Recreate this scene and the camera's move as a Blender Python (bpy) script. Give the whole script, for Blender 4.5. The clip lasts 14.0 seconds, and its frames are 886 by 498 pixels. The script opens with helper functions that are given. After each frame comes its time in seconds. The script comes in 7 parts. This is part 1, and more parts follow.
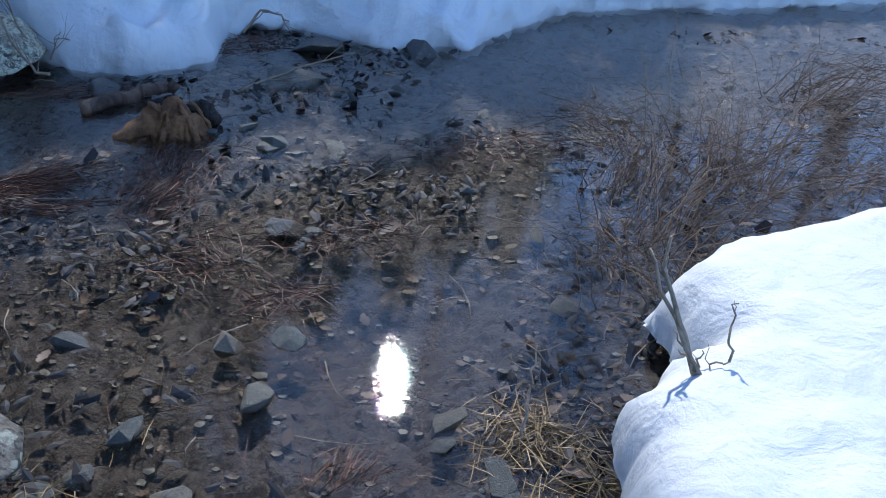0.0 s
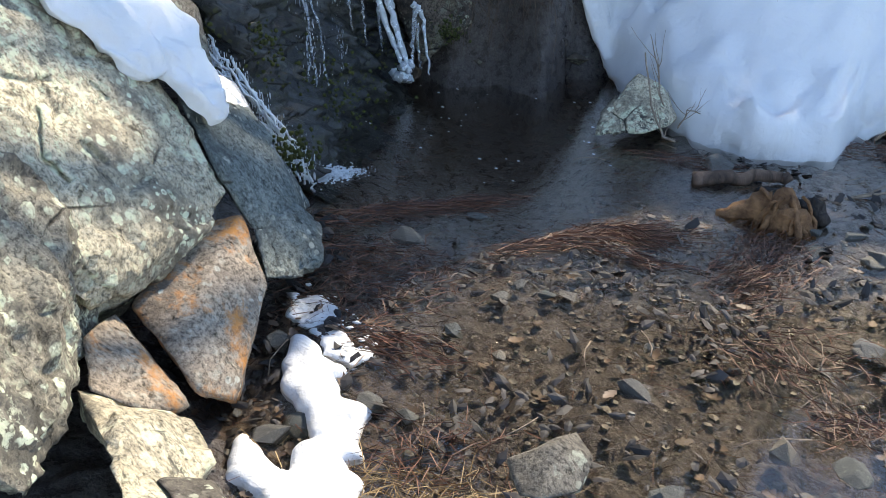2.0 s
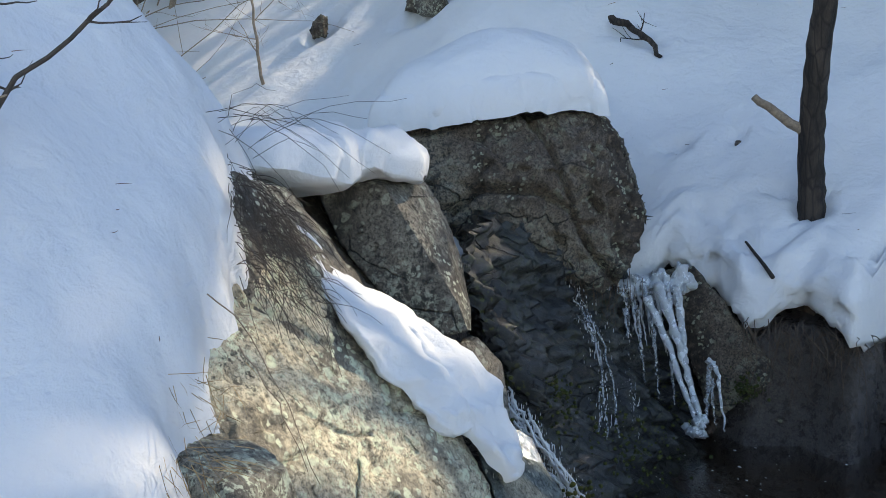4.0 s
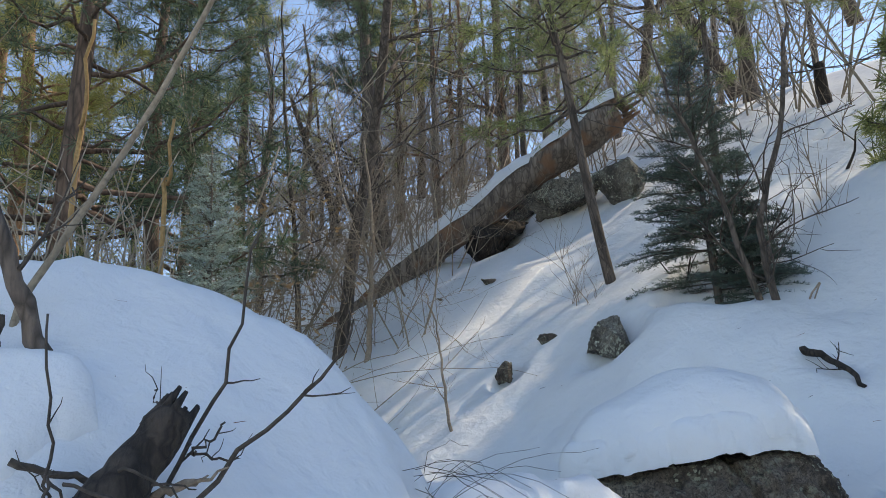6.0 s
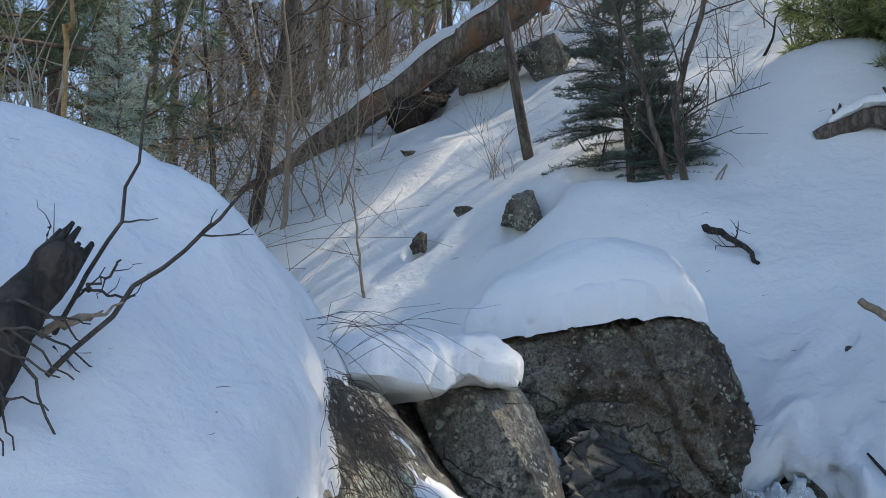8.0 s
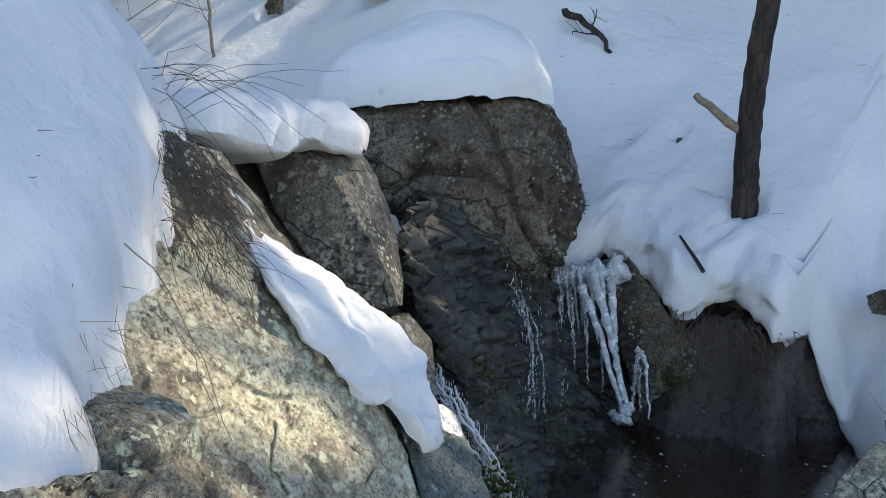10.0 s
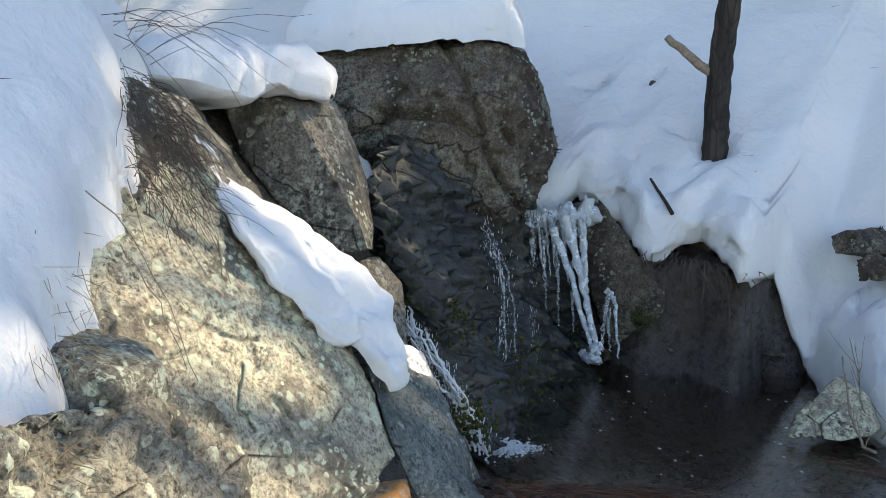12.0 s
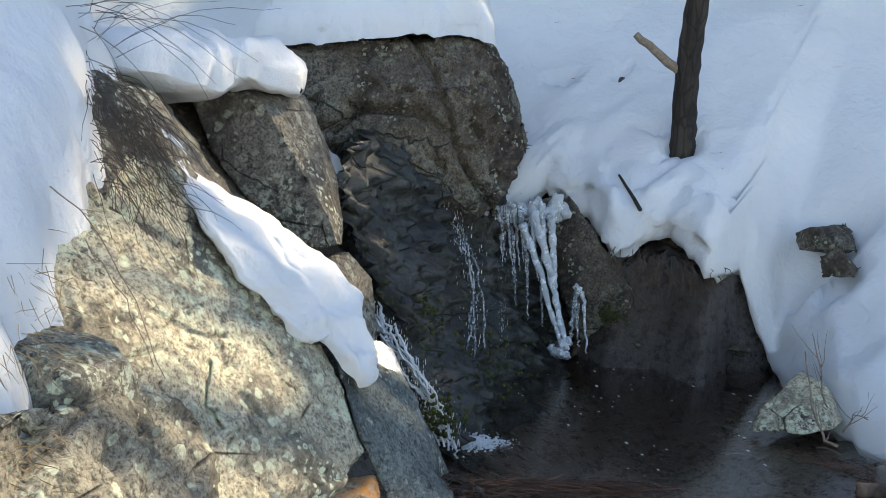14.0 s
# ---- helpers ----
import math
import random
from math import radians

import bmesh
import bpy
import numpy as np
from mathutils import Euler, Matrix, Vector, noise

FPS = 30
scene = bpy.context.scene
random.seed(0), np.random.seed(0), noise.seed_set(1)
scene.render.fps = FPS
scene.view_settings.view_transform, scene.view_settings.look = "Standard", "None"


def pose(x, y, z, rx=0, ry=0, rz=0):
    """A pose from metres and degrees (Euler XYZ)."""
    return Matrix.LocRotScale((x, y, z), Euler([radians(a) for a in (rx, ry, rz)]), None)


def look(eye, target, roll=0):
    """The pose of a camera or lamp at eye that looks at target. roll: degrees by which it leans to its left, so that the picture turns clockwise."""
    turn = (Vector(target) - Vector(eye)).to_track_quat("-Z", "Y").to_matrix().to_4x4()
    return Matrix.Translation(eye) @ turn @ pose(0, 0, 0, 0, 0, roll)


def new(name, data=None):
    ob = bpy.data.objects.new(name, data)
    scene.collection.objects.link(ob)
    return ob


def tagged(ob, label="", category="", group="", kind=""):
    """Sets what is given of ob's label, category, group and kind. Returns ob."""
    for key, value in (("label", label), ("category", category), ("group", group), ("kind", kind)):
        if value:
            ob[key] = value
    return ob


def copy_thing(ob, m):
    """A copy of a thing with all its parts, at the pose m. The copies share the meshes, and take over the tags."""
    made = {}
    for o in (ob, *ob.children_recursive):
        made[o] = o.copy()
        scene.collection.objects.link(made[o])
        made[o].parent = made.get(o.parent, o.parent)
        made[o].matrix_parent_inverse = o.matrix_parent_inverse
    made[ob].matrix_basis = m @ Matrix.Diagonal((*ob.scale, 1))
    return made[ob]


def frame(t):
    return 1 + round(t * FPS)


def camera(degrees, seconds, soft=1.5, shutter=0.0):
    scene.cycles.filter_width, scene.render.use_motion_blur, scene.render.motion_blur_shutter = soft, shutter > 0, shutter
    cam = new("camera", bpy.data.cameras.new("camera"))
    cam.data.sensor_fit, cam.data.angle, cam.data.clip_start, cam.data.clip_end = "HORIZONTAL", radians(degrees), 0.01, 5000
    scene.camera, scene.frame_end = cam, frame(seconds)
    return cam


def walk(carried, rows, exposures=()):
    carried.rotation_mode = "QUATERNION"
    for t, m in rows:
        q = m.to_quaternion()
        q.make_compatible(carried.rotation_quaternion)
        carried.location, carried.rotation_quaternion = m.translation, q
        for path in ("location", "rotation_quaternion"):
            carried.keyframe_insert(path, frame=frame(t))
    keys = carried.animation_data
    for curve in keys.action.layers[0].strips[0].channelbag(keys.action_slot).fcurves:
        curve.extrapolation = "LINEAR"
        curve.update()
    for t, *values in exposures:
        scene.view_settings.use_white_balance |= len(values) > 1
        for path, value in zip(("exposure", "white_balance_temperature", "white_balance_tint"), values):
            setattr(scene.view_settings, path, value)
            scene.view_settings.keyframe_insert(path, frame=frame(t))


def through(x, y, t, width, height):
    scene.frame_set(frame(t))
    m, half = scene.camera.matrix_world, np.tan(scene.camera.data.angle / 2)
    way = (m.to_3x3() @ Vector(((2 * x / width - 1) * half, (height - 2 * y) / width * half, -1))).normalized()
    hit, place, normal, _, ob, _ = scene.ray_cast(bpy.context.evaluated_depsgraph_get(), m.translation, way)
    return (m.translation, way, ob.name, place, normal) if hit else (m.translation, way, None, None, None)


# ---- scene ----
cam = camera(54.0, 14.0, 0.6)
PATH = [
    (0, (0.000, 0.000, 1.700), (-0.008, 1.688, 0.627), 2.1),
    (0.5, (-0.056, -0.026, 1.685), (-0.391, 1.623, 0.603), 0.9),
    (1, (-0.104, -0.034, 1.671), (-0.745, 1.525, 0.594), -0.2),
    (1.5, (-0.158, -0.053, 1.674), (-1.063, 1.407, 0.649), -0.3),
    (2, (-0.197, -0.072, 1.697), (-1.314, 1.297, 0.759), 0.7),
    (2.5, (-0.240, -0.096, 1.756), (-1.554, 1.185, 0.963), 1.2),
    (3, (-0.237, -0.112, 1.805), (-1.703, 1.095, 1.176), 0.8),
    (3.2, (-0.217, -0.118, 1.814), (-1.744, 1.057, 1.274), 0.2),
    (5.3, (-0.169, -0.142, 1.857), (-1.977, 0.674, 2.108), -3.1),
    (5.5, (-0.171, -0.149, 1.865), (-1.983, 0.625, 2.206), -3.3),
    (6, (-0.164, -0.165, 1.881), (-1.958, 0.521, 2.439), -3.2),
    (6.5, (-0.163, -0.179, 1.889), (-1.945, 0.448, 2.547), -2.9),
    (7, (-0.164, -0.177, 1.880), (-1.943, 0.437, 2.559), -2.9),
    (7.5, (-0.143, -0.149, 1.837), (-1.945, 0.549, 2.352), -3.0),
    (8, (-0.151, -0.119, 1.802), (-1.935, 0.744, 2.075), -2.1),
    (8.5, (-0.141, -0.105, 1.799), (-1.873, 0.895, 1.828), -0.5),
    (9, (-0.128, -0.096, 1.770), (-1.786, 1.004, 1.569), 1.7),
    (9.2, (-0.129, -0.091, 1.750), (-1.770, 1.031, 1.529), 1.7),
    (11.3, (-0.044, -0.076, 1.809), (-1.660, 1.068, 1.524), 1.2),
    (11.5, (-0.037, -0.072, 1.801), (-1.647, 1.075, 1.492), 1.3),
    (12, (-0.019, -0.059, 1.781), (-1.606, 1.102, 1.413), 1.3),
    (12.5, (-0.011, -0.057, 1.780), (-1.576, 1.125, 1.387), 1.5),
    (13, (-0.009, -0.066, 1.785), (-1.572, 1.125, 1.409), 1.5),
    (13.5, (-0.021, -0.067, 1.796), (-1.585, 1.125, 1.433), 1.9),
    (14, (-0.018, -0.059, 1.792), (-1.561, 1.156, 1.411), 1.9),
]
walk(cam, [(t, look(eye, target, roll)) for t, eye, target, roll in PATH], [(0, 1.02, 5550, 10), (0.5, 1.88, 6150, 10), (1, 2.1, 6600, 10), (1.5, 1.95, 7100, 10), (2.2, 1.68, 7500, 10), (3, 1.5, 7700, 10), (5.3, 1.1, 7800, 10), (7, 1.12, 7800, 10), (8.5, 1.1, 7300, 10), (9, 1.2, 7600, 10), (11.3, 1.4, 8100, 10), (12.5, 1.58, 8500, 10), (14, 1.55, 8500, 10)])

# ---------------------------------------------------------------- sun and sky
SUN_EL, SUN_AZ = 41.0, -4.2        # elevation, and degrees to the right of +y
world = bpy.data.worlds.new("sky")
scene.world = world
world.use_nodes = True
wn = world.node_tree
sky = wn.nodes.new("ShaderNodeTexSky")
sky.sky_type = "NISHITA"
sky.sun_disc = False
sky.sun_elevation = radians(SUN_EL)
sky.sun_rotation = radians(SUN_AZ)
sky.altitude = 2000.0
sky.dust_density = 0.1
sky.ozone_density = 2.0
wn.links.new(sky.outputs[0], wn.nodes["Background"].inputs[0])
wn.nodes["Background"].inputs[1].default_value = 0.15
lamp = bpy.data.lights.new("sun", "SUN")
lamp.energy, lamp.angle, lamp.color = 2.2, radians(0.6), (1.0, 0.93, 0.8)
sun = new("sun", lamp)
sun.rotation_euler = Euler((radians(90 - SUN_EL), 0, radians(180 - SUN_AZ)))


# ---------------------------------------------------------------- materials
class Nodes:
    """A short way to write a node material."""

    def __init__(self, name, rough=0.6):
        self.mat = bpy.data.materials.new(name)
        self.mat.use_nodes = True
        self.tree = self.mat.node_tree
        self.bsdf = self.tree.nodes["Principled BSDF"]
        self.bsdf.inputs["Roughness"].default_value = rough
        self.co = self.tree.nodes.new("ShaderNodeTexCoord").outputs["Object"]

    def put(self, socket, value):
        if hasattr(value, "is_linked"):
            self.tree.links.new(value, socket)
        elif isinstance(value, tuple) and len(value) == 3 and socket.type == "RGBA":
            socket.default_value = (*value, 1)
        else:
            socket.default_value = value

    def stretch(self, sx, sy, sz, turn=0.0, vec=None):
        n = self.tree.nodes.new("ShaderNodeMapping")
        self.put(n.inputs["Vector"], vec or self.co)
        n.inputs["Scale"].default_value = (sx, sy, sz)
        n.inputs["Rotation"].default_value = (0, 0, turn)
        return n.outputs[0]

    def noise(self, scale, detail=6.0, rough=0.6, vec=None, warp=0.0):
        n = self.tree.nodes.new("ShaderNodeTexNoise")
        self.put(n.inputs["Vector"], vec or self.co)
        n.inputs["Scale"].default_value, n.inputs["Detail"].default_value = scale, detail
        n.inputs["Roughness"].default_value, n.inputs["Distortion"].default_value = rough, warp
        return n.outputs["Fac"]

    def cells(self, scale, feature="F1", vec=None, out="Distance"):
        n = self.tree.nodes.new("ShaderNodeTexVoronoi")
        n.feature = feature
        self.put(n.inputs["Vector"], vec or self.co)
        n.inputs["Scale"].default_value = scale
        return n.outputs[out]

    def ramp(self, fac, *stops):
        n = self.tree.nodes.new("ShaderNodeValToRGB")
        self.put(n.inputs[0], fac)
        while len(n.color_ramp.elements) < len(stops):
            n.color_ramp.elements.new(0.5)
        for e, (at, colour) in zip(n.color_ramp.elements, stops):
            e.position = at
            e.color = (*colour, 1) if isinstance(colour, tuple) else (colour, colour, colour, 1)
        return n.outputs[0]

    def mix(self, fac, a, b, kind="MIX"):
        n = self.tree.nodes.new("ShaderNodeMix")
        n.data_type, n.blend_type = "RGBA", kind
        self.put(n.inputs[0], fac)
        self.put(n.inputs[6], a)
        self.put(n.inputs[7], b)
        return n.outputs[2]

    def math(self, kind, a, b=0.0):
        n = self.tree.nodes.new("ShaderNodeMath")
        n.operation = kind
        self.put(n.inputs[0], a)
        self.put(n.inputs[1], b)
        return n.outputs[0]

    def lucky(self):
        return self.tree.nodes.new("ShaderNodeObjectInfo").outputs["Random"]

    def island(self):
        return self.tree.nodes.new("ShaderNodeNewGeometry").outputs["Random Per Island"]

    def bump(self, height, strength, distance, after=None):
        n = self.tree.nodes.new("ShaderNodeBump")
        n.inputs["Strength"].default_value, n.inputs["Distance"].default_value = strength, distance
        self.put(n.inputs["Height"], height)
        if after:
            self.put(n.inputs["Normal"], after)
        return n.outputs[0]

    def done(self, colour=None, normal=None, rough=None, **more):
        for key, value in (("Base Color", colour), ("Normal", normal), ("Roughness", rough)):
            if value is not None:
                self.put(self.bsdf.inputs[key], value)
        for key, value in more.items():
            self.put(self.bsdf.inputs[key.replace("_", " ")], value)
        return self.mat


def snow_material():
    n = Nodes("snow", 0.55)
    broad = n.noise(1.3, 4)
    fine = n.noise(220.0, 3, 0.7)
    crust = n.noise(24.0, 6, 0.65)
    colour = n.ramp(broad, (0.3, (0.72, 0.735, 0.755)), (0.7, (0.79, 0.795, 0.8)))
    dents = n.noise(5.5, 4, 0.55, warp=0.4)
    normal = n.bump(fine, 0.5, 0.004, n.bump(crust, 0.5, 0.014, n.bump(dents, 0.5, 0.05, n.bump(broad, 0.3, 0.1))))
    return n.done(colour, normal, n.ramp(fine, (0.45, 0.7), (0.75, 0.35)))


def rock_material(name, dark, mid, light, lichen, cover=0.5, rust=0.0, wet=0.0, vein=0.8):
    n = Nodes(name, 0.9 - 0.5 * wet)
    big = n.noise(1.7, 5, 0.55, warp=0.3)
    mottle = n.noise(9.0, 8, 0.7, warp=0.3)
    grain = n.noise(75.0, 5, 0.75)
    speck = n.noise(210.0, 3, 0.6)
    pits = n.ramp(n.noise(21.0, 6, 0.7, warp=0.4), (0.3, 0.0), (0.4, 1.0))
    base = n.ramp(big, (0.34, tuple(0.3 * a + 0.7 * b for a, b in zip(dark, mid))), (0.5, mid), (0.66, light))
    base = n.mix(n.ramp(mottle, (0.36, 0.5), (0.5, 0.0)), base, tuple(0.5 * (a + b) for a, b in zip(dark, mid)))
    base = n.mix(n.ramp(mottle, (0.55, 0.0), (0.68, 0.6)), base, light)
    base = n.mix(n.ramp(grain, (0.4, 0.6), (0.49, 0.0)), base, tuple(c * 0.7 for c in dark))
    base = n.mix(n.ramp(pits, (0.1, 0.6), (0.5, 0.0)), base, tuple(c * 0.35 for c in dark))
    base = n.mix(n.ramp(speck, (0.57, 0.0), (0.68, 0.6)), base, tuple(min(0.8, c * 1.25) for c in light))
    base = n.mix(0.8, base, n.ramp(grain, (0.36, 0.3), (0.6, 1.0)), "MULTIPLY")
    base = n.mix(0.6, base, n.ramp(n.noise(27.0, 6, 0.7), (0.38, 0.45), (0.56, 1.0)), "MULTIPLY")
    # weathered grey zones, sown with pale rosettes
    zone = n.ramp(n.noise(1.25, 6, 0.62, warp=0.4), (0.44, 1.0), (0.5, 0.0))
    weathered = n.ramp(n.noise(22.0, 7, 0.75), (0.36, tuple(c * 0.35 for c in dark)), (0.52, tuple(c * 0.85 for c in dark)), (0.66, mid))
    base = n.mix(n.math("MULTIPLY", zone, 0.85), base, weathered)
    warped = n.mix(0.03, n.co, n.noise(45.0, 4))
    pale = n.math("MULTIPLY", n.ramp(n.cells(30.0, vec=warped), (0.3, 1.0), (0.36, 0.0)), n.ramp(n.noise(7.0, 4), (0.48, 0.0), (0.52, 1.0)))
    base = n.mix(n.math("MULTIPLY", pale, n.math("ADD", n.math("MULTIPLY", zone, 0.75), 0.2)), base, tuple(min(0.75, c * 1.1) for c in lichen))
    ragged = n.mix(0.05, n.co, n.noise(28.0, 5))
    spots = n.math("MULTIPLY", n.ramp(n.cells(13.0, vec=ragged), (0.26, 1.0), (0.3, 0.0)), n.ramp(n.noise(3.1, 5), (0.52 - 0.1 * cover, 0.0), (0.57 - 0.1 * cover, 1.0)))
    spots = n.math("MULTIPLY", spots, n.ramp(n.noise(60.0, 4, 0.7), (0.38, 0.25), (0.55, 1.0)))
    crust = n.math("MULTIPLY", n.ramp(n.noise(26.0, 8, 0.75), (0.52, 0.0), (0.55, 1.0)), n.ramp(n.noise(2.3, 6), (0.5, 0.0), (0.57, 1.0)))
    base = n.mix(n.math("MULTIPLY", n.math("MAXIMUM", spots, crust), min(1.0, cover)), base, lichen)
    black = n.math("MULTIPLY", n.ramp(n.noise(32.0, 7, 0.75), (0.52, 0.0), (0.56, 1.0)), n.ramp(n.noise(1.9, 5), (0.52, 0.0), (0.58, 1.0)))
    base = n.mix(n.math("MULTIPLY", black, 0.85), base, (0.03, 0.03, 0.028))
    if rust:
        stain = n.math("MULTIPLY", n.ramp(n.noise(4.3, 8, 0.7), (0.5, 0.0), (0.6, 1.0)), rust)
        base = n.mix(stain, base, (0.6, 0.25, 0.06))
    lines = n.cells(2.2, "DISTANCE_TO_EDGE", n.mix(0.05, n.stretch(1.0, 0.55, 1.3, 0.5), n.noise(5.0, 5)))
    crack = n.math("MULTIPLY", n.ramp(lines, (0.0, 1.0), (0.011, 0.0)), n.ramp(n.noise(1.3, 3), (0.52, 0.0), (0.55, 1.0)))
    base = n.mix(n.math("MULTIPLY", crack, vein), base, (0.02, 0.018, 0.015))
    relief = n.bump(mottle, 0.3, 0.012, n.bump(big, 0.2, 0.03))
    normal = n.bump(speck, 0.5, 0.003, n.bump(grain, 0.8, 0.007, n.bump(pits, 1.0, 0.012, relief)))
    normal = n.bump(crack, 0.8, -0.02, normal)
    return n.done(base, normal, n.ramp(big, (0.3, 0.95 - 0.65 * wet), (0.7, 0.8 - 0.6 * wet)))


def bark_material(name, dark, light, scale=9.0, patch=None):
    n = Nodes(name, 0.92)
    ridges = n.noise(scale, 7, 0.7, n.stretch(1, 1, 0.18))
    plates = n.cells(scale * 1.6, "DISTANCE_TO_EDGE", n.stretch(1, 1, 0.22))
    colour = n.mix(n.ramp(plates, (0.0, 0.8), (0.12, 0.0)), n.ramp(ridges, (0.35, dark), (0.65, light)), dark)
    if patch:
        colour = n.mix(n.ramp(n.noise(1.7, 3), (0.5, 0.0), (0.6, 0.85)), colour, patch)
    return n.done(colour, n.bump(plates, 0.6, 0.02, n.bump(ridges, 0.9, 0.03)))


def leafy_material(name, low, high, rough=0.6, through=0.0):
    n = Nodes(name, rough)
    colour = n.ramp(n.island(), (0.1, low), (0.9, high))
    colour = n.mix(n.ramp(n.noise(0.8, 3), (0.35, 0.35), (0.65, 0.0)), colour, low)
    n.done(colour)
    if through:
        t = n.tree
        glow = t.nodes.new("ShaderNodeBsdfTranslucent")
        n.put(glow.inputs[0], colour)
        both = t.nodes.new("ShaderNodeMixShader")
        both.inputs[0].default_value = through
        n.put(both.inputs[1], n.bsdf.outputs[0])
        n.put(both.inputs[2], glow.outputs[0])
        n.put(t.nodes["Material Output"].inputs["Surface"], both.outputs[0])
    return n.mat


def water_material():
    n = Nodes("stream_water", 0.03)
    t = n.tree
    flow = n.stretch(1.0, 2.1, 1.0, 0.35)
    ripple = n.noise(13.0, 3, 0.55, flow, 0.6)
    wavelet = n.noise(38.0, 3, 0.6, flow, 0.8)
    away = t.nodes.new("ShaderNodeVectorMath")
    away.operation = "DISTANCE"
    n.put(away.inputs[0], n.co)
    away.inputs[1].default_value = (-3.1, 2.8, 0.0)
    near = n.ramp(n.math("MULTIPLY", away.outputs["Value"], 0.2), (0.1, 1.0), (0.45, 0.13))
    where = n.math("MULTIPLY", near, n.ramp(n.noise(0.9, 2), (0.35, 0.4), (0.65, 1.0)))
    height = n.math("ADD", n.math("MULTIPLY", ripple, where), n.math("MULTIPLY", wavelet, n.math("MULTIPLY", where, 0.5)))
    normal = n.bump(height, 0.3, 0.012)
    clear = t.nodes.new("ShaderNodeBsdfTransparent")
    clear.inputs[0].default_value = (0.84, 0.8, 0.75, 1)
    gloss = t.nodes.new("ShaderNodeBsdfGlossy")
    gloss.inputs["Roughness"].default_value = 0.015
    n.put(gloss.inputs["Normal"], normal)
    facing = t.nodes.new("ShaderNodeLayerWeight")
    facing.inputs["Blend"].default_value = 0.5
    n.put(facing.inputs["Normal"], normal)
    share = n.math("ADD", n.math("MULTIPLY", n.math("POWER", facing.outputs["Facing"], 3.8), 0.94), 0.045)
    both = t.nodes.new("ShaderNodeMixShader")
    n.put(both.inputs[0], share)
    n.put(both.inputs[1], clear.outputs[0])
    n.put(both.inputs[2], gloss.outputs[0])
    n.put(t.nodes["Material Output"].inputs["Surface"], both.outputs[0])
    return n.mat


def bed_material():
    n = Nodes("stream_bed", 0.55)
    big, mid, fine = n.noise(1.4, 5), n.noise(14.0, 7, 0.7), n.noise(90.0, 5, 0.7)
    colour = n.ramp(mid, (0.3, (0.062, 0.053, 0.05)), (0.52, (0.142, 0.122, 0.114)), (0.7, (0.25, 0.222, 0.205)))
    colour = n.mix(n.ramp(fine, (0.4, 0.6), (0.55, 0.0)), colour, (0.012, 0.009, 0.008))
    colour = n.mix(n.ramp(n.cells(60.0), (0.1, 0.35), (0.3, 0.0)), colour, (0.12, 0.105, 0.09))
    colour = n.mix(n.ramp(big, (0.4, 0.0), (0.65, 0.35)), colour, (0.07, 0.045, 0.03))
    depth = n.tree.nodes.new("ShaderNodeSeparateXYZ")
    n.put(depth.inputs[0], n.co)
    silt = n.ramp(n.math("MULTIPLY", depth.outputs[2], -4.0), (0.3, 0.0), (0.5, 0.65))
    colour = n.mix(silt, colour, (0.1, 0.068, 0.045))
    return n.done(colour, n.bump(fine, 0.8, 0.012, n.bump(mid, 0.9, 0.05)), n.ramp(mid, (0.35, 0.15), (0.65, 0.5)))


def ice_material(name, milky):
    n = Nodes(name, 0.12)
    fog = n.noise(16.0, 5, 0.65)
    n.done((0.86, 0.91, 0.95), n.bump(fog, 0.5, 0.02, n.bump(n.noise(70.0, 3), 0.3, 0.006)), n.ramp(fog, (0.3, 0.06), (0.7, 0.4)))
    n.put(n.bsdf.inputs["Transmission Weight"], n.ramp(fog, (0.35, 1.0 - milky), (0.7, max(0.0, 0.75 - milky))))
    n.bsdf.inputs["IOR"].default_value = 1.31
    return n.mat


def plain_material(name, low, high, scale=20.0, rough=0.8, relief=0.02):
    n = Nodes(name, rough)
    a, b = n.noise(scale, 6, 0.65), n.noise(scale * 0.13, 3)
    colour = n.mix(n.ramp(b, (0.35, 0.5), (0.65, 0.0)), n.ramp(a, (0.3, low), (0.7, high)), low)
    return n.done(colour, n.bump(a, 0.6, relief))


def stone_material():
    """Stream stones: each takes its own tone."""
    n = Nodes("stream_stone", 0.55)
    tone = n.ramp(n.lucky(), (0.0, (0.08, 0.087, 0.09)), (0.3, (0.15, 0.14, 0.122)), (0.55, (0.095, 0.112, 0.108)), (0.8, (0.24, 0.205, 0.155)), (1.0, (0.12, 0.107, 0.094)))
    grain = n.noise(30.0, 7, 0.7)
    tone = n.mix(n.ramp(grain, (0.35, 0.7), (0.62, 0.0)), tone, (0.05, 0.047, 0.042))
    tone = n.mix(n.ramp(n.noise(9.0, 4), (0.55, 0.0), (0.66, 0.35)), tone, (0.28, 0.265, 0.225))
    return n.done(tone, n.bump(grain, 0.7, 0.015, n.bump(n.noise(130.0, 3), 0.3, 0.003)), n.ramp(grain, (0.3, 0.35), (0.7, 0.75)))


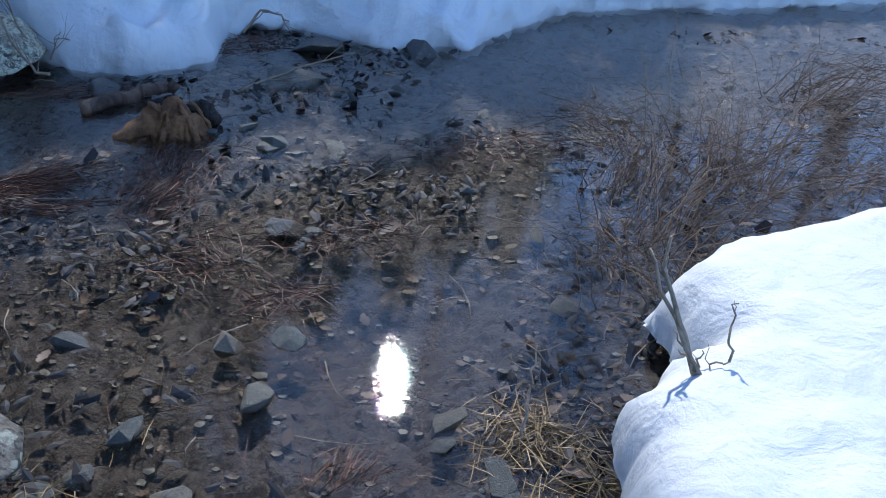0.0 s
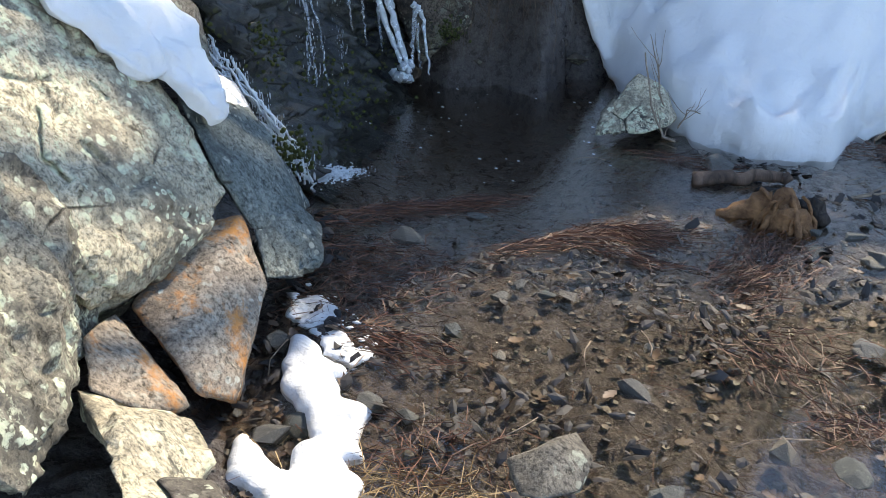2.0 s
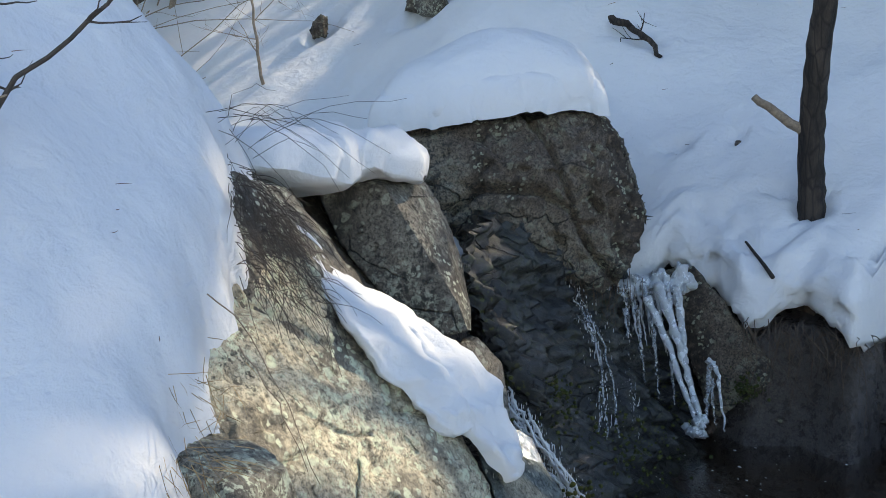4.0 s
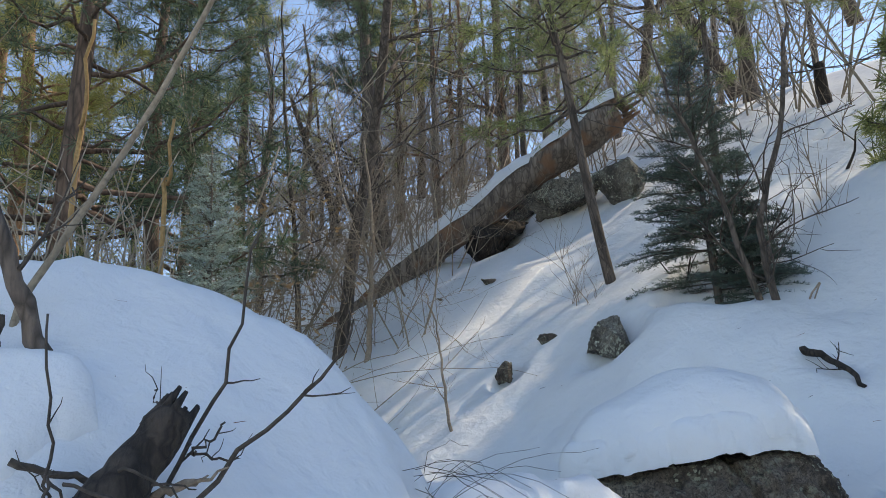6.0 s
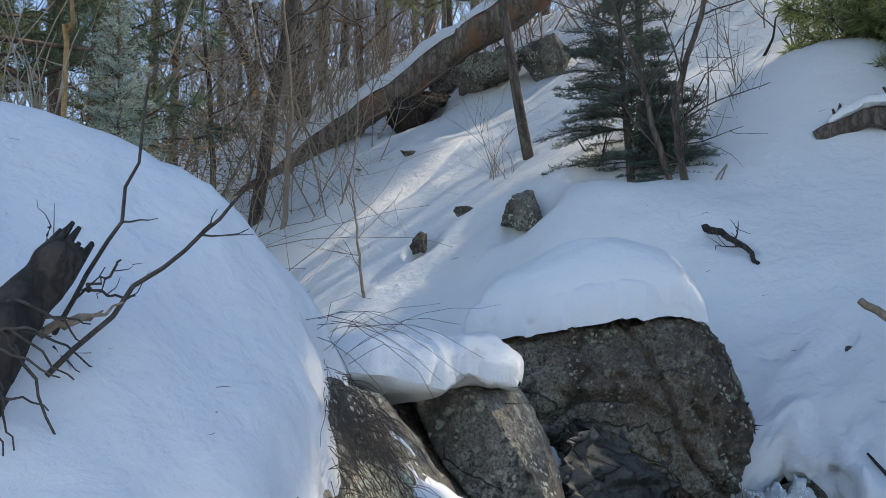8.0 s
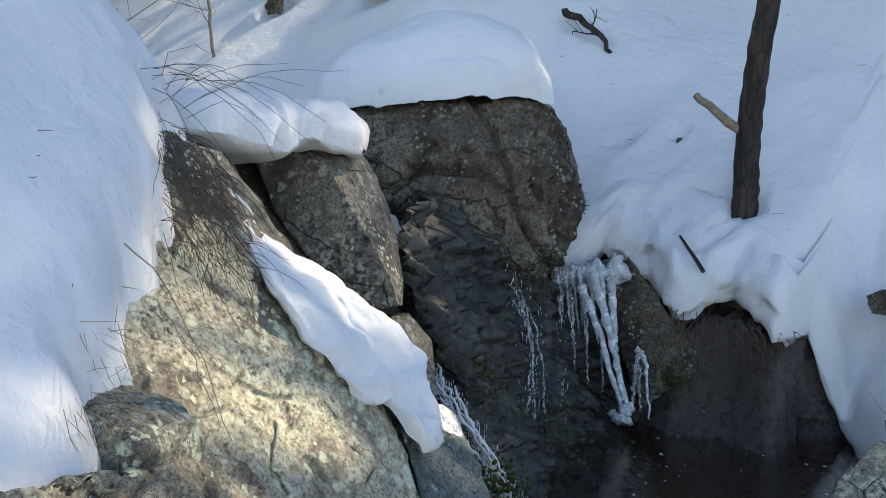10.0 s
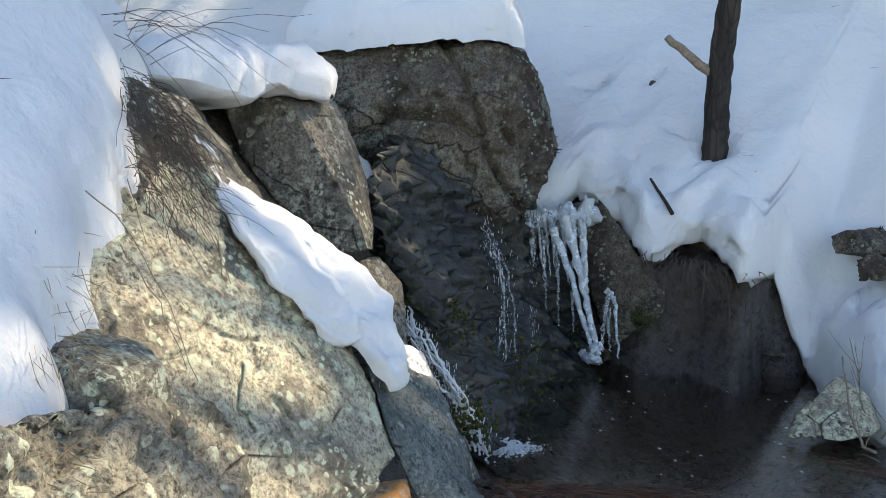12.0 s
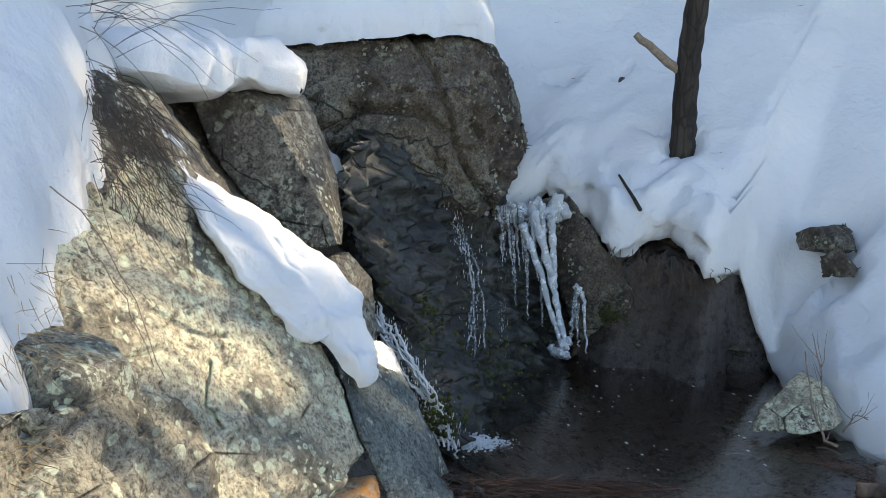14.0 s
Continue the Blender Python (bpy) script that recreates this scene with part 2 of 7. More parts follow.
SNOW = snow_material()
# sunny_granite tones are raised so that the boulder reads as sunlit
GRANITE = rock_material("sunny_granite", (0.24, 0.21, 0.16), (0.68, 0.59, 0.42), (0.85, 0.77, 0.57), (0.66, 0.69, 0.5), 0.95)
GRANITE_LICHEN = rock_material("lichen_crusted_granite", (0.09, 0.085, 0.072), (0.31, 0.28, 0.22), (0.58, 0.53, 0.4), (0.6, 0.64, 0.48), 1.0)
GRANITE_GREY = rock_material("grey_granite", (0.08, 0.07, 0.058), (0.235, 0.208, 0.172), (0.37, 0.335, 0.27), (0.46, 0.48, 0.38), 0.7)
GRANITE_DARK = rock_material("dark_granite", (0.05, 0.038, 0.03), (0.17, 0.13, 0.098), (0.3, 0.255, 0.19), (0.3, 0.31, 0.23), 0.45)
SLAB = rock_material("blue_green_slate", (0.07, 0.085, 0.085), (0.19, 0.225, 0.215), (0.3, 0.34, 0.315), (0.4, 0.42, 0.36), 0.3)
RUSTY = rock_material("rusty_slab", (0.2, 0.16, 0.13), (0.44, 0.36, 0.28), (0.58, 0.49, 0.38), (0.55, 0.57, 0.5), 0.3, rust=0.95)
WET_ROCK = rock_material("wet_mossy_rock", (0.016, 0.017, 0.018), (0.05, 0.054, 0.056), (0.12, 0.125, 0.12), (0.07, 0.08, 0.022), 0.35, wet=0.8)
STONE = stone_material()
BED = bed_material()
WATER = water_material()
ICE = ice_material("milky_ice", 0.45)
ICE_CLEAR = ice_material("clear_ice", 0.1)
FOAM = plain_material("foam", (0.7, 0.75, 0.8), (0.85, 0.88, 0.9), 60.0, 0.35)
EARTH = plain_material("bank_earth", (0.045, 0.032, 0.024), (0.2, 0.135, 0.095), 12.0, 0.9, 0.05)
MOSS = plain_material("moss", (0.025, 0.032, 0.006), (0.1, 0.115, 0.02), 60.0, 0.95, 0.03)
BARK_DARK = bark_material("dark_bark", (0.045, 0.036, 0.03), (0.2, 0.155, 0.125))
BARK_PINE = bark_material("pine_bark", (0.05, 0.034, 0.026), (0.24, 0.155, 0.11), 6.0)
BARK_ORANGE = bark_material("orange_pine_bark", (0.13, 0.07, 0.04), (0.42, 0.25, 0.15), 5.0)
BARK_GREY = bark_material("grey_weathered_wood", (0.08, 0.06, 0.047), (0.3, 0.24, 0.195), 7.0, patch=(0.24, 0.125, 0.07))
CHARRED = bark_material("charred_wood", (0.012, 0.01, 0.009), (0.075, 0.058, 0.047), 12.0)
TWIG = plain_material("twig_bark", (0.18, 0.135, 0.1), (0.48, 0.375, 0.28), 40.0)
TWIG_PALE = plain_material("pale_twig_bark", (0.2, 0.16, 0.115), (0.46, 0.38, 0.28), 40.0)
ROOT = plain_material("hanging_root", (0.05, 0.035, 0.026), (0.2, 0.135, 0.09), 40.0)
TWIG_DARK = plain_material("dark_dead_stems", (0.03, 0.025, 0.022), (0.13, 0.105, 0.085), 40.0)
WHIP_TAN = plain_material("tan_whip_bark", (0.26, 0.15, 0.055), (0.48, 0.31, 0.13), 30.0)
ROTTEN = plain_material("rotten_wood", (0.09, 0.04, 0.02), (0.45, 0.235, 0.105), 18.0, 0.9, 0.05)
PINE = leafy_material("pine_needles", (0.055, 0.085, 0.048), (0.27, 0.33, 0.16), 0.5, 0.45)
PINE = leafy_material("pine_needles", (0.07, 0.1, 0.045), (0.3, 0.34, 0.14), 0.5, 0.45)
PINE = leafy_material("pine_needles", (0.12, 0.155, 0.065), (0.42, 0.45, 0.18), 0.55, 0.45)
# sun and shade put into needle colour: yellow-green for lit crowns, dark for shaded
PINE_SUNLIT = leafy_material("sunny_pine_needles", (0.18, 0.19, 0.06), (0.48, 0.46, 0.17), 0.5, 0.5)
PINE_SHADE = leafy_material("shaded_pine_needles", (0.035, 0.06, 0.038), (0.17, 0.23, 0.13), 0.5, 0.45)
FIR = leafy_material("fir_needles", (0.06, 0.09, 0.075), (0.19, 0.25, 0.2), 0.55, 0.35)
BLUE_FIR = leafy_material("blue_spruce_needles", (0.22, 0.29, 0.26), (0.48, 0.58, 0.52), 0.55, 0.35)
NEEDLE_RED = leafy_material("fallen_needles", (0.035, 0.018, 0.014), (0.27, 0.115, 0.065))
NEEDLE_TAN = leafy_material("dry_needles", (0.2, 0.125, 0.05), (0.5, 0.35, 0.17))
LEAF = leafy_material("dry_oak_leaf", (0.05, 0.033, 0.025), (0.2, 0.135, 0.095), 0.6)
SODDEN = leafy_material("sodden_leaf_scraps", (0.012, 0.0105, 0.0105), (0.07, 0.059, 0.055), 0.7)
BRUSH_LEAF = leafy_material("clinging_dry_leaves", (0.2, 0.13, 0.07), (0.5, 0.37, 0.22), 0.6, 0.4)
GRASS_DRY = leafy_material("dead_stems", (0.09, 0.055, 0.035), (0.27, 0.19, 0.125), 0.8)


# ---------------------------------------------------------------- mesh helpers
class Geo:
    """Triangles gathered piece by piece."""

    def __init__(self):
        self.v, self.f, self.n = [], [], 0

    def add(self, v, f):
        v, f = np.asarray(v, float).reshape(-1, 3), np.asarray(f, int).reshape(-1, 3)
        self.v.append(v)
        self.f.append(f + self.n)
        self.n += len(v)
        return self

    def tube(self, points, radii, sides=6, cap=True):
        p = np.asarray(points, float)
        r = np.broadcast_to(np.asarray(radii, float), (len(p),))
        d = np.gradient(p, axis=0)
        d /= np.linalg.norm(d, axis=1, keepdims=True) + 1e-9
        ref = np.array([0.3, 0.2, 1.0]) if abs(d[:, 2]).mean() < 0.8 else np.array([1.0, 0.3, 0.1])
        a = np.cross(d, ref)
        a /= np.linalg.norm(a, axis=1, keepdims=True) + 1e-9
        b = np.cross(d, a)
        th = np.arange(sides) * 2 * np.pi / sides
        ring = p[:, None] + r[:, None, None] * (np.cos(th)[None, :, None] * a[:, None] + np.sin(th)[None, :, None] * b[:, None])
        v = ring.reshape(-1, 3)
        k, s = np.meshgrid(np.arange(len(p) - 1), np.arange(sides), indexing="ij")
        k, s = k.ravel(), s.ravel()
        s2 = (s + 1) % sides
        q = np.stack([k * sides + s, k * sides + s2, (k + 1) * sides + s2, (k + 1) * sides + s], 1)
        f = np.concatenate([q[:, [0, 1, 2]], q[:, [0, 2, 3]]])
        if cap:
            v = np.concatenate([v, p[[0, -1]]])
            c = len(v) - 2
            e = (len(p) - 1) * sides
            o = np.arange(sides)
            f = np.concatenate([f, np.stack([np.full(sides, c), (o + 1) % sides, o], 1), np.stack([np.full(sides, c + 1), e + o, e + (o + 1) % sides], 1)])
        return self.add(v, f)

    def blob(self, centre, size, rough=0.0, levels=1, seed=0.0):
        bm = bmesh.new()
        bmesh.ops.create_icosphere(bm, subdivisions=levels, radius=1.0)
        v = np.array([w.co[:] for w in bm.verts])
        f = np.array([[w.index for w in t.verts] for t in bm.faces])
        bm.free()
        if rough:
            v = v * np.array([1 + rough * noise.noise(Vector(w * 1.6) + Vector((seed, 0, 0))) for w in v])[:, None]
        return self.add(v * np.asarray(size) + np.asarray(centre), f)

    def needles(self, base, way, length, width, bend=0.0):
        """Thin blades: base (n,3), unit ways (n,3)."""
        n = len(base)
        side = np.cross(way, np.random.normal(size=(n, 3)))
        side /= np.linalg.norm(side, axis=1, keepdims=True) + 1e-9
        length = np.broadcast_to(length, (n,))[:, None]
        w = np.broadcast_to(width, (n,))[:, None]
        lift = np.cross(side, way) * bend * length
        v = np.stack([base - side * w, base + side * w, base + way * length * 0.55 + side * w * 0.9 + lift, base + way * length * 0.55 - side * w * 0.9 + lift, base + way * length], 1)
        o = np.arange(n)[:, None] * 5
        f = np.concatenate([o + [0, 1, 2], o + [0, 2, 3], o + [3, 2, 4]])
        return self.add(v.reshape(-1, 3), f)

    def mesh(self, name, mat, origin=(0, 0, 0), smooth=True):
        v = np.concatenate(self.v) - np.asarray(origin)
        f = np.concatenate(self.f)
        me = bpy.data.meshes.new(name)
        me.vertices.add(len(v))
        me.vertices.foreach_set("co", v.astype(np.float32).ravel())
        me.loops.add(len(f) * 3)
        me.loops.foreach_set("vertex_index", f.astype(np.int32).ravel())
        me.polygons.add(len(f))
        me.polygons.foreach_set("loop_start", (np.arange(len(f)) * 3).astype(np.int32))
        me.polygons.foreach_set("use_smooth", np.full(len(f), smooth))
        me.materials.append(mat)
        me.update(calc_edges=True)
        me.validate()
        return me


def part(name, geo, mat, parent=None, label="", origin=None, smooth=True):
    """One mesh object under a thing (its points are the world's, or the thing's own when origin is given)."""
    at = origin if origin is not None else (tuple(parent.location) if parent else (0, 0, 0))
    ob = new(name, geo.mesh(name, mat, at, smooth))
    if parent:
        ob.parent = parent
    return tagged(ob, label) if label else ob


def thing(name, at, label, category, group="", kind=""):
    ob = new(name)
    ob.location = at
    ob.empty_display_size = 0.1
    return tagged(ob, label, category, group, kind)


def solo(name, geo, mat, at, label, category, group="", kind="", smooth=True):
    ob = new(name, geo.mesh(name, mat, at, smooth))
    ob.location = at
    return tagged(ob, label, category, group, kind)


def fbm(x, y, z=0.0, octaves=4):
    return noise.fractal(Vector((x, y, z)), 1.0, 2.0, octaves)


def grid_faces(rows, cols):
    i, j = np.meshgrid(np.arange(rows - 1), np.arange(cols - 1), indexing="ij")
    a = (i * cols + j).ravel()
    return np.concatenate([np.stack([a, a + 1, a + cols + 1], 1), np.stack([a, a + cols + 1, a + cols], 1)])


def bent(points, steps=8, jitter=0.0, rng=None):
    """A smooth line through a few points."""
    p = np.asarray(points, float)
    t = np.linspace(0, len(p) - 1, steps)
    k = np.clip(t.astype(int), 0, len(p) - 2)
    u = (t - k)[:, None]
    before, after = p[np.maximum(k - 1, 0)], p[np.minimum(k + 2, len(p) - 1)]
    a, b = p[k], p[k + 1]
    out = 0.5 * ((2 * a) + (-before + b) * u + (2 * before - 5 * a + 4 * b - after) * u**2 + (-before + 3 * a - 3 * b + after) * u**3)
    if jitter:
        out[1:-1] += (rng or np.random).normal(size=(steps - 2, 3)) * jitter
    return out


# ---------------------------------------------------------------- shape of the land
# HILL BEGIN
UP = (-0.342, 0.940)          # uphill, and along the bank to the right
ALONG = (0.940, 0.342)


def softmax(a, b, k):
    return 0.5 * (a + b + np.sqrt((a - b) ** 2 + k * k))


def hill(x, y):
    a = 0.60 * (UP[0] * x + UP[1] * y - 4.45)
    b = 0.74 * (-0.545 * x + 0.839 * y - 4.55)
    z = softmax(a, b, 0.5)
    return -softmax(-z, -(10.5 + 0.12 * z), 2.0)
# HILL END


def crest(y):
    return np.interp(y, [-9, -4, -0.7, -0.3, 0.1, 0.5, 0.93, 1.3, 1.7], [2.5, 2.75, 2.74, 2.79, 2.7, 2.48, 2.08, 1.85, 1.7])


def mound(x, y):
    """The deep drift over the near boulders, with its ridge along x = -3.4."""
    dx = x + 3.4
    z = crest(y)
    return z - 1.05 * (math.sqrt(dx * dx + 0.0025) - 0.05) if dx > 0 else z - 0.45 * (-dx) ** 1.25


def edge_distance(px, py, poly):
    """Distance of points to the rim of a polygon, plus inside, and the way inwards."""
    p = np.asarray(poly, float)
    a, b = p, np.roll(p, -1, axis=0)
    best, gx, gy = np.full(len(px), 1e9), np.zeros(len(px)), np.zeros(len(px))
    inside = np.zeros(len(px), bool)
    for (x0, y0), (x1, y1) in zip(a, b):
        ex, ey = x1 - x0, y1 - y0
        t = np.clip(((px - x0) * ex + (py - y0) * ey) / (ex * ex + ey * ey + 1e-12), 0, 1)
        dx, dy = px - (x0 + t * ex), py - (y0 + t * ey)
        d = np.hypot(dx, dy)
        near = d < best
        best = np.where(near, d, best)
        gx, gy = np.where(near, dx / (d + 1e-9), gx), np.where(near, dy / (d + 1e-9), gy)
        cross = ((y0 > py) != (y1 > py)) & (px < ex * (py - y0) / (ey + 1e-12 * (ey == 0) + (ey == 0)) + x0)
        inside ^= cross
    sign = np.where(inside, 1.0, -1.0)
    return best * sign, gx * sign, gy * sign


def wavy(poly, step, amount, seed):
    """A polygon's rim, finely stepped and made uneven."""
    p = np.asarray(poly, float)
    out = []
    for a, b in zip(p, np.roll(p, -1, axis=0)):
        m = max(1, int(np.linalg.norm(b - a) / step))
        for k in range(m):
            c = a + (b - a) * k / m
            out.append(c + amount * np.array([fbm(c[0] * 5, c[1] * 5, seed) + 0.6 * fbm(c[0] * 17, c[1] * 17, seed + 4), fbm(c[0] * 5, c[1] * 5, seed + 9) + 0.6 * fbm(c[0] * 17, c[1] * 17, seed + 13)]))
    return np.array(out)


def snow_sheet(name, poly, top, thick, rim, step, label, amount=0.03, lumps=0.03, seed=0.0, kind=""):
    """A layer of snow: a plan outline, its upper surface top(x, y), and a rounded rim as high as thick."""
    poly = wavy(poly, max(0.025, step), amount, seed)
    lo, hi = poly.min(0) - step, poly.max(0) + step
    xs, ys = np.arange(lo[0], hi[0] + step, step), np.arange(lo[1], hi[1] + step, step)
    gx, gy = [g.ravel() for g in np.meshgrid(xs, ys)]
    d, ix, iy = edge_distance(gx, gy, poly)
    gx, gy = np.where(d < 0, gx - ix * d, gx), np.where(d < 0, gy - iy * d, gy)
    keep = d > -step * 1.5
    dd = np.clip(d, 0, rim)
    ang = dd / rim * np.pi / 2
    move = np.where(d < rim, dd - rim * (1 - np.cos(ang)), 0.0)
    gx, gy = gx - ix * move, gy - iy * move
    drop = thick * (1 - np.sin(ang))
    z = np.zeros(len(gx))
    for k in np.nonzero(keep)[0]:
        z[k] = top(gx[k], gy[k]) + lumps * fbm(gx[k] * 1.7, gy[k] * 1.7, seed + 3) + lumps * 0.35 * fbm(gx[k] * 7, gy[k] * 7, seed)
    z -= drop
    faces = grid_faces(len(ys), len(xs))
    ok = keep[faces].all(1) & (d[faces] > 0).any(1)
    faces = faces[ok]
    used = np.unique(faces)
    back = np.full(len(gx), -1)
    back[used] = np.arange(len(used))
    top_v = np.stack([gx, gy, z], 1)[used]
    low = top_v.copy()
    w = np.clip(d[used], 0, 0.15) / 0.15
    low[:, 2] = top_v[:, 2] - 0.015 - (0.05 + thick * 0.4) * w
    n = len(used)
    f = back[faces]
    geo = Geo().add(np.concatenate([top_v, low]), np.concatenate([f, f[:, ::-1] + n]))
    at = (*top_v.mean(0)[:2], float(low[:, 2].min()))
    return solo(name, geo, SNOW, at, label, "snow", kind=kind)


INTO = Vector((-0.76, 0.55, -0.35)).normalized()


def groove(p, cracks):
    """How deep a point lies in the nearest of the cracks, each a line, a width and a depth, cut along INTO."""
    deep = 0.0
    for line, width, depth in cracks:
        for a, b in zip(line[:-1], line[1:]):
            a, b = Vector(a), Vector(b)
            w, e = p - a, b - a
            w, e = w - INTO * w.dot(INTO), e - INTO * e.dot(INTO)
            t = min(1.0, max(0.0, w.dot(e) / e.dot(e)))
            d = (w - e * t).length
            if d < width:
                deep = max(deep, depth * (1 - d / width))
    return deep


def boulder(corners, mat, label, size=0.03, rough=0.03, seed=0.0, name="boulder", category="boulder", group="", cracks=()):
    """A boulder: the hull of a few corners, broken into small faces, chipped and roughened."""
    bm = bmesh.new()
    vs = [bm.verts.new(c) for c in corners]
    bmesh.ops.convex_hull(bm, input=vs)
    bmesh.ops.delete(bm, geom=[v for v in bm.verts if not v.link_faces], context="VERTS")
    bmesh.ops.triangulate(bm, faces=bm.faces[:])
    for n in range(7):
        long = [e for e in bm.edges if e.calc_length() > size * 1.6]
        if not long or len(bm.verts) > 60000:
            break
        bmesh.ops.subdivide_edges(bm, edges=long, cuts=1, smooth=0.0)
        bmesh.ops.triangulate(bm, faces=[f for f in bm.faces if len(f.verts) > 3])
    bmesh.ops.smooth_vert(bm, verts=bm.verts[:], factor=0.3, use_axis_x=True, use_axis_y=True, use_axis_z=True)
    bm.normal_update()
    moved = []
    for v in bm.verts:
        p = v.co
        q = Vector((p.x * 2.3 + seed, p.y * 2.3, p.z * 2.3))
        planes = 0.0
        for w, share in ((q * 0.8, 1.1), (q * 3.1, 0.45)):
            near, cells = noise.voronoi(w)
            tip = noise.noise_vector(cells[0] * 7.3)
            planes += share * (1.2 * tip.dot(w - cells[0]) + 0.5 * tip.x - 7 * max(0.0, 0.03 - (near[1] - near[0])))
        chip = min(0.0, noise.noise(q * 5.5) + 0.22) * 1.6
        moved.append(p + v.normal * rough * (planes + 0.4 * noise.fractal(q, 0.9, 2.0, 4) + chip + 0.22 * noise.fractal(q * 7, 0.6, 2.0, 4)) + INTO * groove(p, cracks))
    for v, p in zip(bm.verts, moved):
        v.co = p
    c = sum((v.co for v in bm.verts), Vector()) / len(bm.verts)
    c.z = min(v.co.z for v in bm.verts)
    bmesh.ops.translate(bm, verts=bm.verts[:], vec=-c)
    me = bpy.data.meshes.new(name)
    bm.to_mesh(me)
    bm.free()
    me.polygons.foreach_set("use_smooth", [True] * len(me.polygons))
    me.materials.append(mat)
    ob = new(name, me)
    ob.location = c
    return tagged(ob, label, category, group)


# ---------------------------------------------------------------- hillside, ground, water
LIP = [(2.99, 6.10), (2.27, 5.91), (1.31, 5.69), (0.81, 5.57), (0.32, 5.17), (0.08, 4.81), (-0.50, 4.78), (-0.89, 5.03), (-1.10, 5.05), (-1.32, 4.92), (-1.30, 4.46), (-1.56, 4.22), (-1.99, 4.27), (-2.20, 4.36), (-2.57, 4.66), (-2.93, 4.95), (-3.16, 4.88), (-3.03, 4.36), (-3.43, 4.42), (-3.60, 4.17), (-4.02, 4.26), (-4.31, 4.19), (-4.40, 3.84), (-4.9, 4.0), (-6.2, 3.0), (-9, 1.6), (-14, 0.0), (-30, -4.0)]
LS, LQ = np.array(sorted((p[0] * ALONG[0] + p[1] * ALONG[1], p[0] * UP[0] + p[1] * UP[1]) for p in LIP)).T


def behind_lip(x, y):
    return x * UP[0] + y * UP[1] - float(np.interp(x * ALONG[0] + y * ALONG[1], LS, LQ))


HUMPS = [(-7.70, 5.11, 0.9, 0.35), (-12.70, 5.57, 0.8, 0.3), (-8.74, 5.67, 0.9, 0.25), (-7.53, 8.16, 1.0, 0.35), (-7.00, 8.84, 0.8, 0.35), (-6.63, 5.21, 1.2, 0.3), (-4.43, 4.41, 0.4, 0.1), (-3.46, 4.51, 0.5, 0.1), (-12.03, 5.55, 0.45, 0.28)]
# melted hollows in the snow: place, radius along and up the slope, depth
HOLLOWS = [(-4.85, 4.86, 0.13, 0.06, 0.15), (-4.54, 5.18, 0.06, 0.05, 0.1), (-2.78, 5.23, 0.26, 0.2, 0.28), (-2.55, 4.99, 0.12, 0.09, 0.2), (-3.13, 4.89, 0.13, 0.05, 0.14), (-3.96, 4.9, 0.14, 0.05, 0.12), (-3.7, 4.88, 0.12, 0.1, 0.14), (-8.42, 4.92, 0.4, 0.3, 0.25), (-9.87, 4.27, 0.2, 0.2, 0.2), (-6.0, 5.55, 0.3, 0.08, 0.1), (-8.05, 5.99, 0.55, 0.45, 0.3), (-15.29, 6.54, 1.0, 0.6, 0.6), (-7.03, 4.84, 0.2, 0.1, 0.15)]


def bank(x, y, q):
    """The hill's foot: along the stream it comes down to the water."""
    low = float(np.clip((x * ALONG[0] + y * ALONG[1] + 1.4) / 0.35, 0, 1))
    return max(hill(x, y), 0.0) * (1 - low * math.exp(-max(q, 0.0) / 0.5))


def snow_top(x, y, q):
    z = bank(x, y, q) + 0.03
    for hx, hy, r, h in HUMPS:
        d2 = ((x - hx) ** 2 + (y - hy) ** 2) / (r * r)
        if d2 < 6:
            z += h * math.exp(-d2)
    for hx, hy, r, w, h in HOLLOWS:
        dx, dy = x - hx, y - hy
        d2 = ((dx * ALONG[0] + dy * ALONG[1]) / r) ** 2 + ((dx * UP[0] + dy * UP[1]) / w) ** 2
        if d2 < 5:
            z -= h * math.exp(-d2 * d2)
    far = min(1.0, q)
    z += 0.05 * math.exp(-q / 0.5) * fbm(x * 6.5, y * 6.5, 1.0)
    z += far * (0.16 * fbm(x * 0.4, y * 0.4, 0.0, 2) + 0.05 * fbm(x * 1.4, y * 1.4, 5.0, 2)) + 0.03 * fbm(x * 2.6, y * 2.6, 2.0, 3) + 0.008 * fbm(x * 11, y * 11, 6.0)
    return z


s_grid = np.concatenate([np.linspace(-110, -9, 110), np.arange(-9, 7, 0.045), np.linspace(7, 110, 110)])
angles = np.linspace(-70, 90, 11)
q_ring = [(0.13 * (1 - math.cos(radians(a))), 0.17 * math.sin(radians(a))) for a in angles]
q_grid = q_ring + [(q, 0.17) for q in 0.13 + np.cumsum(0.045 * 1.032 ** np.arange(170))]
v = []
for k, (q, up) in enumerate(q_grid):
    for s in s_grid:
        ragged = 0.05 * fbm(s * 2.2, 0.3 + q) + 0.06 * fbm(s * 8.0, 1.7 + q * 5, up * 9) + 0.03 * fbm(s * 24.0, 4.1 + q * 14, up * 20)
        l = float(np.interp(s, LS, LQ)) + q + ragged * max(0.0, 1 - q / 0.35)
        x, y = s * ALONG[0] + l * UP[0], s * ALONG[1] + l * UP[1]
        thick = max(0.45, 0.85 + 0.5 * fbm(s * 3.1, 7.7 + q * 3) + 0.3 * fbm(s * 11.0, 2.7 + q * 9))
        thick += (0.85 - thick) * min(1.0, max(0.0, q - 0.1) / 0.45)
        v.append((x, y, snow_top(x, y, q) + up * thick))
